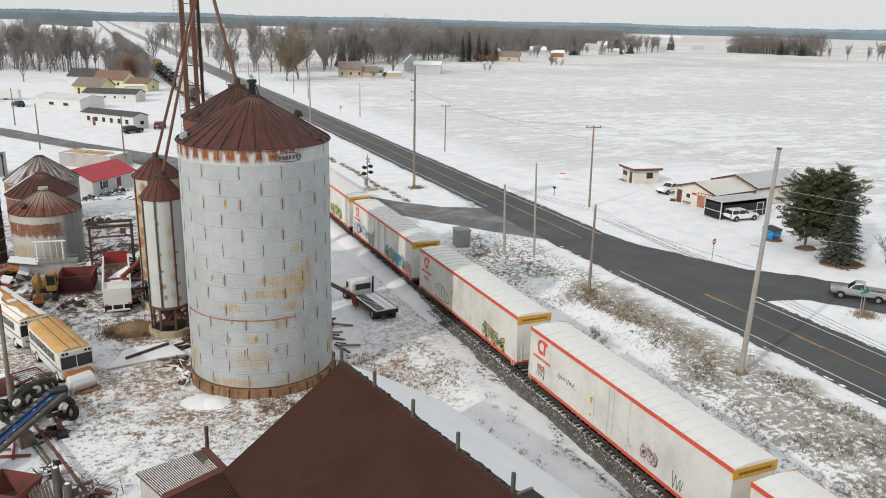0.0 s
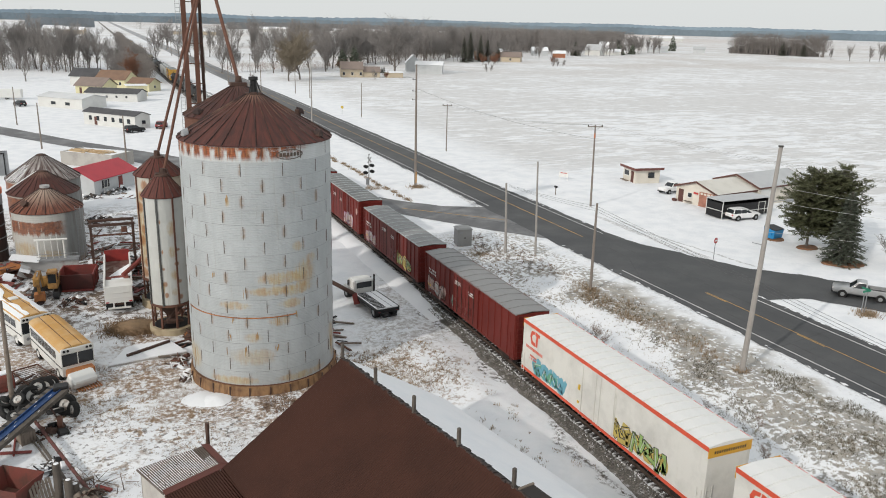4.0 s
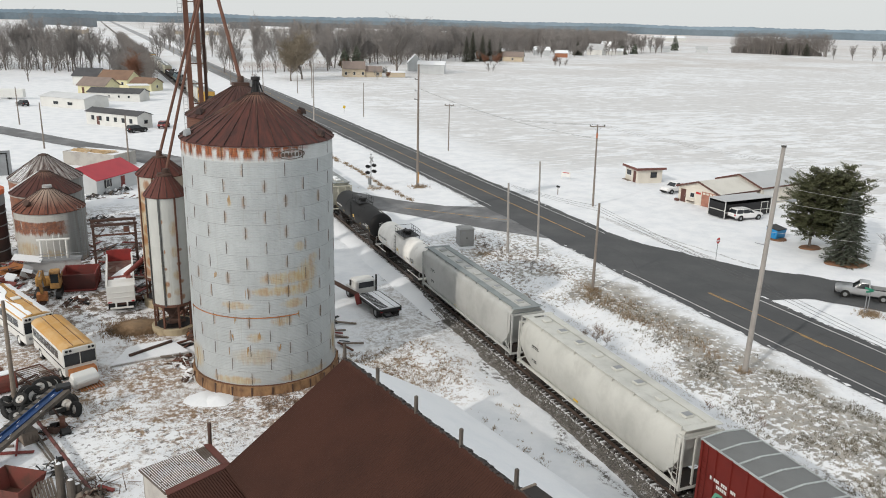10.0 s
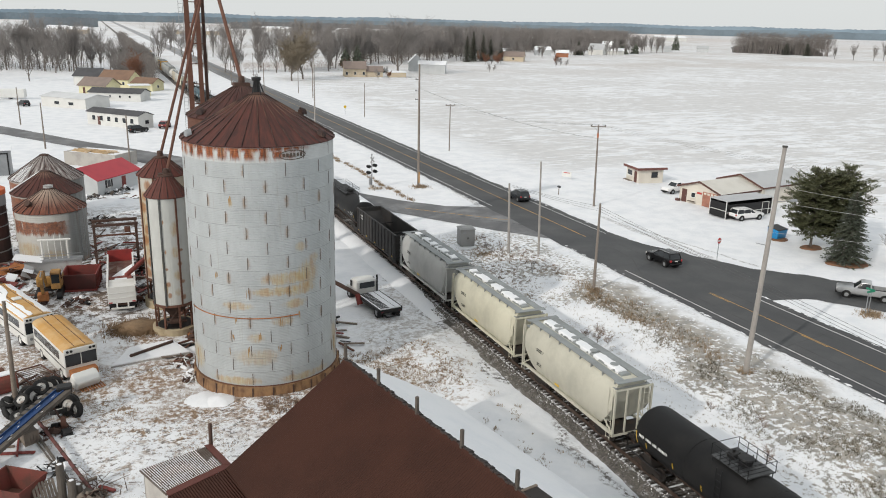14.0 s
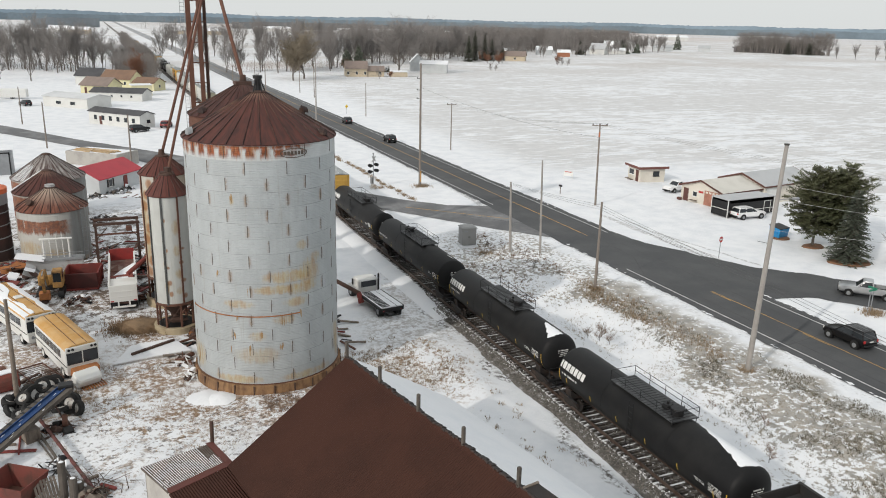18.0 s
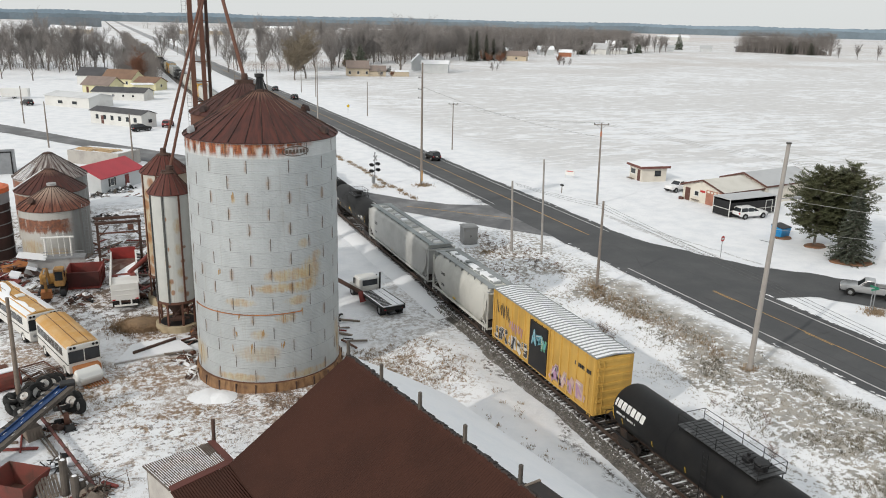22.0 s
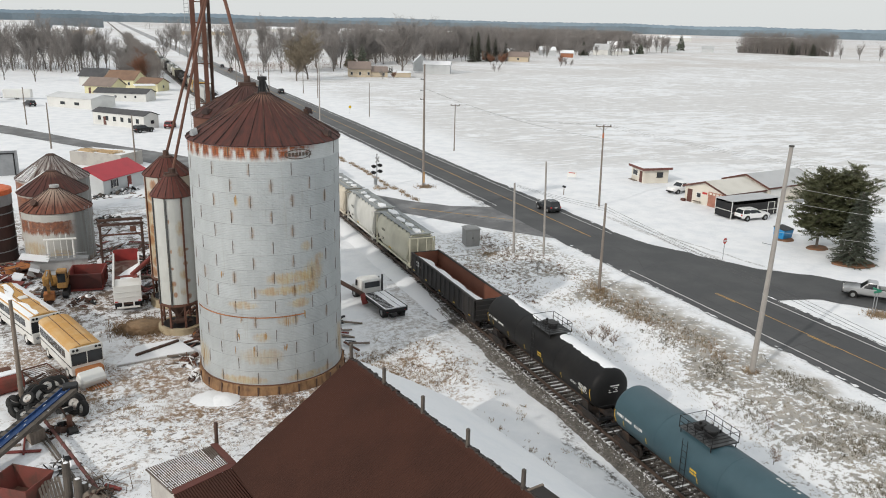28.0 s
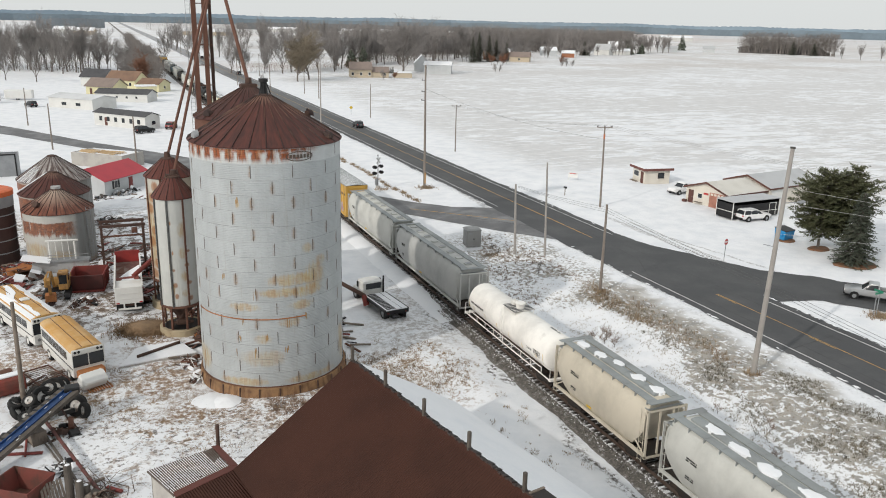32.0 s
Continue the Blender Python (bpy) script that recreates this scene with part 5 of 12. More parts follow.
def open_car(length, tall, label, name, inner, outer, n_ribs=12, slope=True, snow=False):
    car = thing(name, label, "freight car", group="cars of the freight train")
    h, z0 = 1.52, 1.1
    t = 0.07
    for sx in (-1, 1):
        part("side", MB().box(min(sx * h, sx * (h - t)), max(sx * h, sx * (h - t)), 0.1, length - 0.1, z0, tall), outer, car)
        lin = part("inner_side", MB().box(min(sx * (h - t - 0.004), sx * (h - t - 0.02)), max(sx * (h - t - 0.004), sx * (h - t - 0.02)), 0.2, length - 0.2, z0 + 0.1, tall - 0.05), inner, car)
        part("top_chord", MB().box(min(sx * (h + 0.05), sx * (h - 0.12)), max(sx * (h + 0.05), sx * (h - 0.12)), 0.04, length - 0.04, tall - 0.02, tall + 0.10), outer, car)
    for e, s in ((0.1, 1), (length - 0.1, -1)):
        part("end", MB().box(-h, h, min(e, e + s * t), max(e, e + s * t), z0, tall + 0.08), outer, car)
        part("inner_end", MB().box(-h + 0.1, h - 0.1, min(e + s * 0.075, e + s * 0.09), max(e + s * 0.075, e + s * 0.09), z0, tall), inner, car)
        rb = MB()
        for i in range(4):
            z = z0 + 0.3 + i * (tall - z0 - 0.4) / 3
            rb.box(-h + 0.06, h - 0.06, min(e, e - s * 0.09), max(e, e - s * 0.09), z - 0.07, z + 0.07)
        part("end_rib", rb, outer, car)
        ladder(car, -h - 0.07, e + s * 0.3, 0.7, tall, 0.4, outer)
    rib = fix(MB().loft([[(-0.10, -0.06, z0 - 0.05), (-0.10, 0.06, z0 - 0.05), (0.0, 0.10, z0 - 0.05), (0.0, -0.10, z0 - 0.05)], [(-0.10, -0.06, tall), (-0.10, 0.06, tall), (0.0, 0.10, tall), (0.0, -0.10, tall)]]).mesh("side_post", outer))
    for i in range(n_ribs + 1):
        y = 0.3 + (length - 0.6) * i / n_ribs
        again("side_post", rib, car, pose(-h, y, 0))
        again("side_post", rib, car, pose(h, y, 0, 0, 0, 180))
    part("floor", MB().box(-h + 0.02, h - 0.02, 0.15, length - 0.15, z0 - 0.2, z0 + 0.06), inner, car)
    if slope:
        for e, s in ((0.2, 1), (length - 0.2, -1)):
            part("slope_sheet", MB().loft([[(-h + 0.09, e + s * 0.05, tall - 0.5), (h - 0.09, e + s * 0.05, tall - 0.5), (h - 0.09, e + s * 3.0, z0 + 0.1), (-h + 0.09, e + s * 3.0, z0 + 0.1)], [(-h + 0.09, e + s * 0.05, tall - 0.44), (h - 0.09, e + s * 0.05, tall - 0.44), (h - 0.09, e + s * 3.06, z0 + 0.14), (-h + 0.09, e + s * 3.06, z0 + 0.14)]]), inner, car)
        cb = fix(MB().tube((-h + 0.05, 0, 0), (h - 0.05, 0, 0), 0.06, n=6).mesh("cross_brace", inner))
        for y in (length * 0.33, length * 0.66):
            again("cross_brace", cb, car, pose(0, y, tall - 0.9))
    if snow:
        rng = random.Random(2)
        ring0, ring1 = [], []
        k = 16
        left = [(-h + 0.12, 1.0 + (length - 2) * i / k) for i in range(k + 1)]
        right = [(0.0 + 0.35 * rng.random(), 1.0 + (length - 2) * i / k) for i in range(k, -1, -1)]
        pts = left + right
        part("snow_patch", MB().loft([[(x, y, z0 + 0.05) for x, y in pts], [(x, y, z0 + (1.72 if x < -1 else 0.95)) for x, y in pts]]), M_SNOW, car)
    part("sill", MB().box(-h - 0.05, h + 0.05, 0.05, length - 0.05, z0 - 0.16, z0), outer, car)
    part("centre_sill", MB().box(-0.3, 0.3, 0, length, 0.75, 1.0), M_UNDER, car)
    bars(car, -h - 0.012, length - 2.6, length - 1.2, tall - 1.1, tall - 0.45, 2, M_LETTER, 8)
    for i in range(5):
        y = 1 + (length - 2) * i / 4
        part("reflector", MB().box(-h - 0.11, -h - 0.10, y - 0.2, y + 0.2, z0 + 0.08, z0 + 0.16), M_YMARK, car)
    running_gear(car, length)
    return car


# front end of each car, metres along the track from the camera at the start
TRAIN = []


def couple(car, a):
    TRAIN.append((car, a))


def build_train():
    w = -1.502
    J = [(4.4, 25.5), (26.6, 47.6), (49.6, 69.7), (71.7, 91.95), (93.85, 114.2), (115.4, 133.9), (135.65, 153.5), (155.4, 173.35), (175.35, 193.35)]
    for i in range(5):
        L = J[i][1] - J[i][0]
        c = reefer(L, "white refrigerator freight car with orange-red stripe and amber end")
        if i == 1:
            scribble(c, w, 14.6, 17.0, 2.5, 2.9, 4, 1)
            scribble(c, w, 18.6, 19.8, 1.5, 2.4, 4, 2)
            scribble(c, w, 10.5, 12.2, 1.5, 2.4, 4, 3)
            scribble(c, w, 8.3, 9.4, 1.6, 2.2, 1, 4)
            graffiti(c, w, 5.8, 7.4, 1.5, 2.6, 3, 4, 5)
            scribble(c, w, 3.5, 4.4, 1.3, 2.2, 4, 6)
            scribble(c, w, 0.8, 1.6, 1.6, 2.1, 1, 7)
        elif i == 2:
            graffiti(c, w, 2.0, 6.0, 1.15, 2.5, 5, 4, 22)
            # a tag of tall outlined bubbles
            bub = MB()
            for k in range(4):
                yc, hk = 15.6 - 0.72 * k, (1.15, 1.45, 1.35, 1.1)[k]
                stroke(bub, w - 0.004, [(yc + 0.40 * math.cos(q) + 0.12 * math.sin(q), 1.35 + hk * (0.5 + 0.5 * math.sin(q))) for q in (math.pi * (1.25 - 1.5 * j / 9) for j in range(10))], 0.035)
            stroke(bub, w - 0.004, [(16.1, 1.35), (14.8, 1.22), (13.0, 1.4), (12.7, 1.75)], 0.035)
            tagged(part("graffiti", bub, gcol(4), c, "black outlined bubble tag", recalc=False), kind="stuff")
        elif i == 3:
            graffiti(c, w, 14.4, L - 0.5, 1.12, 2.75, 9, 3, 10)
            graffiti(c, w, 8.3, 14.3, 1.12, 2.6, 0, 1, 11)
            graffiti(c, w, 2.2, 8.2, 1.12, 2.7, 5, 9, 12)
            graffiti(c, w, 0.3, 2.2, 1.12, 2.5, 1, 6, 15)
            scribble(c, w, 10.6, 11.6, 2.7, 3.1, 4, 16)
        elif i == 4:
            graffiti(c, w, 14.2, 18.6, 1.12, 2.5, 8, 0, 18)
            graffiti(c, w, 3.2, 8.8, 1.12, 2.6, 2, 4, 14)
        couple(c, J[i][0])
    reds = [(M_BOXBROWN, M_BOXROOFR, M_BOXROOFR), (M_BOXBROWN, M_BOXROOFR, M_SEAMPALE), (M_BOXRED, M_BOXROOF, M_SEAMPALE), (M_BOXRED, M_BOXROOF, M_SEAMPALE)]
    tags = [((13.6, 17.6, 3, 4), (7.6, 12.0, 0, 3)), ((13.4, 17.2, 3, 6), (2.2, 8.2, 2, 4)), ((13.2, 17.0, 3, 4), (2.6, 6.6, 7, 3)), ((11.7, 16.8, 0, 4), (6.8, 11.6, 1, 0), (1.5, 6.6, 4, 2))]
    for i in range(4):
        L = J[5 + i][1] - J[5 + i][0]
        c = boxcar(L, reds[i][0], reds[i][1], "red-brown boxcar with ribbed sides and graffiti", reds[i][2], tall=4.74 if i < 2 else 5.08, roof_n=13)
        x = -1.46 - 0.055
        for k, (p, q, f, g) in enumerate(tags[i]):
            graffiti(c, x, p, min(q, L - 0.4), 1.12, 2.55, f, g, 30 + 7 * i + k)
        bars(c, x, L - 2.9, L - 1.0, 2.75, 3.35, 2, M_LETTER, i)
        bars(c, x - 0.03, L * 0.55, L * 0.55 + 1.2, 3.6, 4.0, 3, M_LETTER, i + 4)
        bars(c, x - 0.03, L * 0.4, L * 0.4 + 1.1, 3.4, 3.8, 2, M_LETTER, i + 9)
        part("warning_plate", MB().box(x - 0.012, x, L - 1.6, L - 0.9, 1.55, 1.75), M_YMARK, c)
        if i >= 2:
            disc = [(0.95 + 0.36 * math.cos(t), 3.5 + 0.40 * math.sin(t)) for t in (2 * math.pi * k / 16 for k in range(16))]
            part("emblem", MB().loft([[(x - 0.01, y, z) for y, z in disc], [(x, y, z) for y, z in disc]]), gcol(7), c, "pale round emblem")
        if i == 3:
            part("end_band", MB().box(-1.4, 1.4, -0.08, -0.02, 4.2, 4.62), M_SEAMPALE, c, "pale band across the end")
        couple(c, J[5 + i][0])
    K = [(194.65, 213.8), (215.0, 233.8), (235.0, 248.9), (249.8, 266.1), (267.4, 279.4), (280.8, 292.9), (294.4, 306.6), (307.9, 322.0), (322.6, 341.65), (342.0, 361.2), (361.8, 381.6), (382.2, 401.4), (402.5, 417.6), (418.7, 430.75), (432.2, 451.0), (451.9, 468.0), (468.45, 483.9), (484.4, 500.05), (500.75, 518.6), (519.9, 535.75), (536.55, 547.6), (548.65, 559.8), (561.2, 572.0), (572.75, 588.1), (589.0, 606.6), (607.7, 625.3), (626.3, 642.7)]
    lens = [b - a for a, b in K]
    plain_w, plain_g = "long off-white covered hopper freight car, dusty", "light grey covered hopper freight car with blue-green roof walks"
    cream = "cream covered hopper freight car with snow on its roof"
    blk = "black tank car with railed loading platform"
    mk = [
        lambda L: hopper(L, M_HOPWHITE, plain_w, False, M_HOPWHITE, False, 4.62, 0.0, 1, 8),
        lambda L: hopper(L, M_HOPGREY, plain_g, False, M_WALK, False, 4.66, 0.0, 2, 9),
        lambda L: tank(L, 1.42, M_TANKWHT, "white tank car with square platform", 3, "short", M_LETTERD, rail_mat=M_BLACK),
        lambda L: tank(L, 1.52, M_TANKBLK, blk, 4, "short"),
        lambda L: hopper(L, M_HOPWARM, "pale cream-grey covered hopper car with a snowy roof trough", True, M_HOPROOF, False, 4.55, 0.9, 5, 5),
        lambda L: hopper(L, M_HOPCREAM, cream, True, M_HOPROOF, False, 4.55, 0.9, 6, 5),
        lambda L: hopper(L, M_HOPGREY, "light grey covered hopper car with snowy roof trough", True, M_HOPROOF, False, 4.55, 0.9, 7, 5),
        lambda L: open_car(L, 3.78, "black open-top hopper car standing empty", "open_hopper", M_COAL, M_COAL, 12, True),
        lambda L: tank(L, 1.52, M_TANKBLK, "black tank car with white lettering and snow on top", 8, "long", M_LETTER, True, [(0.0, 0.34, -24, 36, 58)], dome=1),
        lambda L: tank(L, 1.52, M_TANKBLK, "black tank car with large white lettering and a snow patch", 9, "long", M_LETTER, True, [(0.045, 0.19, -36, 6, 12)], dome=0.85),
        lambda L: tank(L, 1.52, M_TANKBLK, blk, 10, "long", dome=-1),
        lambda L: tank(L, 1.52, M_TANKBLK, "black tank car with large white lettering", 11, "long", M_LETTER, True, [(0.03, 0.11, 4, 14, 44)], dome=1),
        None,
        lambda L: hopper(L, M_HOPWHITE, "off-white covered hopper freight car with snow on its roof", True, M_HOPROOF, False, 4.55, 0.9, 12, 5),
        lambda L: hopper(L, M_HOPGREY, plain_g, False, M_WALK, False, 4.66, 0.3, 13, 9),
        lambda L: tank(L, 1.52, M_TANKBLK, blk, 14, "short"),
        lambda L: tank(L, 1.52, M_TANKBLK, blk, 15, "short"),
        lambda L: tank(L, 1.55, M_TANKTEAL, "slate-blue tank car with railed platform", 16, "short"),
        lambda L: tank(L, 1.52, M_TANKBLK, "black tank car with a strip of snow along its top", 17, "short", M_LETTER, False, [(0.02, 0.42, -13, -12, 50), (0.58, 0.95, -8, 6, 50)]),
        lambda L: open_car(L, 2.82, "black gondola car with rusty inside and drifted snow", "gondola_car", M_GONRUST, M_COAL, 14, False, True),
        lambda L: hopper(L, M_HOPCREAM, cream, True, M_HOPROOF, False, 4.5, 0.9, 18, 4, "long"),
        lambda L: hopper(L, M_HOPWHITE, "off-white covered hopper car with dark lettering", True, M_HOPROOF, False, 4.6, 0.9, 19, 4, "long"),
        lambda L: hopper(L, M_HOPTAN, "tan covered hopper freight car with round snow patches", True, M_HOPROOF, False, 4.5, 0.9, 20, 4, "round"),
        lambda L: tank(L, 1.45, M_TANKWHT, "white tank car with rusty side rails", 21, "box", M_LETTERD, rail_mat=M_TANKWHT),
        lambda L: hopper(L, M_HOPGREY, plain_w, False, M_HOPROOF, False, 4.62, 0.0, 22, 8),
        lambda L: hopper(L, M_HOPWHITE, plain_w, False, M_HOPROOF, False, 4.62, 0.0, 23, 8),
        None,
    ]
    for i, f in enumerate(mk):
        L = lens[i]
        if f is None:
            c = boxcar(L, M_YELBOX, M_SNOW, "yellow boxcar with black door, snowy ribbed roof and graffiti", M_HOPROOF, ribs=14, tall=5.14, door=(0.40, 0.58), roof_n=34)
            x = -1.46 - 0.06
            part("door_panel", MB().box(x - 0.13, x - 0.02, L * 0.40, L * 0.57, 1.1, 4.72), M_BLACK, c, "black painted door")
            graffiti(c, x - 0.135, L * 0.41, L * 0.56, 2.9, 4.3, 8, 4, 70)
            graffiti(c, x, L * 0.60, L - 0.5, 1.1, 2.4, 4, 3, 73)
            scribble(c, x, L * 0.8, L * 0.95, 3.2, 4.2, 4, 75)
            graffiti(c, x, 1.2, L * 0.38, 1.1, 2.7, 7, 7, 76)
            bars(c, x, 0.5, 2.5, 3.5, 3.95, 1, M_LETTERD, 3)
            scribble(c, x, L * 0.66, L * 0.8, 2.6, 3.4, 6, 74)
        else:
            c = f(L)
        couple(c, K[i][0])
    # the tail, far back along the line
    base = len(TRAIN) - 27
    tail = [base + k for k in (4, 0, 3, 9, 1, 12, 5, 8, 15, 7, 20, 2, 13, 10, 25, 17, 6, 0, 18, 12, 3)]
    s = 643.2
    for k in tail:
        car, _ = TRAIN[k]
        L = max(p.matrix_basis.translation.y for p in car.children if p.name.startswith("coupler"))
        TRAIN.append((copy_thing(car, pose(0, 0, 0)), s + 0.55))
        s += L + 1.1


def travelled(t):
    return 16.453 * t - 0.686 * math.sin(2 * math.pi * t / 32)


build_train()
for _car, _s in TRAIN:
    _car.matrix_world = pose(TRACK_X, _s, RAIL_Z)

# ---- grain elevator: bins, tower, spouts ----


def wall_sheet(r, h, arc, m_, corr, segs=6, amp=0.007, seam=True):
    """One curved corrugated sheet with its bolted seam along one edge."""
    mb = MB()
    k = int(h / corr) * 2
    rings = []
    for j in range(k + 1):
        z = h * j / k
        rr = r + (amp if j % 2 else -amp) + (0.007 if j == 0 else 0.0)
        rings.append([(rr * math.cos(arc * i / segs), rr * math.sin(arc * i / segs), z) for i in range(segs + 1)])
    mb.loft(rings, False, closed=False)
    me = mb.mesh("wall_sheet", m_, amp < 0.004)
    if seam:
        me.materials.append(M_SEAM)
        b2 = MB()
        w = 0.020 / r
        ro = r + amp + 0.012
        b2.loft([[(ro * math.cos(a), ro * math.sin(a), z) for a in (-w, w)] + [((r - 0.02) * math.cos(a), (r - 0.02) * math.sin(a), z) for a in (w, -w)] for z in (0.12, h - 0.10)])
        bm = bmesh.new()
        bm.from_mesh(me)
        vs = [bm.verts.new(p) for p in b2.v]
        for f in b2.f:
            bm.faces.new([vs[i] for i in f]).material_index = 1
        bm.to_mesh(me)
        bm.free()
    return me


M_SEAMROOF = mat("dark_roof_seam", (0.028, 0.014, 0.012), 0.75, 0.0, (0.14, 0.075, 0.05), 1.5, 0.35, 0.3)


def cone_roof(parent, r, z0, z1, ribs, m_, cap_r=0.55, rib_h=0.05, n=48):
    rf = part("roof", MB().lathe([(r + 0.02, z0 - 0.07), (r + 0.05, z0), (cap_r, z1), (cap_r * 0.9, z1)], n), m_, parent)
    m_rib = M_SEAMROOF
    rm = fix(MB().loft([[(r + 0.04, -0.042, z0 + 0.0), (r + 0.04, 0.042, z0 + 0.0), (r + 0.04, 0, z0 + rib_h + 0.05)], [(cap_r, -0.015, z1), (cap_r, 0.015, z1), (cap_r, 0, z1 + rib_h)]]).mesh("roof_rib", m_rib))
    for i in range(ribs):
        again("roof_rib", rm, rf, pose(0, 0, 0, 0, 0, 360 * i / ribs))
    part("cap", MB().lathe([(cap_r + 0.05, z1 - 0.05), (cap_r + 0.05, z1 + 0.06), (cap_r * 0.5, z1 + 0.16), (0.001, z1 + 0.18)], 20), M_RUSTDARK, parent)
    return rf


def bin_(name, x, y, r, z0, z1, za, label, rings=16, sheets=12, wall_mat=None, roof_mat=None, top_mat=None, seams=True, ribs=24, rz=0.0, corr=0.16, amp=0.006):
    b = thing(name, label, "grain bin", (x, y, 0), rz)
    hh = (z1 - z0) / rings
    arc = 2 * math.pi / sheets
    rim = fix(MB().lathe([(r + 0.02, z0 - 0.03), (r + 0.05, z0 - 0.03), (r + 0.05, z0 + 0.06), (r + 0.02, z0 + 0.06)], 48).mesh("base_angle", M_RUST))
    again("base_angle", rim, b)
    me = wall_sheet(r, hh, arc, wall_mat or M_GALV, corr, 6, amp, seams)
    mt = wall_sheet(r, hh, arc, top_mat or wall_mat or M_GALV, corr, 6, amp, seams)
    for j in range(rings):
        for i in range(sheets):
            again("wall_sheet", mt if j == rings - 1 else me, b, pose(0, 0, z0 + j * hh, 0, 0, math.degrees(arc) * (i + 0.5 * (j % 2))))
    cone_roof(b, r + 0.10, z1, za, ribs, roof_mat or M_ROOF)
    return b


def mushroom(parent, r, ang, z, s=0.36):
    """Roof vent: a hooded round cowl lying on the slope."""
    x, y = r * math.cos(radians(ang)), r * math.sin(radians(ang))
    v = part("roof_vent", MB().tube((x, y, z - 0.15), (x, y, z + 0.25), s * 0.62, n=14), M_RUSTDARK, parent)
    ox, oy = math.cos(radians(ang)), math.sin(radians(ang))
    ring = []
    for d, f in ((-0.02, 1.0), (0.34, 1.0), (0.36, 0.9)):
        ring.append([(x + ox * d - oy * s * f * math.cos(q), y + oy * d + ox * s * f * math.cos(q), z + 0.02 + s * f * 1.15 * math.sin(q) - d * 0.35) for q in (math.pi * i / 12 for i in range(13))])
    part("hood", MB().loft(ring), M_GRAY if ang == 182 else M_SEAMROOF, v)


def emblem_oval(parent, r, ang, z):
    """Stamped oval maker's plate with bars for its letters."""
    a0 = radians(ang)
    pt = lambda u, v, d: ((r + d * 0.6) * math.cos(a0 + u / r), (r + d) * math.sin(a0 + u / r), z + v)
    ring = MB()
    n = 28
    for k in range(n):
        t0, t1 = 2 * math.pi * k / n, 2 * math.pi * (k + 1) / n
        q = [(1.03 * math.cos(t0), 0.345 * math.sin(t0)), (1.03 * math.cos(t1), 0.345 * math.sin(t1)), (0.95 * math.cos(t1), 0.29 * math.sin(t1)), (0.95 * math.cos(t0), 0.29 * math.sin(t0))]
        ring.loft([[pt(u, v, 0.015) for u, v in q], [pt(u, v, 0.03) for u, v in q]])
    e = part("emblem", ring, M_SEAM, parent, "dark oval emblem")
    lt = MB()
    for k in range(6):
        u = -0.72 + k * 0.26
        q = [(u, -0.13), (u + 0.17, -0.13), (u + 0.17, 0.13), (u, 0.13)]
        lt.loft([[pt(-a, v, 0.015) for a, v in q], [pt(-a, v, 0.03) for a, v in q]])
    part("lettering", lt, M_SEAM, e)


def angle_nodes(n, l):
    """Angle round the axis, radius and height of a point in a bin's own space."""
    tc = n.new("ShaderNodeTexCoord")
    sp = n.new("ShaderNodeSeparateXYZ")
    l.new(tc.outputs["Object"], sp.inputs[0])
    at2 = n.new("ShaderNodeMath")
    at2.operation = "ARCTAN2"
    l.new(sp.outputs[1], at2.inputs[0])
    l.new(sp.outputs[0], at2.inputs[1])
    rad = n.new("ShaderNodeMath")
    rad.operation = "POWER"
    ln = n.new("ShaderNodeVectorMath")
    ln.operation = "LENGTH"
    cut = n.new("ShaderNodeVectorMath")
    cut.operation = "MULTIPLY"
    cut.inputs[1].default_value = (1, 1, 0)
    l.new(tc.outputs["Object"], cut.inputs[0])
    l.new(cut.outputs[0], ln.inputs[0])
    return at2.outputs[0], ln.outputs["Value"], sp.outputs[2]


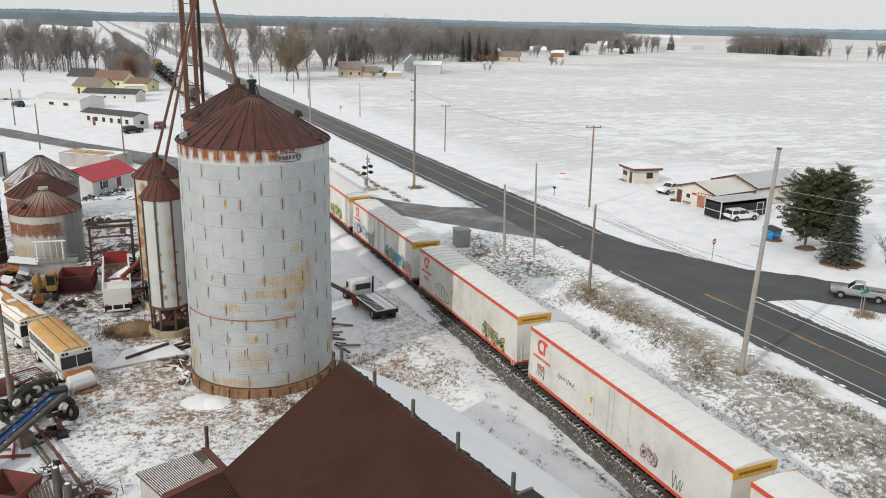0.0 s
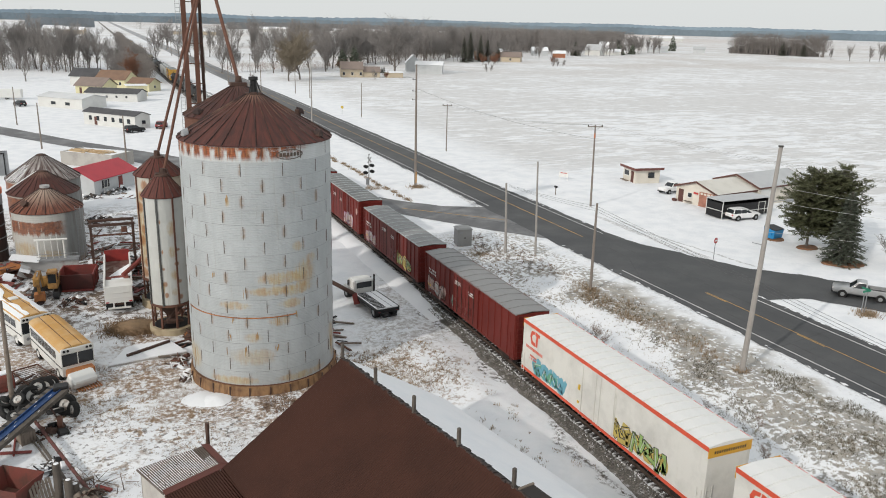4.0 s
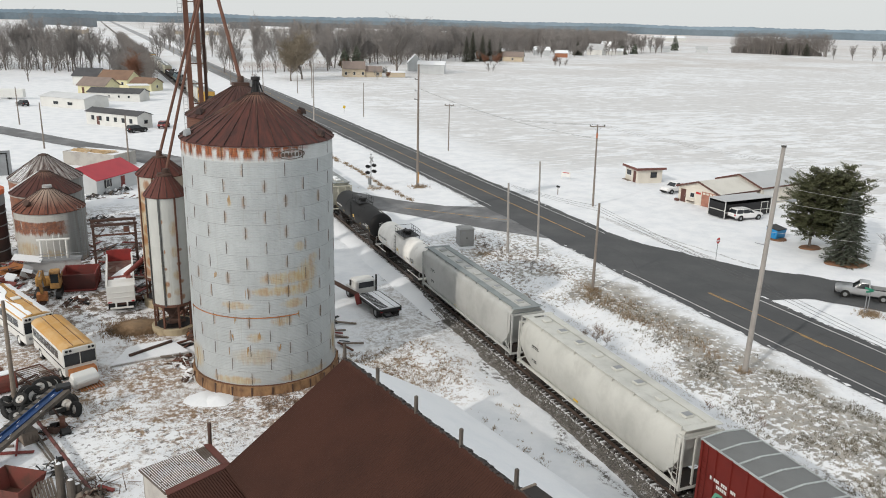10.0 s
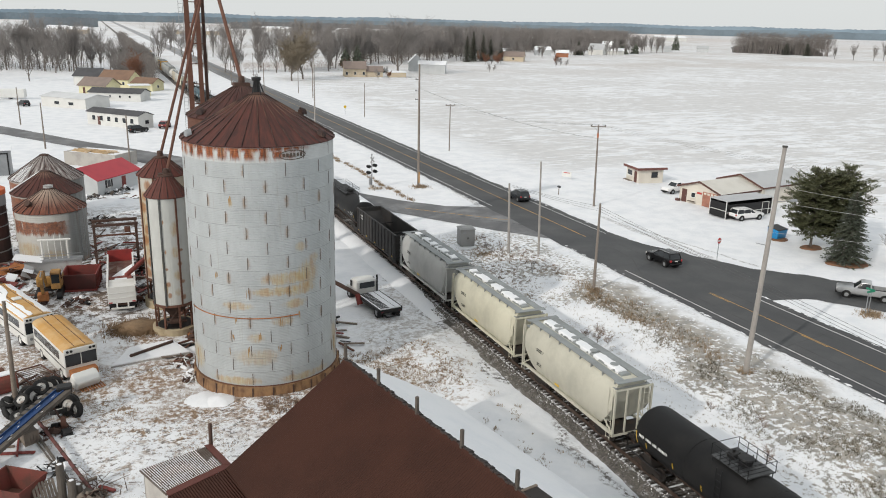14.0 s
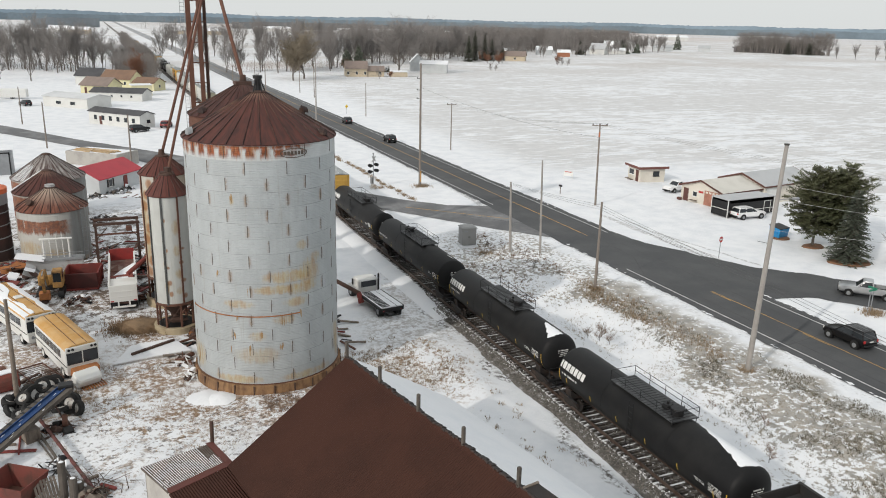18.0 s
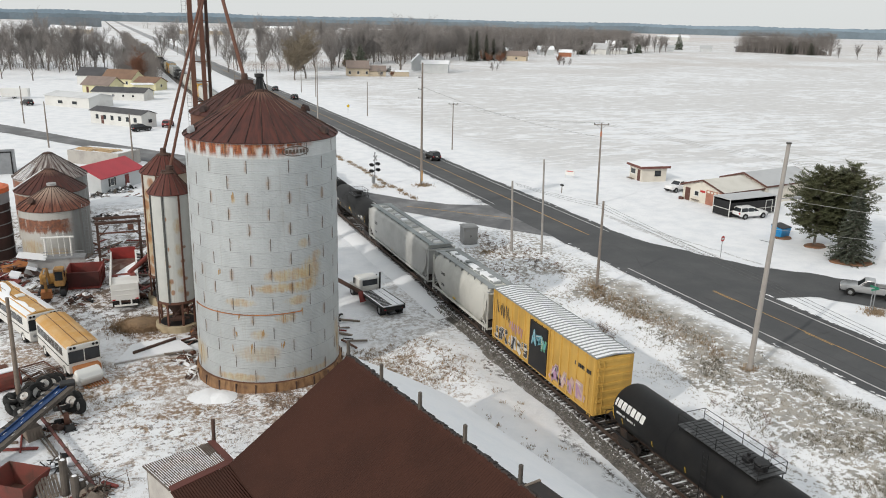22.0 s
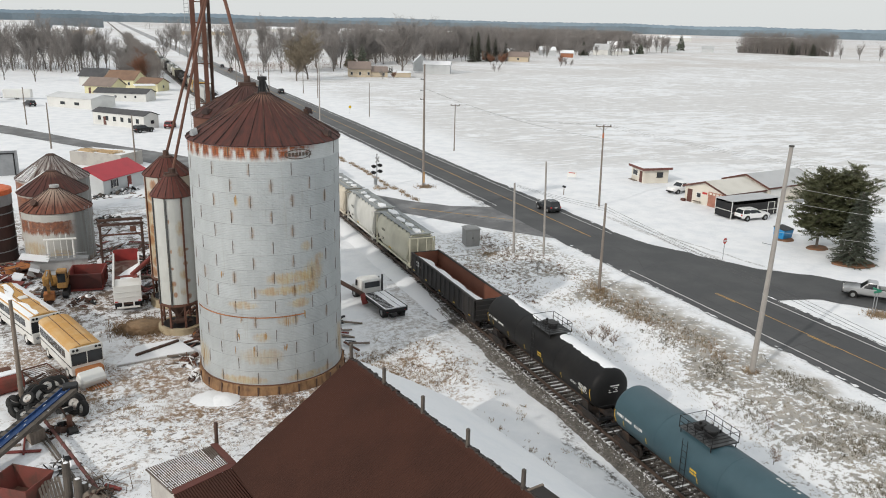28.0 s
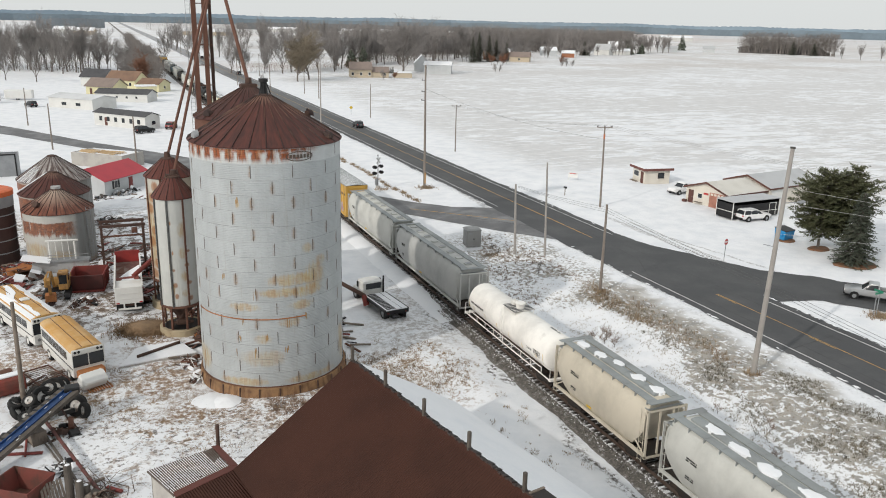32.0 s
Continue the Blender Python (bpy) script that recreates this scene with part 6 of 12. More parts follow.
def streaked_roof(name, col, dark, top, r0, r1, rate=16.0):
    """Cone roof sheets with streaks that run down the slope and another tint near the peak."""
    m = bpy.data.materials.new(name)
    m.use_nodes = True
    n, l = m.node_tree.nodes, m.node_tree.links
    b = n["Principled BSDF"]
    b.inputs["Roughness"].default_value = 0.65
    b.inputs["Specular IOR Level"].default_value = 0.3
    ang, rad, z = angle_nodes(n, l)
    cv = n.new("ShaderNodeCombineXYZ")
    sa = n.new("ShaderNodeMath")
    sa.operation = "MULTIPLY"
    sa.inputs[1].default_value = rate
    l.new(ang, sa.inputs[0])
    l.new(sa.outputs[0], cv.inputs[0])
    sr = n.new("ShaderNodeMath")
    sr.operation = "MULTIPLY"
    sr.inputs[1].default_value = 0.55
    l.new(rad, sr.inputs[0])
    l.new(sr.outputs[0], cv.inputs[1])
    nz = n.new("ShaderNodeTexNoise")
    nz.inputs["Scale"].default_value, nz.inputs["Detail"].default_value, nz.inputs["Roughness"].default_value = 1.0, 7, 0.7
    l.new(cv.outputs[0], nz.inputs["Vector"])
    rp = n.new("ShaderNodeValToRGB")
    rp.color_ramp.elements[0].position, rp.color_ramp.elements[1].position = 0.40, 0.60
    l.new(nz.outputs["Fac"], rp.inputs["Fac"])
    mx = n.new("ShaderNodeMixRGB")
    mx.inputs[1].default_value, mx.inputs[2].default_value = (*col, 1), (*dark, 1)
    l.new(rp.outputs[0], mx.inputs[0])
    mr = n.new("ShaderNodeMapRange")
    mr.inputs["From Min"].default_value, mr.inputs["From Max"].default_value = r1, r0
    ad = n.new("ShaderNodeMath")
    ad.operation = "MULTIPLY_ADD"
    ad.inputs[1].default_value, ad.inputs[2].default_value = 3.2, -1.6
    l.new(nz.outputs["Fac"], ad.inputs[0])
    a2 = n.new("ShaderNodeMath")
    a2.operation = "ADD"
    l.new(rad, a2.inputs[0])
    l.new(ad.outputs[0], a2.inputs[1])
    l.new(a2.outputs[0], mr.inputs["Value"])
    m2 = n.new("ShaderNodeMixRGB")
    m2.inputs[2].default_value = (*top, 1)
    l.new(mr.outputs[0], m2.inputs[0])
    l.new(mx.outputs[0], m2.inputs[1])
    l.new(m2.outputs[0], b.inputs["Base Color"])
    return m


def stained_wall(name, clean, stains, blocks=None, bleed=None, belt=None, spots=()):
    """Galvanised wall sheets, each of its own grey, with soft ochre stains (x, z, half width, half height, amount) in the yard's space."""
    m = bpy.data.materials.new(name)
    m.use_nodes = True
    n, l = m.node_tree.nodes, m.node_tree.links
    b = n["Principled BSDF"]
    b.inputs["Roughness"].default_value, b.inputs["Metallic"].default_value = 0.6, 0.12
    b.inputs["Specular IOR Level"].default_value = 0.35
    geo = n.new("ShaderNodeNewGeometry")
    sp = n.new("ShaderNodeSeparateXYZ")
    l.new(geo.outputs["Position"], sp.inputs[0])

    def op(kind, a, c, d=0.0):
        r = n.new("ShaderNodeMath")
        r.operation = kind
        for i, s in enumerate((a, c, d)):
            if isinstance(s, (int, float)):
                r.inputs[i].default_value = s
            else:
                l.new(s, r.inputs[i])
        return r.outputs[0]

    def nz(scale, sx, sz, rough=0.65, off=0.0):
        mp = n.new("ShaderNodeMapping")
        mp.inputs["Scale"].default_value, mp.inputs["Location"].default_value = (sx, sx, sz), (off, off, off)
        l.new(geo.outputs["Position"], mp.inputs["Vector"])
        t = n.new("ShaderNodeTexNoise")
        t.inputs["Scale"].default_value, t.inputs["Detail"].default_value, t.inputs["Roughness"].default_value = scale, 7, rough
        l.new(mp.outputs[0], t.inputs["Vector"])
        return t.outputs["Fac"]

    def soft(v, a, c):
        r = n.new("ShaderNodeMapRange")
        r.interpolation_type = "SMOOTHSTEP"
        r.inputs["From Min"].default_value, r.inputs["From Max"].default_value = a, c
        l.new(v, r.inputs["Value"])
        return r.outputs[0]

    def mixc(f, c1, c2):
        r = n.new("ShaderNodeMixRGB")
        for i, s in enumerate((f, c1, c2)):
            if isinstance(s, (int, float)):
                r.inputs[i].default_value = s
            elif isinstance(s, tuple):
                r.inputs[i].default_value = (*s, 1)
            else:
                l.new(s, r.inputs[i])
        return r.outputs[0]

    oi = n.new("ShaderNodeObjectInfo")
    fog = nz(0.8, 1.0, 0.5)
    col = mixc(soft(fog, 0.3, 0.7), clean, tuple(c * 0.86 for c in clean))
    col = mixc(op("MULTIPLY", oi.outputs["Random"], 0.16), col, tuple(c * 0.62 for c in clean))
    drip = nz(1.0, 2.6, 0.16, off=5.0)
    col = mixc(op("MULTIPLY", soft(drip, 0.58, 0.70), 0.35), col, (0.30, 0.29, 0.25))
    rough_n = nz(1.0, 1.1, 0.55, 0.74, 2.0)
    fine_n = nz(1.0, 4.5, 0.7, 0.75, 8.0)
    for k, (x, z, hx, hz, am) in enumerate(stains):
        dx = op("DIVIDE", op("SUBTRACT", sp.outputs[0], x), hx)
        dz = op("DIVIDE", op("SUBTRACT", sp.outputs[2], z), hz)
        near = soft(op("ADD", op("MULTIPLY", dx, dx), op("MULTIPLY", dz, dz)), 1.3, 0.0)
        msk = soft(op("ADD", op("MULTIPLY", near, 0.45), op("ADD", op("MULTIPLY", rough_n, 0.65), op("MULTIPLY", fine_n, 0.40))), 0.78, 1.03)
        msk = op("MULTIPLY", op("MULTIPLY", msk, near), am * 0.78)
        col = mixc(msk, col, mixc(soft(fine_n, 0.35, 0.7), (0.46, 0.385, 0.20), (0.36, 0.19, 0.065)))
    if bleed:
        # rust bleeding from the bolted joints and a dark lap along each lower edge
        radius, arc = bleed
        tc = n.new("ShaderNodeTexCoord")
        so = n.new("ShaderNodeSeparateXYZ")
        l.new(tc.outputs["Object"], so.inputs[0])
        at2 = op("ARCTAN2", so.outputs[1], so.outputs[0])
        gap = op("MULTIPLY", op("MINIMUM", op("ABSOLUTE", at2, 0.0), op("ABSOLUTE", op("SUBTRACT", arc, at2), 0.0)), radius)
        mott = op("ADD", op("MULTIPLY", nz(1.0, 5.0, 9.0, 0.7, 11.0), 0.7), op("MULTIPLY", oi.outputs["Random"], 0.35))
        mid = op("MULTIPLY", soft(so.outputs[2], 0.0, 0.35), soft(so.outputs[2], 1.10, 0.7))
        msk = op("MULTIPLY", op("MULTIPLY", soft(gap, 0.26, 0.0), mid), soft(mott, 0.44, 0.72))
        col = mixc(op("MULTIPLY", msk, 0.75), col, mixc(fine_n, (0.34, 0.20, 0.08), (0.16, 0.09, 0.05)))
        col = mixc(op("MULTIPLY", soft(so.outputs[2], 0.045, 0.0), soft(nz(1.0, 0.5, 1.4, 0.6, 7.0), 0.30, 0.60)), col, (0.20, 0.20, 0.19))
    for x, z, hx, hz in spots:
        # small rust marks round bolts
        dx = op("DIVIDE", op("SUBTRACT", sp.outputs[0], x), hx)
        dz = op("DIVIDE", op("SUBTRACT", sp.outputs[2], z), hz)
        near = soft(op("ADD", op("ADD", op("MULTIPLY", dx, dx), op("MULTIPLY", dz, dz)), op("MULTIPLY", op("SUBTRACT", fine_n, 0.5), 2.4)), 1.2, 0.2)
        col = mixc(op("MULTIPLY", near, 0.8), col, mixc(soft(rough_n, 0.4, 0.6), (0.34, 0.15, 0.05), (0.22, 0.085, 0.035)))
    if belt:
        # a belt of bare rusted sheets that runs down in streaks and fades round the wall
        z0, z1, cx, cy = belt
        ang = op("ARCTAN2", op("SUBTRACT", sp.outputs[1], cy), op("SUBTRACT", sp.outputs[0], cx))
        run = nz(1.0, 2.2, 0.30, 0.75, 14.0)
        low = op("ADD", sp.outputs[2], op("MULTIPLY", op("SUBTRACT", run, 0.5), 2.2))
        rust = op("MULTIPLY", soft(low, z0 - 0.1, z0 + 0.35), soft(op("ADD", sp.outputs[2], op("MULTIPLY", op("SUBTRACT", rough_n, 0.5), 0.5)), z1 + 0.1, z1 - 0.06))
        rust = op("MULTIPLY", rust, op("MULTIPLY", soft(op("ADD", ang, op("MULTIPLY", op("SUBTRACT", rough_n, 0.5), 1.6)), -0.75, -1.45), soft(run, 0.30, 0.44)))
        tint = mixc(soft(nz(1.0, 3.0, 4.0, 0.7, 6.0), 0.40, 0.60), (0.27, 0.088, 0.036), (0.13, 0.048, 0.026))
        col = mixc(op("MULTIPLY", rust, 0.92), col, tint)
        # wall mixed to dark grey from the front right round to the rear
        col = mixc(op("MULTIPLY", soft(ang, -1.15, -0.95), 0.85), col, mixc(soft(drip, 0.40, 0.65), (0.185, 0.195, 0.195), (0.13, 0.125, 0.115)))
        col = mixc(op("MULTIPLY", soft(low, 0.9, 0.1), op("MULTIPLY", soft(run, 0.44, 0.60), 0.7)), col, (0.30, 0.16, 0.07))
    if blocks:
        z0, z1, cx, cy, count = blocks
        ang = op("ARCTAN2", op("SUBTRACT", sp.outputs[1], cy), op("SUBTRACT", sp.outputs[0], cx))
        fr = op("FRACT", op("MULTIPLY_ADD", ang, count / (2 * math.pi), 100.25), 0.0)
        run = nz(1.0, 3.2, 0.35, 0.75, 14.0)
        rag = op("MULTIPLY", op("SUBTRACT", run, 0.5), 1.3)
        cell = op("MULTIPLY", soft(op("ADD", fr, rag), 0.05, 0.30), soft(op("ADD", fr, rag), 0.98, 0.70))
        low = op("ADD", sp.outputs[2], op("MULTIPLY", op("SUBTRACT", run, 0.5), 0.55))
        band = op("MULTIPLY", soft(low, z0 - 0.1, z0 + 0.4), soft(sp.outputs[2], z1 + 0.1, z1))
        fade = soft(ang, -1.05, -1.9)
        msk = soft(op("ADD", op("MULTIPLY", nz(1.0, 2.0, 5.0, 0.75, 3.0), 0.9), op("MULTIPLY", fade, 0.28)), 0.42, 0.62)
        rim = op("MULTIPLY", soft(low, z1 - 0.35, z1 - 0.05), soft(fine_n, 0.32, 0.55))
        tint = mixc(soft(nz(1.0, 6.0, 2.5, 0.7, 6.0), 0.38, 0.62), (0.30, 0.085, 0.03), (0.13, 0.045, 0.022))
        col = mixc(op("MULTIPLY", op("MAXIMUM", op("MULTIPLY", cell, msk), rim), op("MULTIPLY", band, soft(ang, -1.0, -1.25))), col, tint)
        col = mixc(op("MULTIPLY", soft(low, z0 - 0.9, z0), op("MULTIPLY", soft(run, 0.50, 0.62), op("MULTIPLY", fade, 0.45))), col, (0.40, 0.24, 0.12))
    l.new(col, b.inputs["Base Color"])
    return m


MAIN = (10.7, 59.1)
M_RUSTRUN = mat("ochre_rust_run", (0.36, 0.24, 0.11), 0.8, 0, (0.28, 0.17, 0.08), 3, 0.5, 0.2)
STAINS = ((11.2, 8.9, 2.6, 0.75, 0.95), (12.9, 9.0, 1.3, 1.5, 0.85), (10.6, 8.0, 2.6, 0.55, 0.95), (12.3, 7.9, 1.9, 0.7, 0.9), (7.9, 6.95, 1.5, 0.5, 0.8), (11.9, 6.95, 1.6, 0.55, 0.85), (10.9, 5.7, 1.2, 0.6, 0.75), (9.0, 4.5, 0.9, 0.6, 0.7), (12.4, 11.1, 0.6, 0.6, 0.7), (13.4, 10.0, 0.7, 0.7, 0.65), (15.4, 2.6, 0.5, 2.6, 0.8), (5.4, 2.2, 0.4, 1.6, 0.8), (9.0, 3.0, 2.6, 1.0, 0.55), (7.8, 1.1, 2.6, 0.5, 0.9), (12.6, 1.1, 3.0, 0.5, 0.9), (7.75, 14.5, 0.22, 0.6, 0.9))
M_MAINWALL = stained_wall("main_bin_sheets", (0.43, 0.458, 0.468), STAINS, None, (5.46, math.pi / 6))
M_MAINTOP = stained_wall("main_bin_top_sheets", (0.53, 0.555, 0.56), (), (17.35, 18.25, 10.7, 59.1, 36))
M_SEAM = mat("bolted_seam", (0.10, 0.082, 0.068), 0.8, 0.1, (0.12, 0.06, 0.03), 2.0, 0.45, 0.2)
M_CONE = streaked_roof("streaked_rust_red_roof", (0.100, 0.033, 0.025), (0.050, 0.022, 0.019), (0.20, 0.115, 0.085), 0.7, 1.5)
M_CONE5 = streaked_roof("slim_bin_red_roof", (0.13, 0.040, 0.030), (0.075, 0.027, 0.022), (0.10, 0.035, 0.028), 0.2, 0.5)
M_CONE2 = streaked_roof("streaked_dark_roof", (0.085, 0.032, 0.026), (0.040, 0.020, 0.018), (0.11, 0.06, 0.05), 0.6, 1.6)
M_CONE3 = streaked_roof("half_rusted_bin_roof", (0.20, 0.072, 0.043), (0.085, 0.036, 0.027), (0.38, 0.30, 0.24), 0.4, 3.0, 13.0)
M_CONE4 = streaked_roof("rusted_pale_bin_roof", (0.065, 0.030, 0.025), (0.38, 0.36, 0.34), (0.05, 0.03, 0.026), 0.3, 0.9, 11.0)
main_bin = bin_("grain_bin", *MAIN, 5.46, 0.72, 18.4, 21.42, "tall galvanised corrugated grain bin with rust-red cone roof", 16, 12, M_MAINWALL, M_CONE, M_MAINTOP, True, 30, 8.0, 0.115)
part("foundation", MB().lathe([(5.2, 0.70), (5.62, 0.70), (5.72, 0.1), (5.75, -0.3)], 48), mat("rust_stained_footing", (0.27, 0.155, 0.075), 0.85, 0, (0.13, 0.07, 0.04), 2.0, 0.5, 0.2, 0.2, 20, streak=((0.12, 0.06, 0.03), 2.5, 0.52)), main_bin, "orange rust-stained footing")
part("footing_post", MB().box(5.66, 5.74, -0.05, 0.05, -0.2, 0.66), M_RUSTDARK, main_bin)
for _a in range(15, 360, 15):
    again("footing_post", bpy.data.objects["footing_post"].data, main_bin, pose(0, 0, 0, 0, 0, _a))
part("hoop", MB().lathe([(5.48, 6.01), (5.52, 6.01), (5.52, 6.08), (5.48, 6.08)], 40, (0, 0), radians(180), radians(277)), M_RUSTOR, main_bin, "rusty wall band")
_rg2 = random.Random(77)
for _ang, _zz, _l, _w2 in ((237, 5.95, 0.5, 0.05), (234, 4.75, 0.5, 0.07), (245.4, 3.75, 0.75, 0.08), (231, 3.6, 0.5, 0.06), (269.7, 3.8, 0.5, 0.09), (246.6, 8.2, 0.7, 0.06), (237.2, 14.9, 0.7, 0.07), (255, 4.85, 0.7, 0.10), (222, 9.3, 0.5, 0.06), (328, 2.9, 1.3, 0.05), (192, 2.6, 1.3, 0.06), (271, 5.9, 0.8, 0.05), (286, 6.2, 0.6, 0.06)):
    for _j in range(3):
        _aa, _h = radians(_ang) + _rg2.gauss(0, 0.010), _w2 * _rg2.uniform(0.25, 0.6) / 5.46
        _zt, _zl = _zz + _rg2.uniform(-0.1, 0.1), _l * _rg2.uniform(0.5, 1.0)
        _q = [(_aa - _h * 0.7, _zt), (_aa + _h * 0.6, _zt + 0.02), (_aa + _h, _zt - _zl * 0.45), (_aa + _h * 0.3, _zt - _zl), (_aa - _h * 0.5, _zt - _zl * 0.85), (_aa - _h, _zt - _zl * 0.4)]
        part("rust_run", MB().loft([[(rr * math.cos(a - radians(8)), rr * math.sin(a - radians(8)), z) for a, z in _q] for rr in (5.455, 5.472 + 0.001 * _j)]), M_RUSTRUN, main_bin)
for _a, _r, _z in ((312, 4.95, 18.75), (2, 3.4, 19.9), (182, 5.0, 18.75)):
    mushroom(main_bin, _r, _a, _z)
part("fill_spout", MB().lathe([(0.34, 21.5), (0.24, 21.9), (0.24, 22.35), (0.34, 22.4), (0.34, 22.62), (0.001, 22.66)], 14).tube((0.62, 0.1, 21.3), (0.26, 0.1, 22.3), 0.05, n=5).tube((-0.5, -0.35, 21.3), (-0.2, -0.15, 22.3), 0.05, n=5).tube((0.1, -0.6, 21.3), (0.1, -0.25, 22.2), 0.05, n=5), M_BLACK, main_bin, "black capped filling spout")
emblem_oval(main_bin, 5.47, 276, 17.75)

second_bin = bin_("grain_bin", 11.86, 72.9, 4.75, 0.7, 18.4, 20.9, "tall grain bin with rust-red cone roof behind the first", 15, 12, M_GALV2, M_CONE2, M_RUST, False, 28, 3.0, 0.2)
mushroom(second_bin, 4.2, 205, 18.75, 0.42)
part("catwalk_cap", MB().box(-0.7, 0.7, -0.5, 0.5, 20.85, 21.15), M_RUSTDARK, second_bin)

# pair of slim bins on legs over round footings
M_SLIM = stained_wall("slim_bin_sheets", (0.54, 0.55, 0.53), ((4.9, 9.6, 0.5, 1.0, 0.8), (4.9, 7.6, 0.45, 0.8, 0.8), (4.9, 5.5, 0.45, 0.7, 0.9), (4.9, 4.0, 0.4, 0.6, 0.9), (3.95, 4.4, 0.28, 0.9, 1.0), (3.9, 6.4, 0.25, 0.5, 0.7)), None, None, None, ((4.15, 4.75, 0.22, 0.28), (4.2, 3.75, 0.20, 0.26), (5.35, 3.5, 0.22, 0.30), (5.3, 4.9, 0.26, 0.22), (5.2, 6.5, 0.22, 0.20), (4.1, 6.1, 0.14, 0.16), (4.1, 7.6, 0.10, 0.22), (5.35, 7.7, 0.20, 0.16), (4.05, 10.2, 0.08, 0.22)))
M_SLIMOLD = stained_wall("rusted_slim_bin_sheets", (0.52, 0.50, 0.45), ((2.9, 7.5, 1.6, 6.0, 1.0), (4.6, 11.0, 2.0, 1.4, 0.9)), None, None, None, tuple((3.0 + 0.22 * (k % 3), 3.4 + 1.05 * k, 0.30, 0.55) for k in range(9)))
M_FOOT = mat("tan_footing", (0.40, 0.33, 0.22), 0.85, 0, (0.28, 0.21, 0.13), 1.5, 0.5, 0.15, 0.2, 20)
M_DARKRIB = mat("dark_stiffener_steel", (0.075, 0.08, 0.08), 0.6, 0.2, (0.05, 0.045, 0.04), 2.0, 0.5, 0.2)


def slim_bin(x, y, r, zl, z1, za, label, wall, rib, rz=0.0):
    b = bin_("hopper_bin", x, y, r, zl, z1, za, label, 9, 6, wall, M_CONE5, None, False, 16, rz, 0.16, 0.0022)
    part("ring_beam", MB().lathe([(r - 0.05, zl - 0.10), (r + 0.08, zl - 0.10), (r + 0.08, zl + 0.10), (r - 0.05, zl + 0.10)], 28), M_RUST, b, "rusty ring beam")
    part("hopper_cone", MB().lathe([(r - 0.06, zl), (0.35, zl - 1.3), (0.3, zl - 1.5)], 24), M_RUSTDARK, b)
    leg = fix(MB().box(r - 0.12, r + 0.02, -0.08, 0.08, 0.6, zl - 0.08).mesh("leg", M_RUST))
    post = fix(MB().box(r + 0.01, r + 0.10, -0.07, 0.07, zl, z1 - 0.05).mesh("stiffener", rib))
    post2 = fix(MB().box(r + 0.01, r + 0.10, -0.07, 0.07, zl, z1 - 0.05).mesh("stiffener", M_RUST))
    for i in range(8):
        again("leg", leg, b, pose(0, 0, 0, 0, 0, 45 * i + 10))
        again("stiffener", post if i in (4, 5) else post2, b, pose(0, 0, 0, 0, 0, 45 * i + 20))
    for i in range(8):
        a, c = radians(45 * i + 10), radians(45 * i + 55)
        part("brace", MB().tube((r * math.cos(a), r * math.sin(a), 0.8), (r * math.cos(c), r * math.sin(c), zl - 0.2), 0.03, n=4), M_RUSTDARK, b)
    part("footing", MB().lathe([(r + 0.25, -0.2), (r + 0.25, 0.62), (r + 0.18, 0.66), (0.001, 0.62)], 28), M_FOOT, b, "round tan concrete footing")
    # black disc stands in for the shade and dark clutter below the cone
    part("pit_floor", MB().lathe([(r - 0.12, 0.67), (r - 0.2, 0.70), (0.3, 0.72), (0.001, 0.72)], 20), M_BLACK, b, "black disc for the shadow and clutter under the hopper")
    part("motor", MB().bbox(-0.5, 0.35, -0.5, 0.1, 0.7, 1.15, 0.08).tube((-0.9, -0.3, 0.95), (0.9, -0.5, 0.95), 0.13, n=8), M_RUSTDARK, b)
    return b


slim_bin(4.6, 69.2, 1.65, 2.75, 12.25, 13.85, "slim white grain bin with dark ribs on rusty legs", M_SLIM, M_DARKRIB)
slim_bin(4.85, 77.0, 2.1, 2.75, 12.6, 14.1, "slim rust-streaked grain bin standing behind another", M_SLIMOLD, M_RUST)
part("spout_platform", MB().box(-0.5, 0.5, -0.3, 0.3, 13.95, 14.05).tube((-0.5, 0, 14.05), (-0.5, 0, 14.5), 0.03, n=5).tube((0.5, 0, 14.05), (0.5, 0, 14.5), 0.03, n=5), M_RUSTDARK, bpy.data.objects["hopper_bin"])

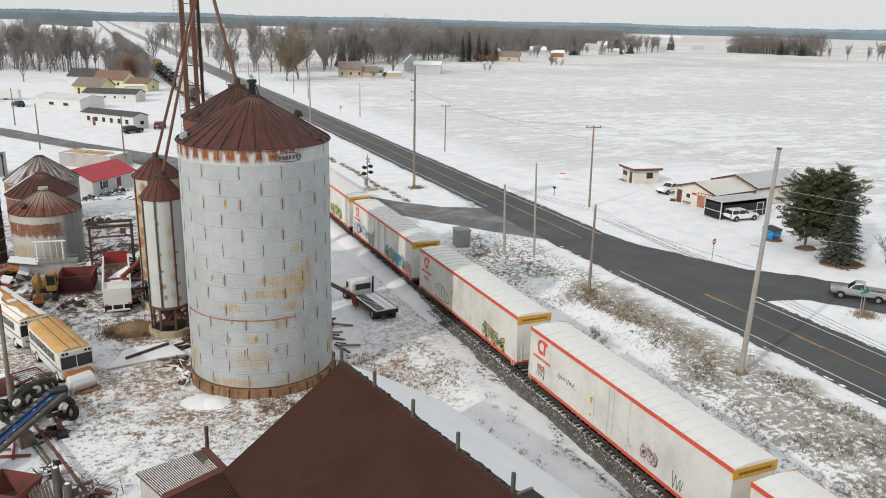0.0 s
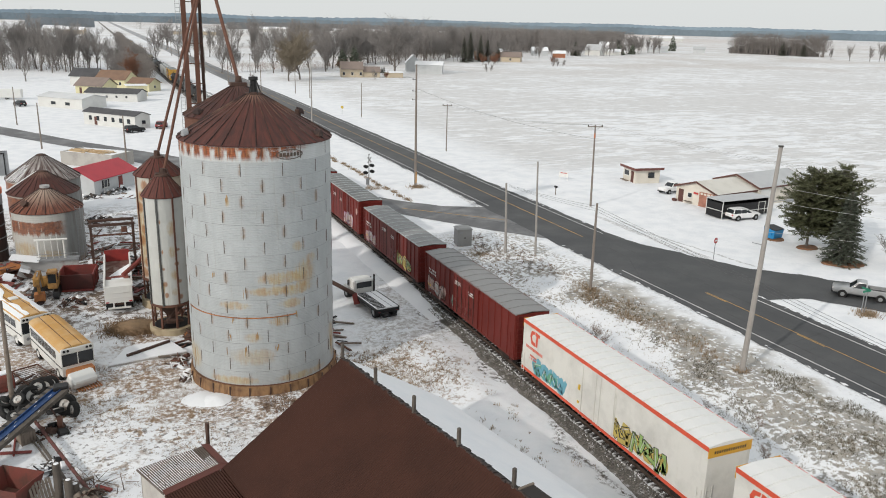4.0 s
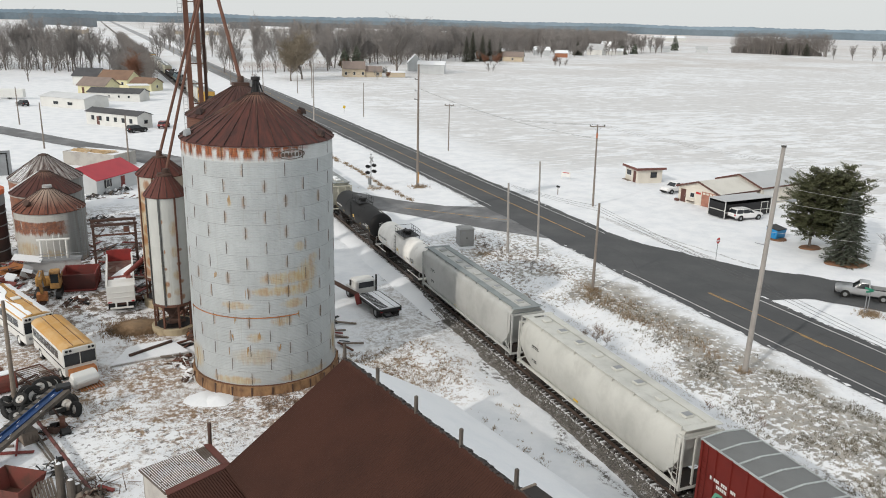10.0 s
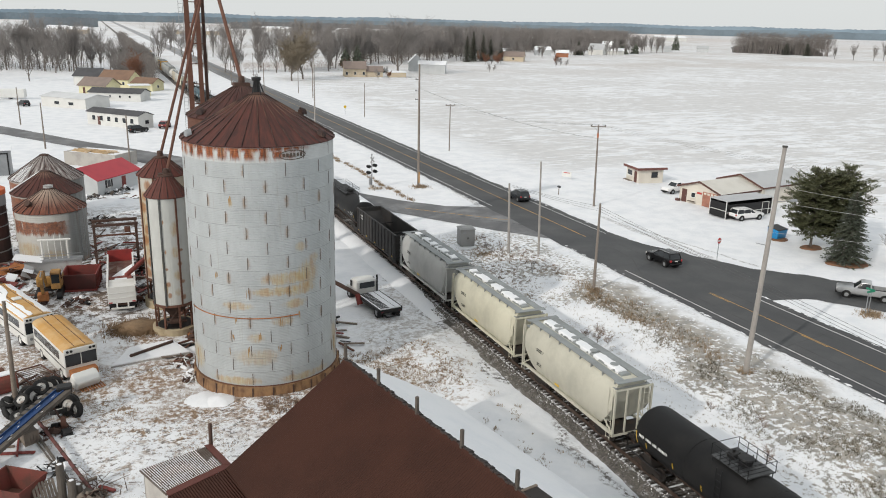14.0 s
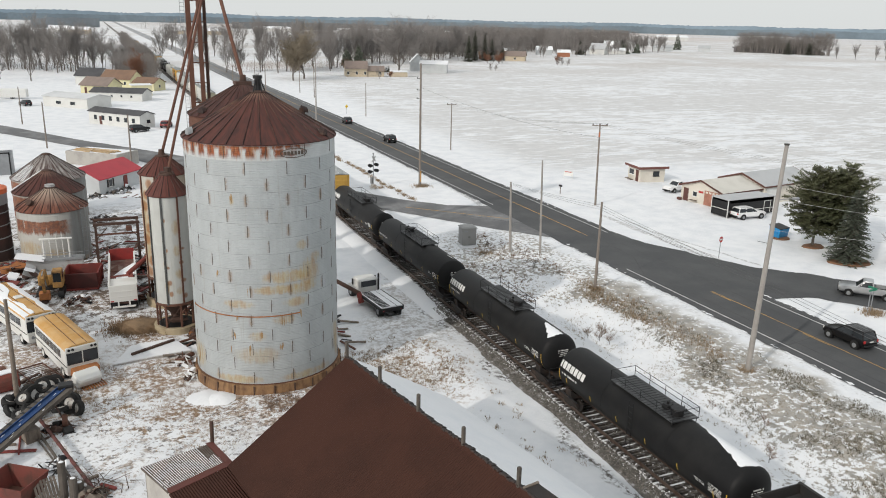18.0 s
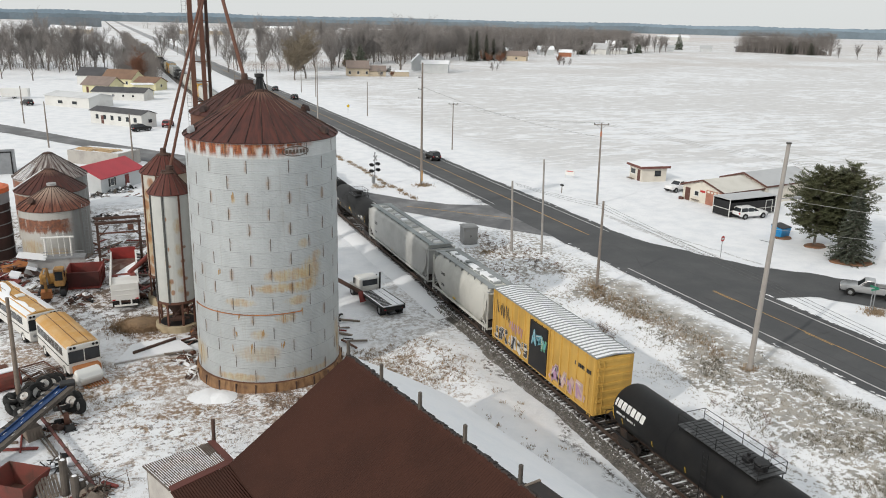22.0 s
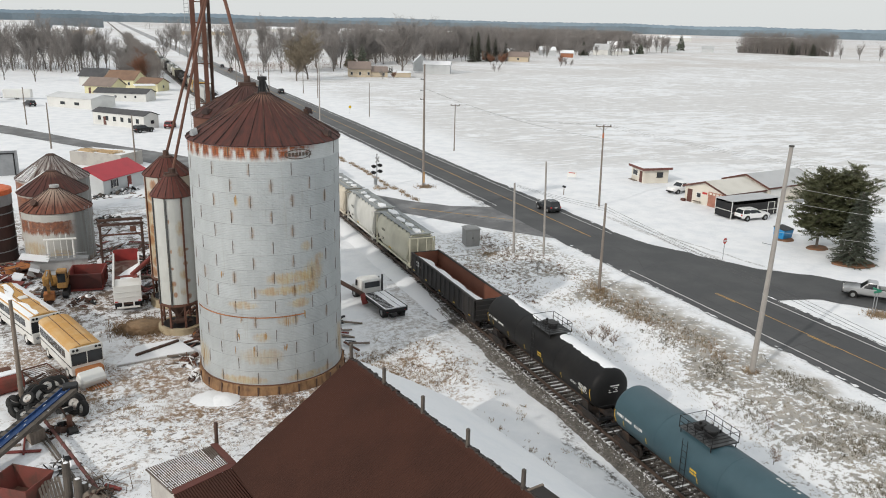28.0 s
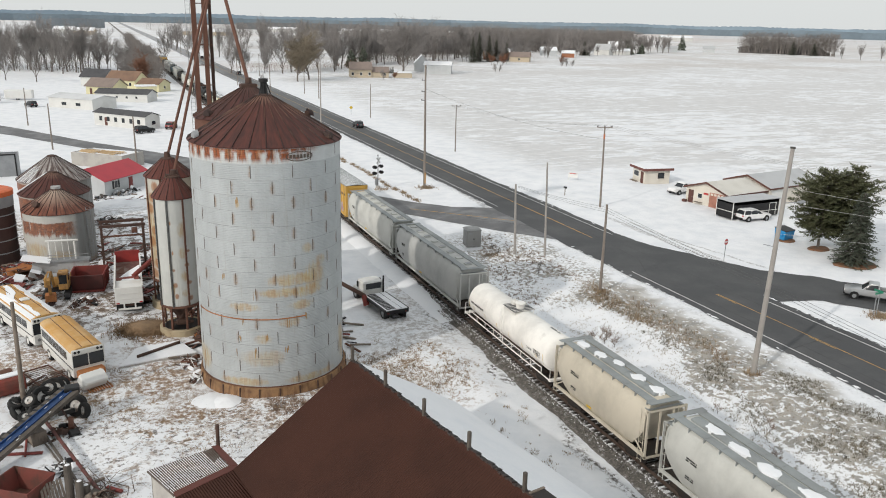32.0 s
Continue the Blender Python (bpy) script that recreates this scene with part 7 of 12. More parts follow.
for _x, _y, _r, _z1, _za, _lab in ((-5.9, 96.0, 3.6, 5.9, 8.0, "short galvanised grain bin with a red rust band"), (-6.7, 106.3, 3.95, 5.75, 8.1, "short grain bin with rust-red roof"), (-7.2, 117.0, 4.5, 5.5, 8.4, "short grain bin with pale streaked roof")):
    _wall = stained_wall("short_bin_sheets", (0.50, 0.495, 0.47) if _y < 100 else (0.42, 0.40, 0.37), ((_x - 2.4, 1.8, 1.8, 1.4, 0.8), (_x + 0.2, 1.2, 1.6, 1.0, 0.7)), None, None, (_z1 * (0.58 if _y < 100 else 0.45), _z1 * (0.84 if _y < 100 else 0.95), _x, _y))
    _b = bin_("grain_bin", _x, _y, _r, 0.0, _z1, _za, _lab, 6, 10, _wall, M_CONE3 if _y < 100 else M_CONE if _y < 110 else M_CONE4, None, False, 24, 0.0, 0.2)
    if _y < 100:
        part("roof_hatch", MB().tube((-1.9, -1.9, 6.7), (-2.1, -2.2, 6.95), 0.35, n=12), M_RUSTDARK, _b)
        part("peak_collar", MB().lathe([(0.5, 8.1), (0.5, 8.35), (0.001, 8.4)], 14), M_GALVROOF, _b)
        ladder(_b, 3.1, -2.3, 0.2, 6.3, 0.45, M_GRAY, "x")
    _sk = MB()
    for _k in range(9):
        _a, _w2 = radians(205 + 3.5 * _k), 0.05
        _q = [(_r + 0.25 - (_r - 0.3) * v, _z1 + (_za - _z1) * v) for v in (0.0, 0.5 + 0.05 * (_k % 4))]
        _sk.add([(q * math.cos(_a + d), q * math.sin(_a + d), z + 0.10) for q, z in _q for d in (-0.012, 0.012)], [(0, 1, 3, 2)])
    if 100 < _y < 110:
        part("snow_strip", MB().tube((-(_r + 0.1), -0.3, _z1 + 0.12), (-0.5, -0.1, _za + 0.05), 0.10, 0.06, 8), M_SNOW, _b, "snow along the roof seam")
    if _y > 110:
        tagged(part("snow_streak", _sk, M_SNOW, _b), kind="stuff")

# bucket elevator tower and spouts
tower = thing("elevator_tower", "rusty bucket elevator legs with ladder and spouts", "grain elevator", (0, 0, 0))
def leg_run(name, p, q, r, m_, n=8):
    return part(name, MB().tube(p, q, r, n=n), m_, tower)
TX, TY = 9.6, 85.5
part("leg_casing", MB().box(TX - 0.95, TX - 0.50, TY - 0.25, TY + 0.25, 0, 36), M_RUST, tower)
part("leg_casing", MB().box(TX + 0.10, TX + 0.50, TY - 0.25, TY + 0.25, 0, 36), M_RUST, tower)
part("leg_casing", MB().box(TX + 0.75, TX + 1.05, TY + 0.3, TY + 0.6, 0, 36), M_RUSTDARK, tower)
_t = MB()
for _z in range(2, 36, 2):
    _t.box(TX - 0.95, TX + 1.0, TY - 0.05, TY + 0.05, _z, _z + 0.09)
part("cross_tie", _t, M_RUST, tower)
ladder(tower, TX - 1.3, TY - 0.3, 0, 36, 0.42, M_GRAY, "x")
part("head_box", MB().bbox(TX - 1.2, TX + 1.2, TY - 0.8, TY + 0.8, 35.5, 38.0, 0.2), M_RUST, tower)
part("platform", MB().box(TX - 1.8, TX + 1.8, TY - 1.4, TY + 1.4, 33.0, 33.1), M_RUSTDARK, tower)
HEAD = (11.1, 84.3, 31.9)
for _q, _r, _h in (((11.9, 72.9, 21.2), 0.17, HEAD), ((4.75, 69.3, 13.9), 0.13, HEAD), ((4.85, 77.0, 14.2), 0.13, (11.0, 84.6, 31.5))):
    leg_run("spout", _h, _q, _r, M_RUST)
    part("spout_boot", MB().tube((_q[0], _q[1], _q[2] + 0.5), (_q[0], _q[1], _q[2] - 0.5), 0.26, 0.34, 10), M_RUSTDARK, tower)

# ---- barn with brown sheet roof ----
RA, RB = Vector((11.8, 40.8, 8.0)), Vector((18.4, 7.1, 8.0))
_d = (RB - RA).normalized()
_nl = Vector((-_d.y, _d.x, 0)) * (1 if (-_d.y) < 0 else -1)
RZ = math.degrees(math.atan2(_d.y, _d.x))
LEN = (RB - RA).length
barn = thing("barn", "large barn, brown corrugated roof and snow on its far slope", "barn", RA, RZ)
HALF, DROP = 7.3, 4.75
side = 1 if (Matrix.Rotation(radians(RZ), 3, "Z") @ Vector((0, 1, 0))).dot(_nl) > 0 else -1


def roof_slope(name, s, m_, label, y0=0.0, corr=True):
    """A corrugated sheet from ridge to eave; waves run down the slope."""
    mb = MB()
    n = int(LEN / 0.075) if corr else 40
    top, low = [], []
    for i in range(n + 1):
        x = LEN * i / n
        dz = 0.030 * (1 if i % 2 else -1) if corr else 0.0
        top.append((x, 0.0, dz))
        low.append((x, s * HALF, -DROP + dz))
    mb.loft([top, low], False, closed=False)
    mb.loft([[(p[0], p[1], p[2] - 0.07) for p in top], [(p[0], p[1], p[2] - 0.07) for p in low]], False, closed=False)
    return part(name, mb, m_, barn, label, recalc=False)


roof_slope("roof", side, M_BARNROOF, "brown corrugated sheets")
roof_slope("roof", -side, M_BARNROOF, "brown corrugated sheets")
_s = MB()
_top, _low = [], []
for _i in range(61):
    _x = 0.1 + (LEN - 0.2) * _i / 60
    _top.append((_x, -side * (0.35 + 0.08 * noise.noise((_x * 0.8, 0, 0))), -0.235 * 0.95 + 0.06))
    _low.append((_x, -side * (HALF + 0.1), -DROP + 0.16))
_s.loft([_top, [( (a[0] + b[0]) / 2, (a[1] + b[1]) / 2, (a[2] + b[2]) / 2 + 0.10) for a, b in zip(_top, _low)], _low, [(b[0], b[1], b[2] - 0.2) for b in _low]], False, closed=False)
part("roof_snow", _s, M_SNOW, barn, "smooth snow lying on the slope", smooth=True)
part("ridge_cap", MB().prism([(-0.22, -0.16), (0, 0.06), (0.22, -0.16), (0, -0.02)], 0, LEN, pose(0, 0, 0, 0, 0, -90)), M_BARNROOF, barn)
_rg = random.Random(31)
M_RIDGE = mat("dark_ridge_metal", (0.022, 0.018, 0.017), 0.8, 0, (0.05, 0.03, 0.024), 3, 0.4, 0.3)
_rs = fix(MB().box(-0.11, 0.11, -0.15, 0.13, -0.03, 0.04).mesh("ridge_shingle", M_RIDGE))
for _i in range(130):
    again("ridge_shingle", _rs, barn, pose(0.1 + _i * 0.262, -side * _rg.uniform(0.02, 0.12), 0.02 + _rg.uniform(-0.02, 0.03), _rg.uniform(-8, 8) + side * 20, _rg.uniform(-10, 10), _rg.uniform(-14, 14)))
M_OLDPOST = mat("dark_weathered_post", (0.10, 0.085, 0.072), 0.85, 0.0, (0.05, 0.042, 0.036), 3.0, 0.5, 0.25)
for _x in (0.1, 3.9, 7.75, 11.6, 15.6, 19.5):
    part("ridge_post", MB().bbox(_x - 0.085, _x + 0.085, -0.085, 0.085, -0.2, 0.92, 0.03), M_OLDPOST, barn, "short weathered post")
for s_ in (1, -1):
    part("wall", MB().box(0.1, LEN - 0.1, min(s_ * (HALF - 0.35), s_ * (HALF - 0.5)), max(s_ * (HALF - 0.35), s_ * (HALF - 0.5)), -8.0, -DROP + 0.15), M_BARNROOF, barn)
for _x in (0.15, LEN - 0.15):
    part("gable_wall", MB().loft([[(_x - 0.06, -HALF + 0.35, -8), (_x - 0.06, HALF - 0.35, -8), (_x - 0.06, HALF - 0.35, -DROP + 0.1), (_x - 0.06, 0, -0.1), (_x - 0.06, -HALF + 0.35, -DROP + 0.1)], [(_x + 0.06, -HALF + 0.35, -8), (_x + 0.06, HALF - 0.35, -8), (_x + 0.06, HALF - 0.35, -DROP + 0.1), (_x + 0.06, 0, -0.1), (_x + 0.06, -HALF + 0.35, -DROP + 0.1)]]), M_BARNROOF, barn)

_y0, _y1 = sorted((-side * 0.02, -side * 0.78))
part("vent_hood", MB().bbox(15.95, 18.4, _y0, _y1, -0.45, 0.10, 0.04), M_RIDGE, barn, "low dark ridge vent hood")
part("hood_edge", MB().bbox(15.88, 16.0, _y0 - 0.04, _y1 + 0.04, -0.02, 0.15, 0.02), M_WOOD, barn, "grey hood edging")

# ---- roadside: poles, wires, crossing, shop, vehicles ----
M_INSUL = mat("dark_insulator", (0.05, 0.045, 0.04), 0.4)
M_WIRE = mat("overhead_wire", (0.10, 0.10, 0.10), 0.5, 0.3)
M_WIREL = mat("pale_overhead_wire", (0.60, 0.60, 0.58), 0.5, 0.3)
M_PALEPOLE = mat("pale_grey_pole", (0.33, 0.31, 0.29), 0.8, 0.0, (0.27, 0.25, 0.235), 2.0, 0.5, 0.12, 0.1, 40)
M_REDSIGN = mat("red_sign_face", (0.45, 0.03, 0.03), 0.4)
M_GREENSIGN = mat("green_sign_face", (0.02, 0.20, 0.12), 0.4)
M_YELSIGN = mat("yellow_sign_face", (0.70, 0.48, 0.02), 0.4)


def pole(x, y, h, label, r=0.15, lean=(0, 0), m_=None):
    p = thing("utility_pole", label, "utility pole", (x, y, -0.4))
    part("shaft", MB().tube((0, 0, 0), (lean[0], lean[1], h + 0.4), r, r * 0.62, 12), m_ or M_POLE, p)
    return p


def crossarm(p, z, w, along=0.0, n=3, x0=(0, 0)):
    """A wooden arm with standing insulators and braces."""
    m = pose(x0[0], x0[1], z + 0.4, 0, 0, along)
    a = part("crossarm", MB().box(-w / 2, w / 2, -0.05, 0.05, -0.06, 0.06, m), M_WOOD, p)
    for i in range(n):
        u = -w / 2 + 0.1 + (w - 0.2) * i / (n - 1)
        part("insulator", MB().lathe([(0.03, 0.05), (0.09, 0.10), (0.09, 0.24), (0.04, 0.28), (0.001, 0.28)], 8, (u, 0)), M_INSUL, a).matrix_basis = m
    part("brace", MB().tube(m @ Vector((-w * 0.3, 0, -0.05)), m @ Vector((0, 0, -0.7)), 0.02, n=4).tube(m @ Vector((w * 0.3, 0, -0.05)), m @ Vector((0, 0, -0.7)), 0.02, n=4), M_GRAY, p)


_p = pole(68.4, 99.4, 12.4, "wooden utility pole with a short crossarm and orange band", 0.17, (-0.2, 0.1))
crossarm(_p, 12.2, 2.3, -20, 3, (-0.2, 0.1))
part("band", MB().tube((-0.19, 0.08, 10.9), (-0.18, 0.08, 11.6), 0.14, n=10), mat("faded_orange_band", (0.5, 0.17, 0.08), 0.7), _p)
_p = pole(47.9, 120.7, 20.0, "very tall wooden utility pole beside the highway", 0.22, (-0.1, 0))
for _z in (16.2, 14.8, 18.0):
    part("side_bracket", MB().tube((-0.1, 0, _z), (-0.75, -0.2, _z + 0.05), 0.05, n=5).tube((-0.75, -0.2, _z), (-0.75, -0.2, _z + 0.25), 0.07, n=6), M_INSUL, _p)
part("orange_marker", MB().tube((0.05, -0.2, 1.2), (0.05, -0.2, 3.0), 0.13, n=8), mat("tan_cable_guard", (0.45, 0.26, 0.10), 0.8), _p)
pole(44.3, 81.5, 8.5, "pale bare pole standing by the crossing", 0.18, (-0.3, 0.1), M_PALEPOLE)
pole(47.2, 79.3, 11.3, "slim grey wooden pole by the highway", 0.15, (-0.3, 0.2), M_PALEPOLE)
pole(46.2, 66.0, 9.3, "weathered brown pole on the grassy verge", 0.17)
_p = pole(46.5, 44.4, 18.4, "tall pale pole standing on the snowy verge", 0.24, (0.35, -0.4), M_PALEPOLE)
part("lamp_arm", MB().tube((0.3, -0.3, 14.6), (1.2, -0.9, 14.75), 0.035, n=6), M_GRAY, _p)
part("lamp_head", MB().bbox(1.1, 1.75, -1.1, -0.8, 14.66, 14.84, 0.06), M_GRAY, _p)
part("lamp_arm", MB().tube((0.25, -0.25, 11.1), (-0.5, 0.3, 11.25), 0.03, n=6), M_GRAY, _p)
part("top_cap", MB().tube((0.35, -0.4, 18.78), (0.35, -0.4, 18.9), 0.2, n=10), M_INSUL, _p)
_p = pole(51.2, 202.4, 17.2, "tall pale pole beside the highway", 0.2, (0.1, 0), M_PALEPOLE)
pole(68.3, 272.0, 11.2, "grey utility pole along the road", 0.16)
pole(69.0, 216.0, 9.4, "slim utility pole at the field edge", 0.14)
_p = pole(68.3, 154.5, 9.8, "utility pole with a short crossarm at the field edge", 0.14)
crossarm(_p, 9.6, 2.0, -20, 3)
pole(-10.6, 178.0, 9.2, "dark utility pole beside the side road", 0.17)
pole(4.3, 151.0, 9.5, "dark utility pole near the block wall", 0.17)
pole(-17.8, 218.2, 9.0, "dark utility pole by the village street", 0.16)
for _y in (262, 330, 400, 480, 570, 680, 800):
    pole(49.8, _y, 12, "distant utility pole along the highway", 0.17)
for _y in (290, 380, 470):
    pole(67.5, _y, 10, "distant utility pole along the field", 0.15)


def wire(p, q, sag, m_, r=0.012, k=14):
    """A sagging cable hung between two points."""
    p, q = Vector(p), Vector(q)
    pts = [p.lerp(q, i / k) - Vector((0, 0, 4 * sag * (i / k) * (1 - i / k))) for i in range(k + 1)]
    c = bpy.data.curves.new("overhead_wire", "CURVE")
    c.dimensions, c.bevel_depth, c.bevel_resolution = "3D", r, 1
    s = c.splines.new("POLY")
    s.points.add(k)
    for a, b in zip(s.points, pts):
        a.co = (*b, 1)
    c.materials.append(m_)
    dg = bpy.data.meshes.new_from_object(new("tmp", c))
    bpy.data.objects.remove(bpy.data.objects["tmp"])
    return tagged(new("overhead_wire", dg), "thin overhead cable hung between poles", "cable")


for _q, _z in (((95.5, 22.0), (18.0, 0)), ((97.0, 20.5), (15.6, 0)), ((98.5, 18.0), (14.4, 0)), ((96, 24), (12.0, 0))):
    wire((46.8, 44.0, _z[0] - 0.2), (_q[0], _q[1], 9.0 + _z[0] * 0.12), 1.1, M_WIREL, 0.011)
for _dz in (0.0, -0.25, -0.5):
    wire((44.3, 81.5, 8.3 + _dz * 0.4), (46.2, 66.0, 9.0 + _dz), 0.15, M_WIRE, 0.011)
    wire((46.2, 66.0, 9.0 + _dz), (46.7, 44.5, 7.75 + _dz), 0.12, M_WIRE, 0.013)
    wire((46.7, 44.5, 7.75 + _dz), (45.2, 16.0, 7.1 + _dz), 0.15, M_WIRE, 0.013)
for _dx in (-1.0, 0.0, 1.0):
    wire((68.3 + _dx, 99.4, 12.5), (68.3 + _dx * 0.9, 154.5, 9.8), 1.0, M_WIRE, 0.008)
    wire((68.3 + _dx, 99.4, 12.5), (88 + _dx, 20, 13.0), 1.6, M_WIRE, 0.008)
wire((47.9, 120.7, 18.0), (51.2, 202.4, 16.5), 1.5, M_WIRE, 0.016)
wire((47.9, 120.7, 16.2), (68.2, 99.4, 10.4), 0.9, M_WIRE, 0.016)


def signal_cabinet():
    c = thing("signal_cabinet", "grey steel signal cabinet with a sloped cap", "cabinet", (40.55, 85.9, 0.0), -8)
    c.scale = (0.86, 0.86, 0.86)
    part("base", MB().box(-1.3, 1.3, -1.25, 1.25, -0.3, 0.06), M_SNOW, c)
    mm = mat("brushed_cabinet_steel", (0.29, 0.29, 0.285), 0.5, 0.3, (0.24, 0.24, 0.235), 1.0, 0.5, 0.06)
    part("body", MB().bbox(-1.05, 1.05, -1.0, 1.0, 0.12, 2.55, 0.03), mm, c)
    part("cap", MB().loft([[(-1.15, -1.1, 2.55), (1.15, -1.1, 2.55), (1.15, 1.1, 2.55), (-1.15, 1.1, 2.55)], [(-1.15, -1.1, 2.62), (1.15, -1.1, 2.62), (1.15, 1.1, 2.62), (-1.15, 1.1, 2.62)], [(-0.75, -0.75, 2.80), (0.75, -0.75, 2.80), (0.75, 0.75, 2.80), (-0.75, 0.75, 2.80)]]), mm, c)
    for x in (-0.52, 0.52):
        d = part("door", MB().box(x - 0.48, x + 0.48, -1.025, -1.0, 0.25, 2.4), mm, c)
        part("handle", MB().box(x * 0.15 - 0.03, x * 0.15 + 0.03, -1.06, -1.02, 1.2, 1.45), M_INSUL, d)
    part("vent", MB().box(-0.75, -0.25, -1.035, -1.02, 2.05, 2.2), M_GRAY, c)


signal_cabinet()


def crossing_signal(x, y, rz):
    s = thing("crossing_signal", "railway crossing signal with crossbuck and dark lamps", "crossing signal", (x, y, 0), rz)
    part("mast", MB().tube((0, 0, -0.2), (0, 0, 5.4), 0.075, n=10), M_GRAY, s)
    part("base", MB().bbox(-0.3, 0.3, -0.3, 0.3, -0.1, 0.35, 0.05), M_CONC, s)
    for a in (45, -45):
        part("crossbuck_board", MB().box(-0.62, 0.62, -0.13, -0.09, -0.115, 0.115, pose(0, 0, 4.6, 0, a, 0)), mat("weathered_white_board", (0.45, 0.45, 0.44), 0.7), s)
    for z, w in ((3.55, 0.75), (2.55, 0.8)):
        b = part("lamp_bar", MB().tube((-w, 0, z), (w, 0, z), 0.04, n=6), M_BLACK, s)
        for x2 in (-w, w):
            for dy in (-0.14, 0.14):
                part("lamp_disc", MB().tube((x2, dy, z), (x2, dy * 1.3, z), 0.29, n=16), M_BLACK, b)
            part("lamp_hood", MB().tube((x2, -0.42, z + 0.02), (x2, 0.42, z + 0.02), 0.16, n=10), M_BLACK, b)
    part("bell", MB().lathe([(0.16, 5.4), (0.12, 5.55), (0.001, 5.6)], 10), M_GRAY, s)
    part("case", MB().bbox(-0.25, 0.25, 0.1, 0.5, 0.4, 1.5, 0.04), M_GRAY, s)


crossing_signal(40.5, 122.9, 30)
crossing_signal(24.5, 108.0, 30)


def sign_post(x, y, h, face, m_, label, rz=0.0, legs=1, name="road_sign"):
    s = thing(name, label, "sign", (x, y, 0), rz)
    for i in range(legs):
        dx = 0 if legs == 1 else (-0.2 + 0.4 * i)
        part("post", MB().box(dx - 0.03, dx + 0.03, -0.03, 0.03, -0.2, h), M_GRAY, s)
    if face == "oct":
        pts = [(0.38 * math.cos(math.pi / 8 + i * math.pi / 4), h - 0.3 + 0.38 * math.sin(math.pi / 8 + i * math.pi / 4)) for i in range(8)]
    elif face == "diamond":
        pts = [(-0.55, h - 0.3), (0, h - 0.85), (0.55, h - 0.3), (0, h + 0.25)]
    else:
        pts = [(-0.5, h - 0.22), (0.5, h - 0.22), (0.5, h), (-0.5, h)]
    fc = part("face", MB().loft([[(u, -0.05, v) for u, v in pts], [(u, -0.035, v) for u, v in pts]]), m_, s)
    if face == "oct":
        part("lettering", MB().box(-0.26, 0.26, -0.056, -0.051, h - 0.39, h - 0.21), M_WHITE, fc)
    return s


sign_post(66.9, 70.7, 2.6, "oct", M_REDSIGN, "red octagonal stop sign on a steel post", 14)
_s = sign_post(67.8, 50.6, 2.5, "bar", M_GREENSIGN, "green street name sign on twin posts", 0, 2)
part("face", MB().box(-0.04, 0.0, -0.5, 0.5, 2.5, 2.7), M_GREENSIGN, _s)
sign_post(65.5, 223.4, 2.4, "diamond", M_YELSIGN, "yellow diamond warning sign by the highway", 10)
_s = thing("lawn_sign", "white and red board sign standing in the snow", "sign", (75.9, 119.4, 0), -50)
part("board", MB().box(-0.85, 0.85, -0.03, 0.03, 0.45, 1.35), M_WHITE, _s)
part("stripe", MB().box(-0.6, 0.6, -0.04, -0.032, 1.12, 1.25), M_REDSIGN, _s)
for _x in (-0.8, 0.8):
    part("leg", MB().box(_x - 0.04, _x + 0.04, -0.04, 0.04, -0.2, 1.4), M_WHITE, _s)
_s = thing("mailbox", "dark roadside mailbox on a post", "mailbox", (67.9, 108.9, 0), 0)
part("post", MB().box(-0.05, 0.05, -0.05, 0.05, -0.2, 1.1), M_WOOD, _s)
part("box", MB().prism([(-0.15, 1.1), (-0.15, 1.28), (-0.08, 1.38), (0.08, 1.38), (0.15, 1.28), (0.15, 1.1)], -0.3, 0.3), M_BLACK, _s)


# ---- vehicles ----
def wheel(parent, x, y, r=0.36, w=0.24):
    t = part("wheel", MB().tube((x - w / 2, y, r), (x + w / 2, y, r), r, n=20), M_TYRE, parent)
    s = -1 if x < 0 else 1
    part("rim", MB().tube((x + s * (w / 2 - 0.02), y, r), (x + s * (w / 2 + 0.012), y, r), r * 0.62, r * 0.55, 14), M_GRAY, t)


def oval_ring(y0, y1, hw, z, corner, n=4):
    """A rounded rectangle lying level."""
    c = min(corner, hw * 0.9, (y1 - y0) * 0.45)
    out = []
    for cx, cy, a0 in ((hw - c, y1 - c, 0), (-hw + c, y1 - c, 90), (-hw + c, y0 + c, 180), (hw - c, y0 + c, 270)):
        for i in range(n + 1):
            a = radians(a0 + 90 * i / n)
            out.append((cx + c * math.cos(a), cy + c * math.sin(a), z))
    return out


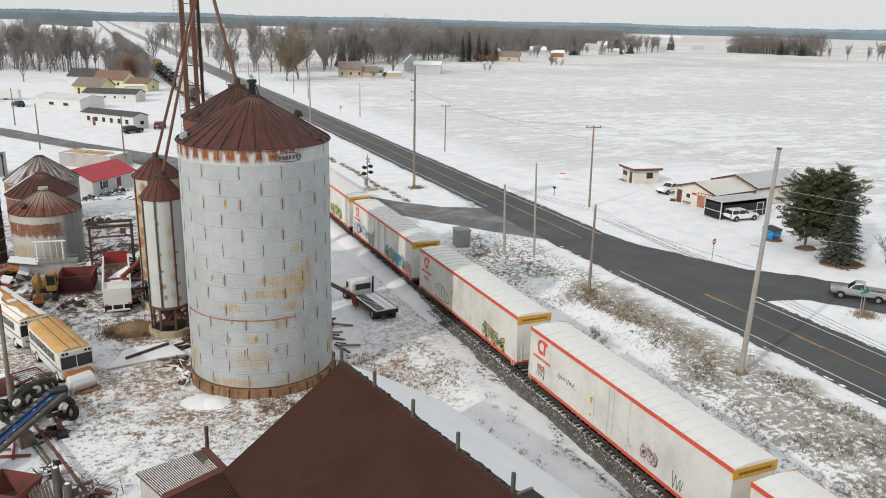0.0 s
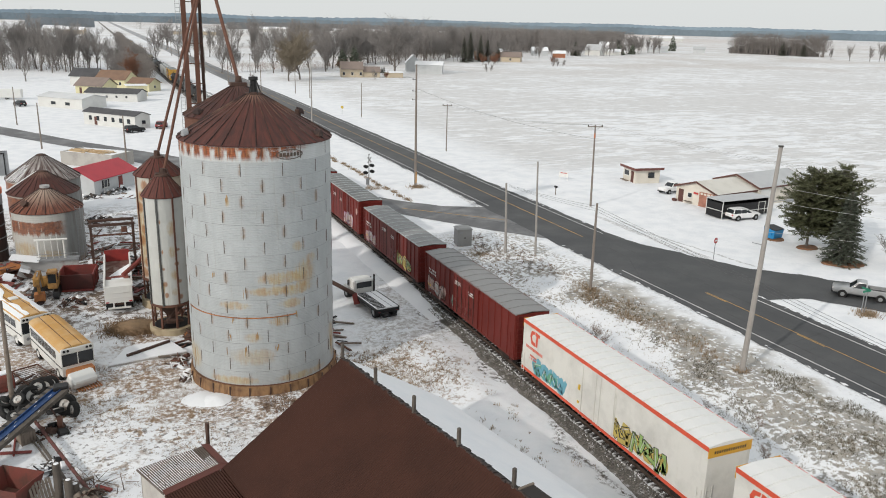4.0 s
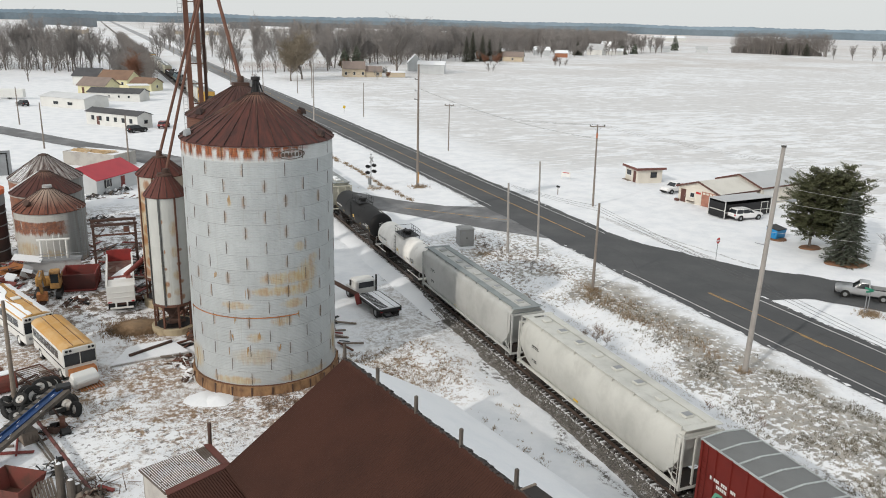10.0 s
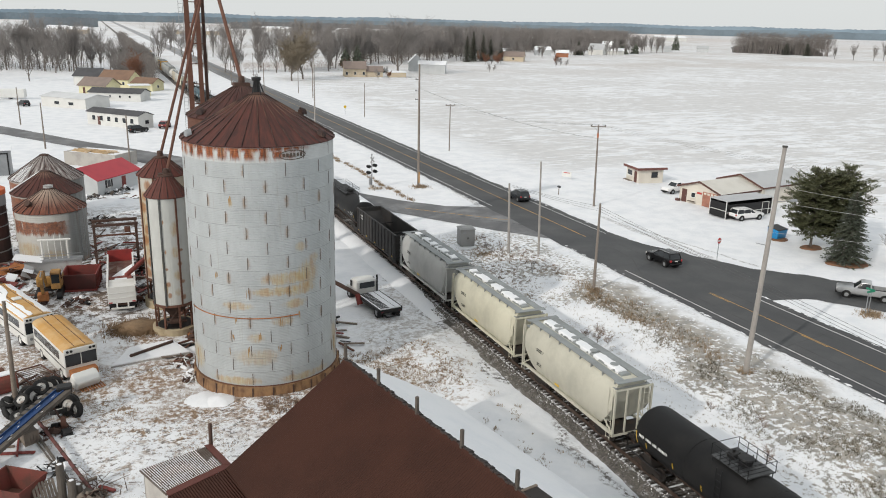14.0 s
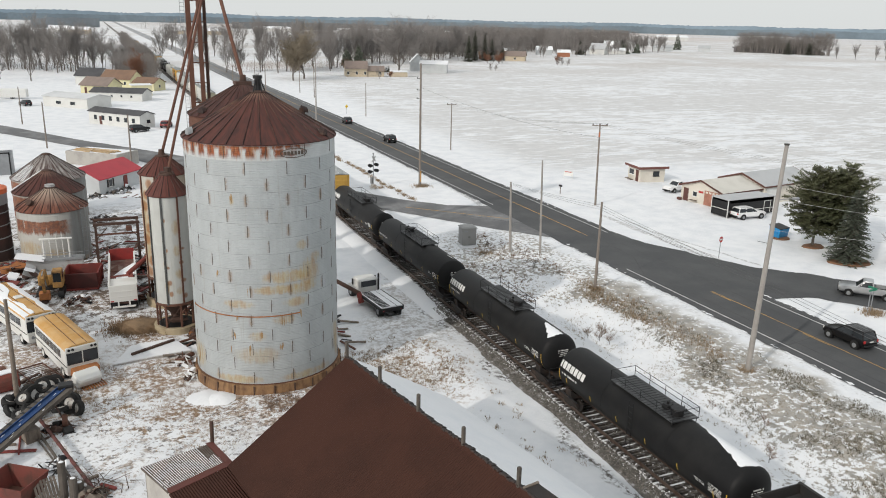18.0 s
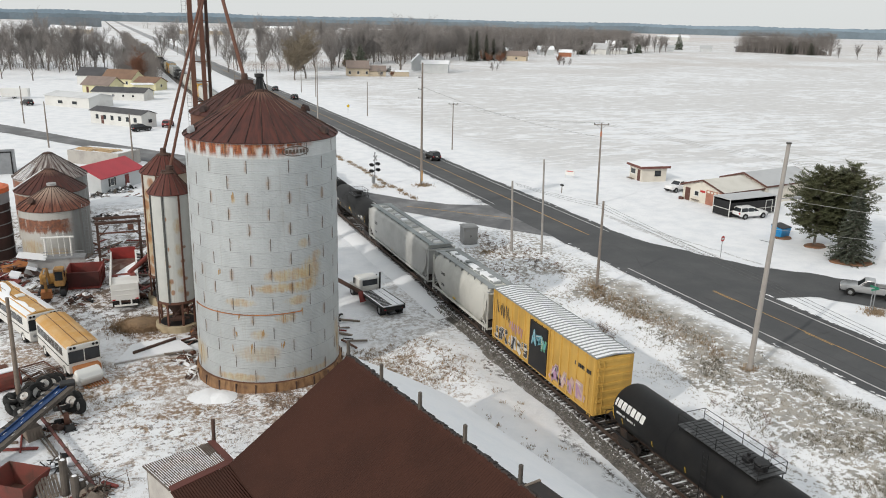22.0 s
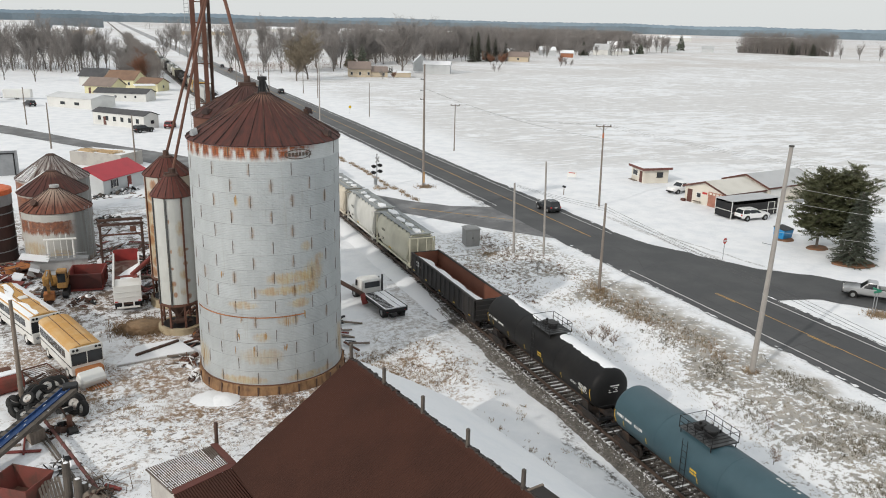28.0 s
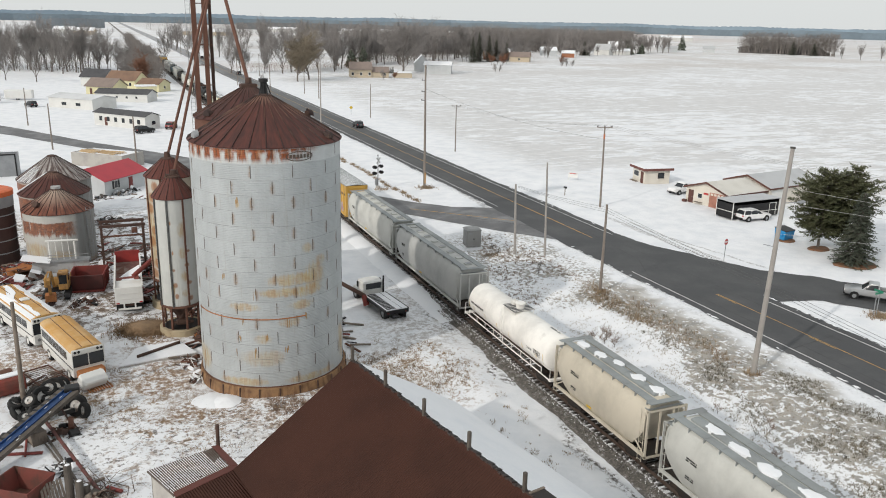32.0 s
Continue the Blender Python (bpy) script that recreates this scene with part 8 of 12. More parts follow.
def vehicle(name, label, body_mat, at=(0, 0, 0), rz=0.0, kind="suv", length=4.8, bed_mat=None):
    """Local +y is forward. Rounded lower body, glasshouse with pillars and roof, wheels in dark arches, lamps."""
    v = thing(name, label, "car" if kind == "suv" else "pickup truck", at, rz)
    L = length / 2
    w = 0.93 if kind == "suv" else 0.97
    up = 0.0 if kind == "suv" else 0.10
    nose = [(L * 0.40, w, 0.34, 1.08), (L * 0.50, w * 0.99, 0.34, 1.06), (L * 0.74, w * 0.97, 0.34, 1.03), (L - 0.22, w * 0.93, 0.38, 0.97), (L - 0.06, w * 0.86, 0.42, 0.88), (L, w * 0.76, 0.50, 0.76)]
    if kind == "suv":
        st = [(-L, w * 0.86, 0.52, 0.98), (-L + 0.05, w * 0.92, 0.44, 1.05), (-L + 0.3, w * 0.98, 0.37, 1.09), (-L * 0.3, w, 0.34, 1.09)] + nose
        g0, g1, gt0, gt1, zt = -L + 0.10, L * 0.46, -L + 0.42, L * 0.06, 1.66
    else:
        st = [(-0.45, w, 0.36, 1.10)] + nose
        g0, g1, gt0, gt1, zt = -0.44, L * 0.46, -0.30, L * 0.20, 1.66
    rows = []
    for y, hw, z0, z1 in st:
        z0, z1 = z0 + up, z1 + up
        half = [(hw * 0.86, z0), (hw * 0.98, z0 + 0.13), (hw, (z0 + z1) / 2 + 0.06), (hw * 0.975, z1 - 0.07), (hw * 0.88, z1), (hw * 0.3, z1 + 0.03)]
        rows.append([(-x, y, z) for x, z in half] + [(x, y, z) for x, z in half[::-1]])
    part("body", MB().loft(rows), body_mat, v, smooth=True)
    zb, zt = 1.05 + up, zt + up
    gw, tw = w * 0.90, w * 0.74
    cb = part("glasshouse", MB().loft([oval_ring(g0, g1, gw, zb, 0.25), oval_ring(g0 + (gt0 - g0) * 0.55, g1 + (gt1 - g1) * 0.6, (gw + tw) / 2 + 0.02, (zb + zt) / 2, 0.2), oval_ring(gt0, gt1, tw, zt, 0.16)]), M_GLASS, v, "dark window glass", smooth=True)
    part("roof", MB().loft([oval_ring(gt0 - 0.07, gt1 + 0.06, tw + 0.03, zt - 0.04, 0.16), oval_ring(gt0 - 0.02, gt1, tw, zt + 0.04, 0.18), oval_ring(gt0 + 0.25, gt1 - 0.25, tw * 0.75, zt + 0.075, 0.2)]), body_mat, v, smooth=True)
    posts = ((g1 - 0.16, gt1 - 0.02), (0.12, 0.06), (-L * 0.42, -L * 0.40), (g0 + 0.10, gt0)) if kind == "suv" else ((g1 - 0.16, gt1 - 0.02), (g0 + 0.08, gt0 + 0.02))
    for sx in (-1, 1):
        for y0, y1 in posts:
            q = [(sx * (gw + 0.012), y0 - 0.05, zb - 0.02), (sx * (gw + 0.012), y0 + 0.05, zb - 0.02), (sx * (tw + 0.02), y1 + 0.05, zt), (sx * (tw + 0.02), y1 - 0.05, zt)]
            part("pillar", MB().loft([[(x - sx * 0.06, y, z) for x, y, z in q], q]), body_mat, cb)
    if kind == "pickup":
        for sx in (-1, 1):
            part("bed_side", MB().bbox(min(sx * w, sx * (w - 0.09)), max(sx * w, sx * (w - 0.09)), -L + 0.02, -0.43, 0.55, 1.20, 0.03), body_mat, v)
        part("tailgate", MB().bbox(-w + 0.1, w - 0.1, -L, -L + 0.08, 0.6, 1.19, 0.03), body_mat, v)
        part("bed", MB().box(-w + 0.09, w - 0.09, -L + 0.08, -0.45, 0.62, 0.80), bed_mat or M_BLACK, v, "dark open bed")
    for y in (-L * 0.60, L * 0.64):
        for x in (-w, w):
            s = -1 if x < 0 else 1
            part("wheel_arch", MB().tube((x - s * 0.3, y, 0.40), (x + s * 0.012, y, 0.40), 0.45, n=20), M_BLACK, v)
            wheel(v, x - s * 0.10, y, 0.37, 0.25)
    for x in (-0.66, 0.66):
        part("headlamp", MB().bbox(x - 0.17, x + 0.17, L - 0.16, L - 0.01, 0.70 + up, 0.86 + up, 0.03), M_WHITE, v)
        part("tail_lamp", MB().bbox(x * 1.15 - 0.10, x * 1.15 + 0.10, -L - 0.015, -L + 0.12, 0.78 + up, 1.02 + up, 0.02), M_REDSIGN, v)
    part("bumper", MB().bbox(-w * 0.9, w * 0.9, -L - 0.10, -L + 0.08, 0.42, 0.60, 0.04), M_GRAY if kind != "suv" else M_BLACK, v)
    part("bumper", MB().bbox(-w * 0.82, w * 0.82, L - 0.10, L + 0.06, 0.40, 0.58, 0.04), M_BLACK, v)
    part("number_plate", MB().box(-0.22, 0.22, -L - 0.025, -L, 0.80, 0.92), M_WHITE, v)
    for x in (-w - 0.08, w + 0.08):
        part("mirror", MB().bbox(x - 0.09, x + 0.09, g1 - 0.42, g1 - 0.30, zb + 0.02, zb + 0.17, 0.03), body_mat, v)
    if kind == "suv":
        for x in (-tw + 0.06, tw - 0.06):
            part("roof_rail", MB().tube((x, gt0 + 0.2, zt + 0.10), (x, gt1 - 0.2, zt + 0.10), 0.022, n=6), M_GRAY, v)
    return v


M_CARWHITE = mat("white_car_paint", (0.78, 0.78, 0.78), 0.3, 0.0, (0.70, 0.70, 0.70), 1.0, 0.4, 0.03)
M_CARBLACK = mat("black_car_paint", (0.009, 0.009, 0.010), 0.25, 0.0, (0.018, 0.017, 0.016), 1.5, 0.3, 0.1, spec=0.4)
M_CARDARK = mat("dark_slate_car_paint", (0.035, 0.040, 0.046), 0.25, 0.1, (0.05, 0.05, 0.05), 1.5, 0.3, 0.1)
M_CARSILVER = mat("silver_car_paint", (0.42, 0.43, 0.44), 0.3, 0.4, (0.33, 0.34, 0.35), 1.0, 0.4, 0.05)
M_CARRED = mat("dull_red_car_paint", (0.22, 0.03, 0.03), 0.35)

vehicle("suv", "white four-door pickup-style SUV parked on snow", M_CARWHITE, (85.5, 85.6, 0), -92, "suv", 5.2)
vehicle("pickup_truck", "white pickup truck parked behind the shop", M_CARWHITE, (87.9, 104.3, 0), 100, "pickup", 5.6, M_BLACK)
vehicle("pickup_truck", "silver pickup truck waiting on the side road", M_CARSILVER, (72.0, 54.2, 0), 40, "pickup", 5.7)
vehicle("suv", "black SUV parked before a mobile home", M_CARBLACK, (8.0, 198.5, 0), -60)
vehicle("car", "dark red car parked before a mobile home", M_CARRED, (14.5, 205.0, 0), -20)
MOVERS = []
for _lab, _m, _L in (("dark slate SUV driving along the highway", M_CARDARK, 4.3), ("black SUV driving along the highway", M_CARBLACK, 4.6), ("black crossover car driving along the highway", M_CARBLACK, 4.4), ("dark slate SUV driving along the highway", M_CARDARK, 4.4)):
    MOVERS.append(vehicle("suv", _lab, _m, (59.5, -200, 0.03), 0, "suv", _L))


# ---- roadside shop, hut and sheds ----
M_CREAM = mat("cream_siding", (0.64, 0.60, 0.53), 0.75, 0.0, (0.57, 0.53, 0.46), 1.0, 0.5, 0.06, 0.1, 20)
M_BROWNTRIM = mat("brown_trim", (0.11, 0.045, 0.035), 0.7)
M_SALMON = mat("salmon_garage_door", (0.40, 0.18, 0.125), 0.7)
M_TANROOF = mat("tan_metal_roof", (0.62, 0.60, 0.55), 0.6, 0.1, (0.55, 0.53, 0.48), 1.0, 0.5, 0.05)
M_GREYROOF = mat("grey_metal_roof", (0.46, 0.47, 0.48), 0.55, 0.1, (0.41, 0.42, 0.43), 1.0, 0.5, 0.06)


def window(parent, m, w, h, frame_mat=None):
    """A window set in a wall; m places it, its face towards local -y."""
    f = MB()
    t = 0.07
    f.box(-w / 2, w / 2, -0.05, 0.02, h - t, h, m).box(-w / 2, w / 2, -0.05, 0.02, 0, t, m).box(-w / 2, -w / 2 + t, -0.05, 0.02, t, h - t, m).box(w / 2 - t, w / 2, -0.05, 0.02, t, h - t, m)
    wd = part("window", f, frame_mat or M_WHITE, parent)
    part("pane", MB().box(-w / 2 + t, w / 2 - t, -0.025, -0.005, t, h - t, m), M_GLASS, wd)
    part("sill", MB().box(-w / 2 - 0.06, w / 2 + 0.06, -0.10, 0.0, -0.06, 0.0, m), frame_mat or M_WHITE, wd)
    return wd


def gable_house(name, label, cat, x, y, rz, w, d, h, rise, wall_mat, roof_mat, over=0.4, windows=(), doors=(), door_mat=None, chimney=None, trim=None, snow=False):
    """Ridge along local y; w across the gable (local x), d along the ridge. Windows and doors: (side, along, sill, width, height)."""
    b = thing(name, label, cat, (x, y, 0), rz)
    W, D = w / 2, d / 2
    t = 0.15
    part("wall", MB().box(-W, -W + t, -D, D, -0.2, h), wall_mat, b)
    part("wall", MB().box(W - t, W, -D, D, -0.2, h), wall_mat, b)
    for s in (-1, 1):
        y0, y1 = (s * D, s * (D - t))
        pts = [(-W + t, -0.2), (W - t, -0.2), (W - t, h), (0, h + rise * (1 - t / W)), (-W + t, h)]
        part("gable_wall", MB().prism(pts, min(y0, y1), max(y0, y1)), wall_mat, b)
    k = rise / W
    for s in (-1, 1):
        pts = [(0, h + rise + 0.02), (s * (W + over), h - over * k + 0.02), (s * (W + over), h - over * k + 0.14), (0, h + rise + 0.14)]
        r = part("roof", MB().prism(pts, -D - over, D + over), roof_mat, b)
        if trim:
            part("fascia", MB().box(min(s * (W + over), s * (W + over + 0.04)), max(s * (W + over), s * (W + over + 0.04)), -D - over, D + over, h - over * k - 0.1, h - over * k + 0.15), trim, r)
            for e in (-1, 1):
                part("bargeboard", MB().prism([(0, h + rise - 0.12), (s * (W + over), h - over * k - 0.12), (s * (W + over), h - over * k + 0.16), (0, h + rise + 0.16)], e * (D + over) - 0.03, e * (D + over) + 0.03), trim, r)
    for items, isdoor in ((windows, False), (doors, True)):
        for side, along, sill, ww, hh in items:
            m = {"f": pose(along, -D, sill), "b": pose(along, D, sill, 0, 0, 180), "l": pose(-W, along, sill, 0, 0, -90), "r": pose(W, along, sill, 0, 0, 90)}[side]
            if isdoor:
                dr = part("door", MB().box(-ww / 2, ww / 2, -0.06, 0.0, 0, hh, m), door_mat or M_BROWNTRIM, b)
                part("handle", MB().box(ww * 0.32, ww * 0.40, -0.10, -0.06, 0.95, 1.05, m), M_GRAY, dr)
            else:
                window(b, m, ww, hh)
    if chimney:
        part("chimney", MB().box(chimney[0] - 0.3, chimney[0] + 0.3, chimney[1] - 0.3, chimney[1] + 0.3, h, h + rise + 0.9), M_CONC, b)
    return b


def shop():
    b = gable_house("repair_shop", "cream repair shop with tan roof and salmon garage door", "shop", 89.3, 95.8, -81.5, 8.0, 8.8, 2.45, 1.25, M_CREAM, M_TANROOF, 0.35, windows=(("f", -1.2, 1.0, 0.9, 0.8),), doors=(("f", -3.0, 0.0, 0.95, 2.05),), trim=M_BROWNTRIM)
    m = pose(2.1, -4.4, 0.05)
    d = part("garage_door", MB().box(-1.45, 1.45, -0.06, 0.0, 0, 2.25, m), M_SALMON, b, "salmon sectional door")
    for i in range(4):
        part("door_panel", MB().box(-1.38, 1.38, -0.085, -0.06, 0.05 + 0.55 * i, 0.55 + 0.55 * i, m), M_SALMON, d)
    for i in range(4):
        part("door_pane", MB().box(-1.2 + 0.65 * i, -0.75 + 0.65 * i, -0.095, -0.086, 1.85, 2.15, m), M_CREAM, d)
    part("bench", MB().box(-1.9, -0.5, -5.0, -4.55, 0.4, 0.47), M_WOOD, b)
    part("sign_board", MB().box(-0.5, 0.4, -4.47, -4.42, 1.75, 2.05), M_REDSIGN, b)
    part("planter", MB().bbox(-4.2, -3.5, -5.1, -4.6, -0.1, 0.4, 0.05), M_BROWNTRIM, b)
    gable_house("shed", "tall cream metal shed with grey roof", "shed", 100.2, 97.2, -81.5, 8.6, 12.5, 2.8, 1.4, M_CREAM, M_GREYROOF, 0.3, doors=(("r", -4.4, 0.0, 2.6, 2.4),), door_mat=M_WHITE, trim=M_BROWNTRIM)
    h = thing("small_hut", "small cream hut with flat roof and brown fascia", "hut", (88.9, 114.2, 0), -8)
    part("wall", MB().box(-2.4, 2.4, -2.2, 2.2, -0.2, 2.45), M_CREAM, h)
    part("fascia", MB().box(-2.9, 2.9, -2.7, 2.7, 2.40, 2.80), mat("maroon_fascia", (0.16, 0.06, 0.05), 0.7), h, "brown fascia board")
    part("roof", MB().box(-2.84, 2.84, -2.64, 2.64, 2.80, 2.86), M_SNOW, h, "snow-covered flat roof")
    window(h, pose(-2.4, 0.9, 1.0, 0, 0, -90), 1.8, 1.0)
    window(h, pose(0.7, -2.2, 1.05), 1.2, 0.9, M_BLACK)
    dr = part("door", MB().box(-2.48, -2.4, -1.6, -0.75, 0, 2.05), M_BROWNTRIM, h)
    part("handle", MB().box(-2.53, -2.48, -0.9, -0.83, 0.95, 1.05), M_GRAY, dr)
    part("planter_bed", MB().box(-3.0, -2.45, 0.0, 2.2, -0.1, 0.16), M_WOOD, h)
    # black enclosed carport with pale frame
    c = thing("carport", "black-panelled carport with pale metal frame", "carport", (86.8, 88.2, 0), 3)
    X, Yh, Z = 4.6, 1.6, 2.6
    part("roof", MB().box(-X - 0.1, X + 0.1, -Yh - 0.1, Yh + 0.1, Z, Z + 0.1), M_GREYROOF, c)
    part("side_panel", MB().box(-X, X, Yh - 0.05, Yh, 0.15, Z - 0.02), M_BLACK, c)
    part("side_panel", MB().box(-X, X, -Yh, -Yh + 0.05, 0.15, Z - 0.5), M_BLACK, c)
    part("end_panel", MB().box(-X, -X + 0.05, -Yh + 0.06, Yh - 0.06, 0.15, Z - 0.3), M_BLACK, c)
    part("end_panel", MB().box(X - 0.05, X, -Yh + 0.06, Yh - 0.06, 0.15, Z - 0.02), M_BLACK, c)
    for x in (-X, X):
        for y in (-Yh - 0.01, Yh + 0.01):
            part("post", MB().box(x - 0.05, x + 0.05, y - 0.05, y + 0.05, -0.1, Z), M_WHITE, c)
    fr = MB().box(-X, X, -Yh - 0.06, -Yh - 0.01, 0.9, 0.98).box(-X - 0.06, -X - 0.01, -Yh, Yh, 1.15, 1.23)
    part("frame_rail", fr, M_WHITE, c)
    part("door_frame", MB().box(2.6, 2.68, -Yh - 0.05, -Yh - 0.01, 0.2, 2.05).box(3.9, 3.98, -Yh - 0.05, -Yh - 0.01, 0.2, 2.05).box(2.6, 3.98, -Yh - 0.05, -Yh - 0.01, 2.0, 2.08), M_WHITE, c)
    dmp = thing("dumpster", "blue steel dumpster with a dark lid", "dumpster", (81.5, 75.8, 0), 10)
    mb_ = mat("blue_dumpster_paint", (0.015, 0.22, 0.48), 0.5, 0.0, (0.02, 0.16, 0.37), 1.5, 0.4, 0.08)
    part("bin_body", MB().loft([[(-0.95, -0.7, 0.12), (0.95, -0.7, 0.12), (0.95, 0.7, 0.12), (-0.95, 0.7, 0.12)], [(-1.0, -0.85, 1.3), (1.0, -0.85, 1.3), (1.0, 0.8, 1.55), (-1.0, 0.8, 1.55)]]), mb_, dmp)
    part("lid", MB().loft([[(-1.03, -0.9, 1.3), (1.03, -0.9, 1.3), (1.03, 0.84, 1.56), (-1.03, 0.84, 1.56)], [(-1.03, -0.9, 1.38), (1.03, -0.9, 1.38), (1.03, 0.84, 1.66), (-1.03, 0.84, 1.66)]]), M_BLACK, dmp)
    part("sticker", MB().box(-0.5, 0.3, -0.83, -0.80, 0.75, 0.92, pose(0, 0.0, 0, -6)), M_WHITE, dmp)
    for x in (-1.06, 1.06):
        part("fork_pocket", MB().box(x - 0.09, x + 0.09, -0.5, 0.6, 0.7, 0.9), mb_, dmp)
    for x in (-0.8, 0.8):
        part("foot", MB().box(x - 0.1, x + 0.1, -0.6, 0.6, -0.05, 0.13), M_BLACK, dmp)


shop()

# ---- scrap yard round the bins ----
M_BUSROOF = mat("ochre_bus_roof", (0.50, 0.27, 0.07), 0.6, 0.0, (0.56, 0.38, 0.19), 0.9, 0.5, 0.08)
M_YELMACH = mat("machine_yellow", (0.36, 0.20, 0.055), 0.7, 0.0, (0.15, 0.075, 0.035), 2.2, 0.55, 0.2)
M_OLDRED = mat("faded_red_paint", (0.20, 0.035, 0.028), 0.7, 0.0, (0.11, 0.035, 0.03), 1.5, 0.45, 0.15)
M_BLUE = mat("conveyor_blue", (0.014, 0.05, 0.155), 0.55, 0.0, (0.025, 0.045, 0.09), 1.5, 0.45, 0.15)
M_RUSTRED = mat("worn_red_oxide_paint", (0.20, 0.040, 0.026), 0.75, 0.0, (0.10, 0.038, 0.028), 2.0, 0.45, 0.2)
M_STRAW = mat("straw_mound", (0.25, 0.165, 0.095), 0.9, 0.0, (0.15, 0.10, 0.06), 3, 0.5, 0.3, 0.6, 30)


def bus(x, y, rz, label, snow=False, hood=True, length=7.4):
    b = thing("school_bus", label, "bus", (x, y, 0), rz)
    L, w, z0, z1 = length / 2, 1.2, 0.55, 2.55
    part("body", MB().bbox(-w, w, -L, L, z0, z1, 0.05), M_WHITE, b)
    arch = [(-w, z1 - 0.02), (-w + 0.08, z1 + 0.18), (-w * 0.6, z1 + 0.34), (0, z1 + 0.39), (w * 0.6, z1 + 0.34), (w - 0.08, z1 + 0.18), (w, z1 - 0.02)]
    r = part("roof", MB().prism(arch, -L - 0.02, L + 0.02), M_BUSROOF, b, "weathered ochre roof")
    for x2 in (-0.4, 0.4):
        part("roof_seam", MB().box(x2 - 0.02, x2 + 0.02, -L, L, z1 + 0.345, z1 + 0.385), M_RUST, r)
    n = 7
    for s in (-1, 1):
        for i in range(n):
            y0 = -L + 0.35 + (length - 1.4) * i / n
            part("side_window", MB().box(s * w - 0.02, s * w + 0.02, y0, y0 + (length - 1.4) / n - 0.12, 1.65, 2.3), M_GLASS, b)
        part("rub_rail", MB().box(s * w - 0.03, s * w + 0.03, -L, L, 1.25, 1.31), M_BLACK, b)
        for y2 in (-L * 0.55, L * 0.72):
            t = part("wheel", MB().tube((s * (w - 0.28), y2, 0.48), (s * (w - 0.0), y2, 0.48), 0.48, n=18), M_TYRE, b)
            part("rim", MB().tube((s * (w - 0.02), y2, 0.48), (s * (w + 0.015), y2, 0.48), 0.26, n=12), M_WHITE, t)
    part("windscreen", MB().box(-w + 0.08, w - 0.08, L - 0.01, L + 0.03, 1.38, 2.36), M_GLASS, b)
    part("windscreen_pillar", MB().box(-0.03, 0.03, L, L + 0.05, 1.36, 2.38), M_WHITE, b)
    part("header", MB().bbox(-w, w, L - 0.05, L + 0.12, 2.34, 2.78, 0.06), M_WHITE, b)
    for x2 in (-0.95, -0.68, 0.68, 0.95):
        part("warning_lamp", MB().tube((x2, L + 0.11, 2.6), (x2, L + 0.16, 2.6), 0.10, n=12), M_BLACK, b)
    part("door", MB().box(-w - 0.03, -w + 0.02, L - 0.95, L - 0.15, 0.6, 2.35), M_BLACK, b)
    if hood:
        part("engine_bay", MB().bbox(-0.95, 0.95, L, L + 0.75, 0.5, 1.15, 0.05), M_RUSTOR, b, "rusty open engine bay")
        part("hood", MB().bbox(-0.95, 0.95, -0.55, 0.55, -0.42, 0.42, 0.14, pose(0.25, L + 1.35, 0.72, -32, 0, 8)), M_WHITE, b, "white hood tilted forward")
        gr = MB()
        for i in range(9):
            gr.box(-0.85 + 0.2 * i, -0.79 + 0.2 * i, L + 1.2, L + 2.3, 0.12, 0.2)
        part("grille", gr, M_RUSTOR, b)
    else:
        part("front_panel", MB().bbox(-w + 0.02, w - 0.02, L, L + 0.15, 0.5, 1.34, 0.05), M_WHITE, b)
        for x2 in (-0.8, 0.8):
            part("headlamp", MB().tube((x2, L + 0.14, 0.95), (x2, L + 0.18, 0.95), 0.13, n=12), M_GRAY, b)
    if snow:
        rng = random.Random(4)
        pts = [(-w + 0.05, -L + 0.1), (w - 0.05, -L + 0.1), (w - 0.05, L - 0.1)]
        right = [(0.25 + 0.45 * rng.random() - (0.5 if i > 9 else 0), L - 0.2 - i * (length - 0.5) / 14) for i in range(15)]
        left = [(-w + 0.05, L - 0.2), (-w + 0.45, L - 0.2)] + [(-0.75 + 0.25 * rng.random(), L - 0.3 - i * (length - 0.5) / 14) for i in range(15)] + [(-w + 0.05, -L + 0.2)]
        top = lambda x2: z1 + 0.39 - 0.24 * (abs(x2) / w) ** 2.2 + 0.05
        for o in ([(w - 0.05, L - 0.15)] + right + [(w - 0.05, -L + 0.2)], left):
            part("snow_patch", MB().loft([[(x2, y2, top(x2) - 0.16) for x2, y2 in o], [(x2, y2, top(x2)) for x2, y2 in o]]), M_SNOW, b)
        part("roof_hatch", MB().bbox(-0.35, 0.35, -0.2, 0.5, z1 + 0.36, z1 + 0.5, 0.05), M_WHITE, b)
    part("bumper", MB().bbox(-w, w, -L - 0.12, -L, 0.45, 0.7, 0.04), M_BLACK, b)
    return b


bus(-4.1, 64.6, 199, "old white school bus with ochre roof and missing hood", False, True, 7.6)
bus(-8.0, 73.6, 203, "old white school bus with snow on its ochre roof", True, False, 10.0)


M_RIM = mat("dirty_rim_paint", (0.52, 0.51, 0.49), 0.7, 0.0, (0.16, 0.11, 0.08), 4.0, 0.5, 0.2)
tyre_pile = thing("tyre_pile", "pile of black farm tyres with dirty white rims", "tyre pile")


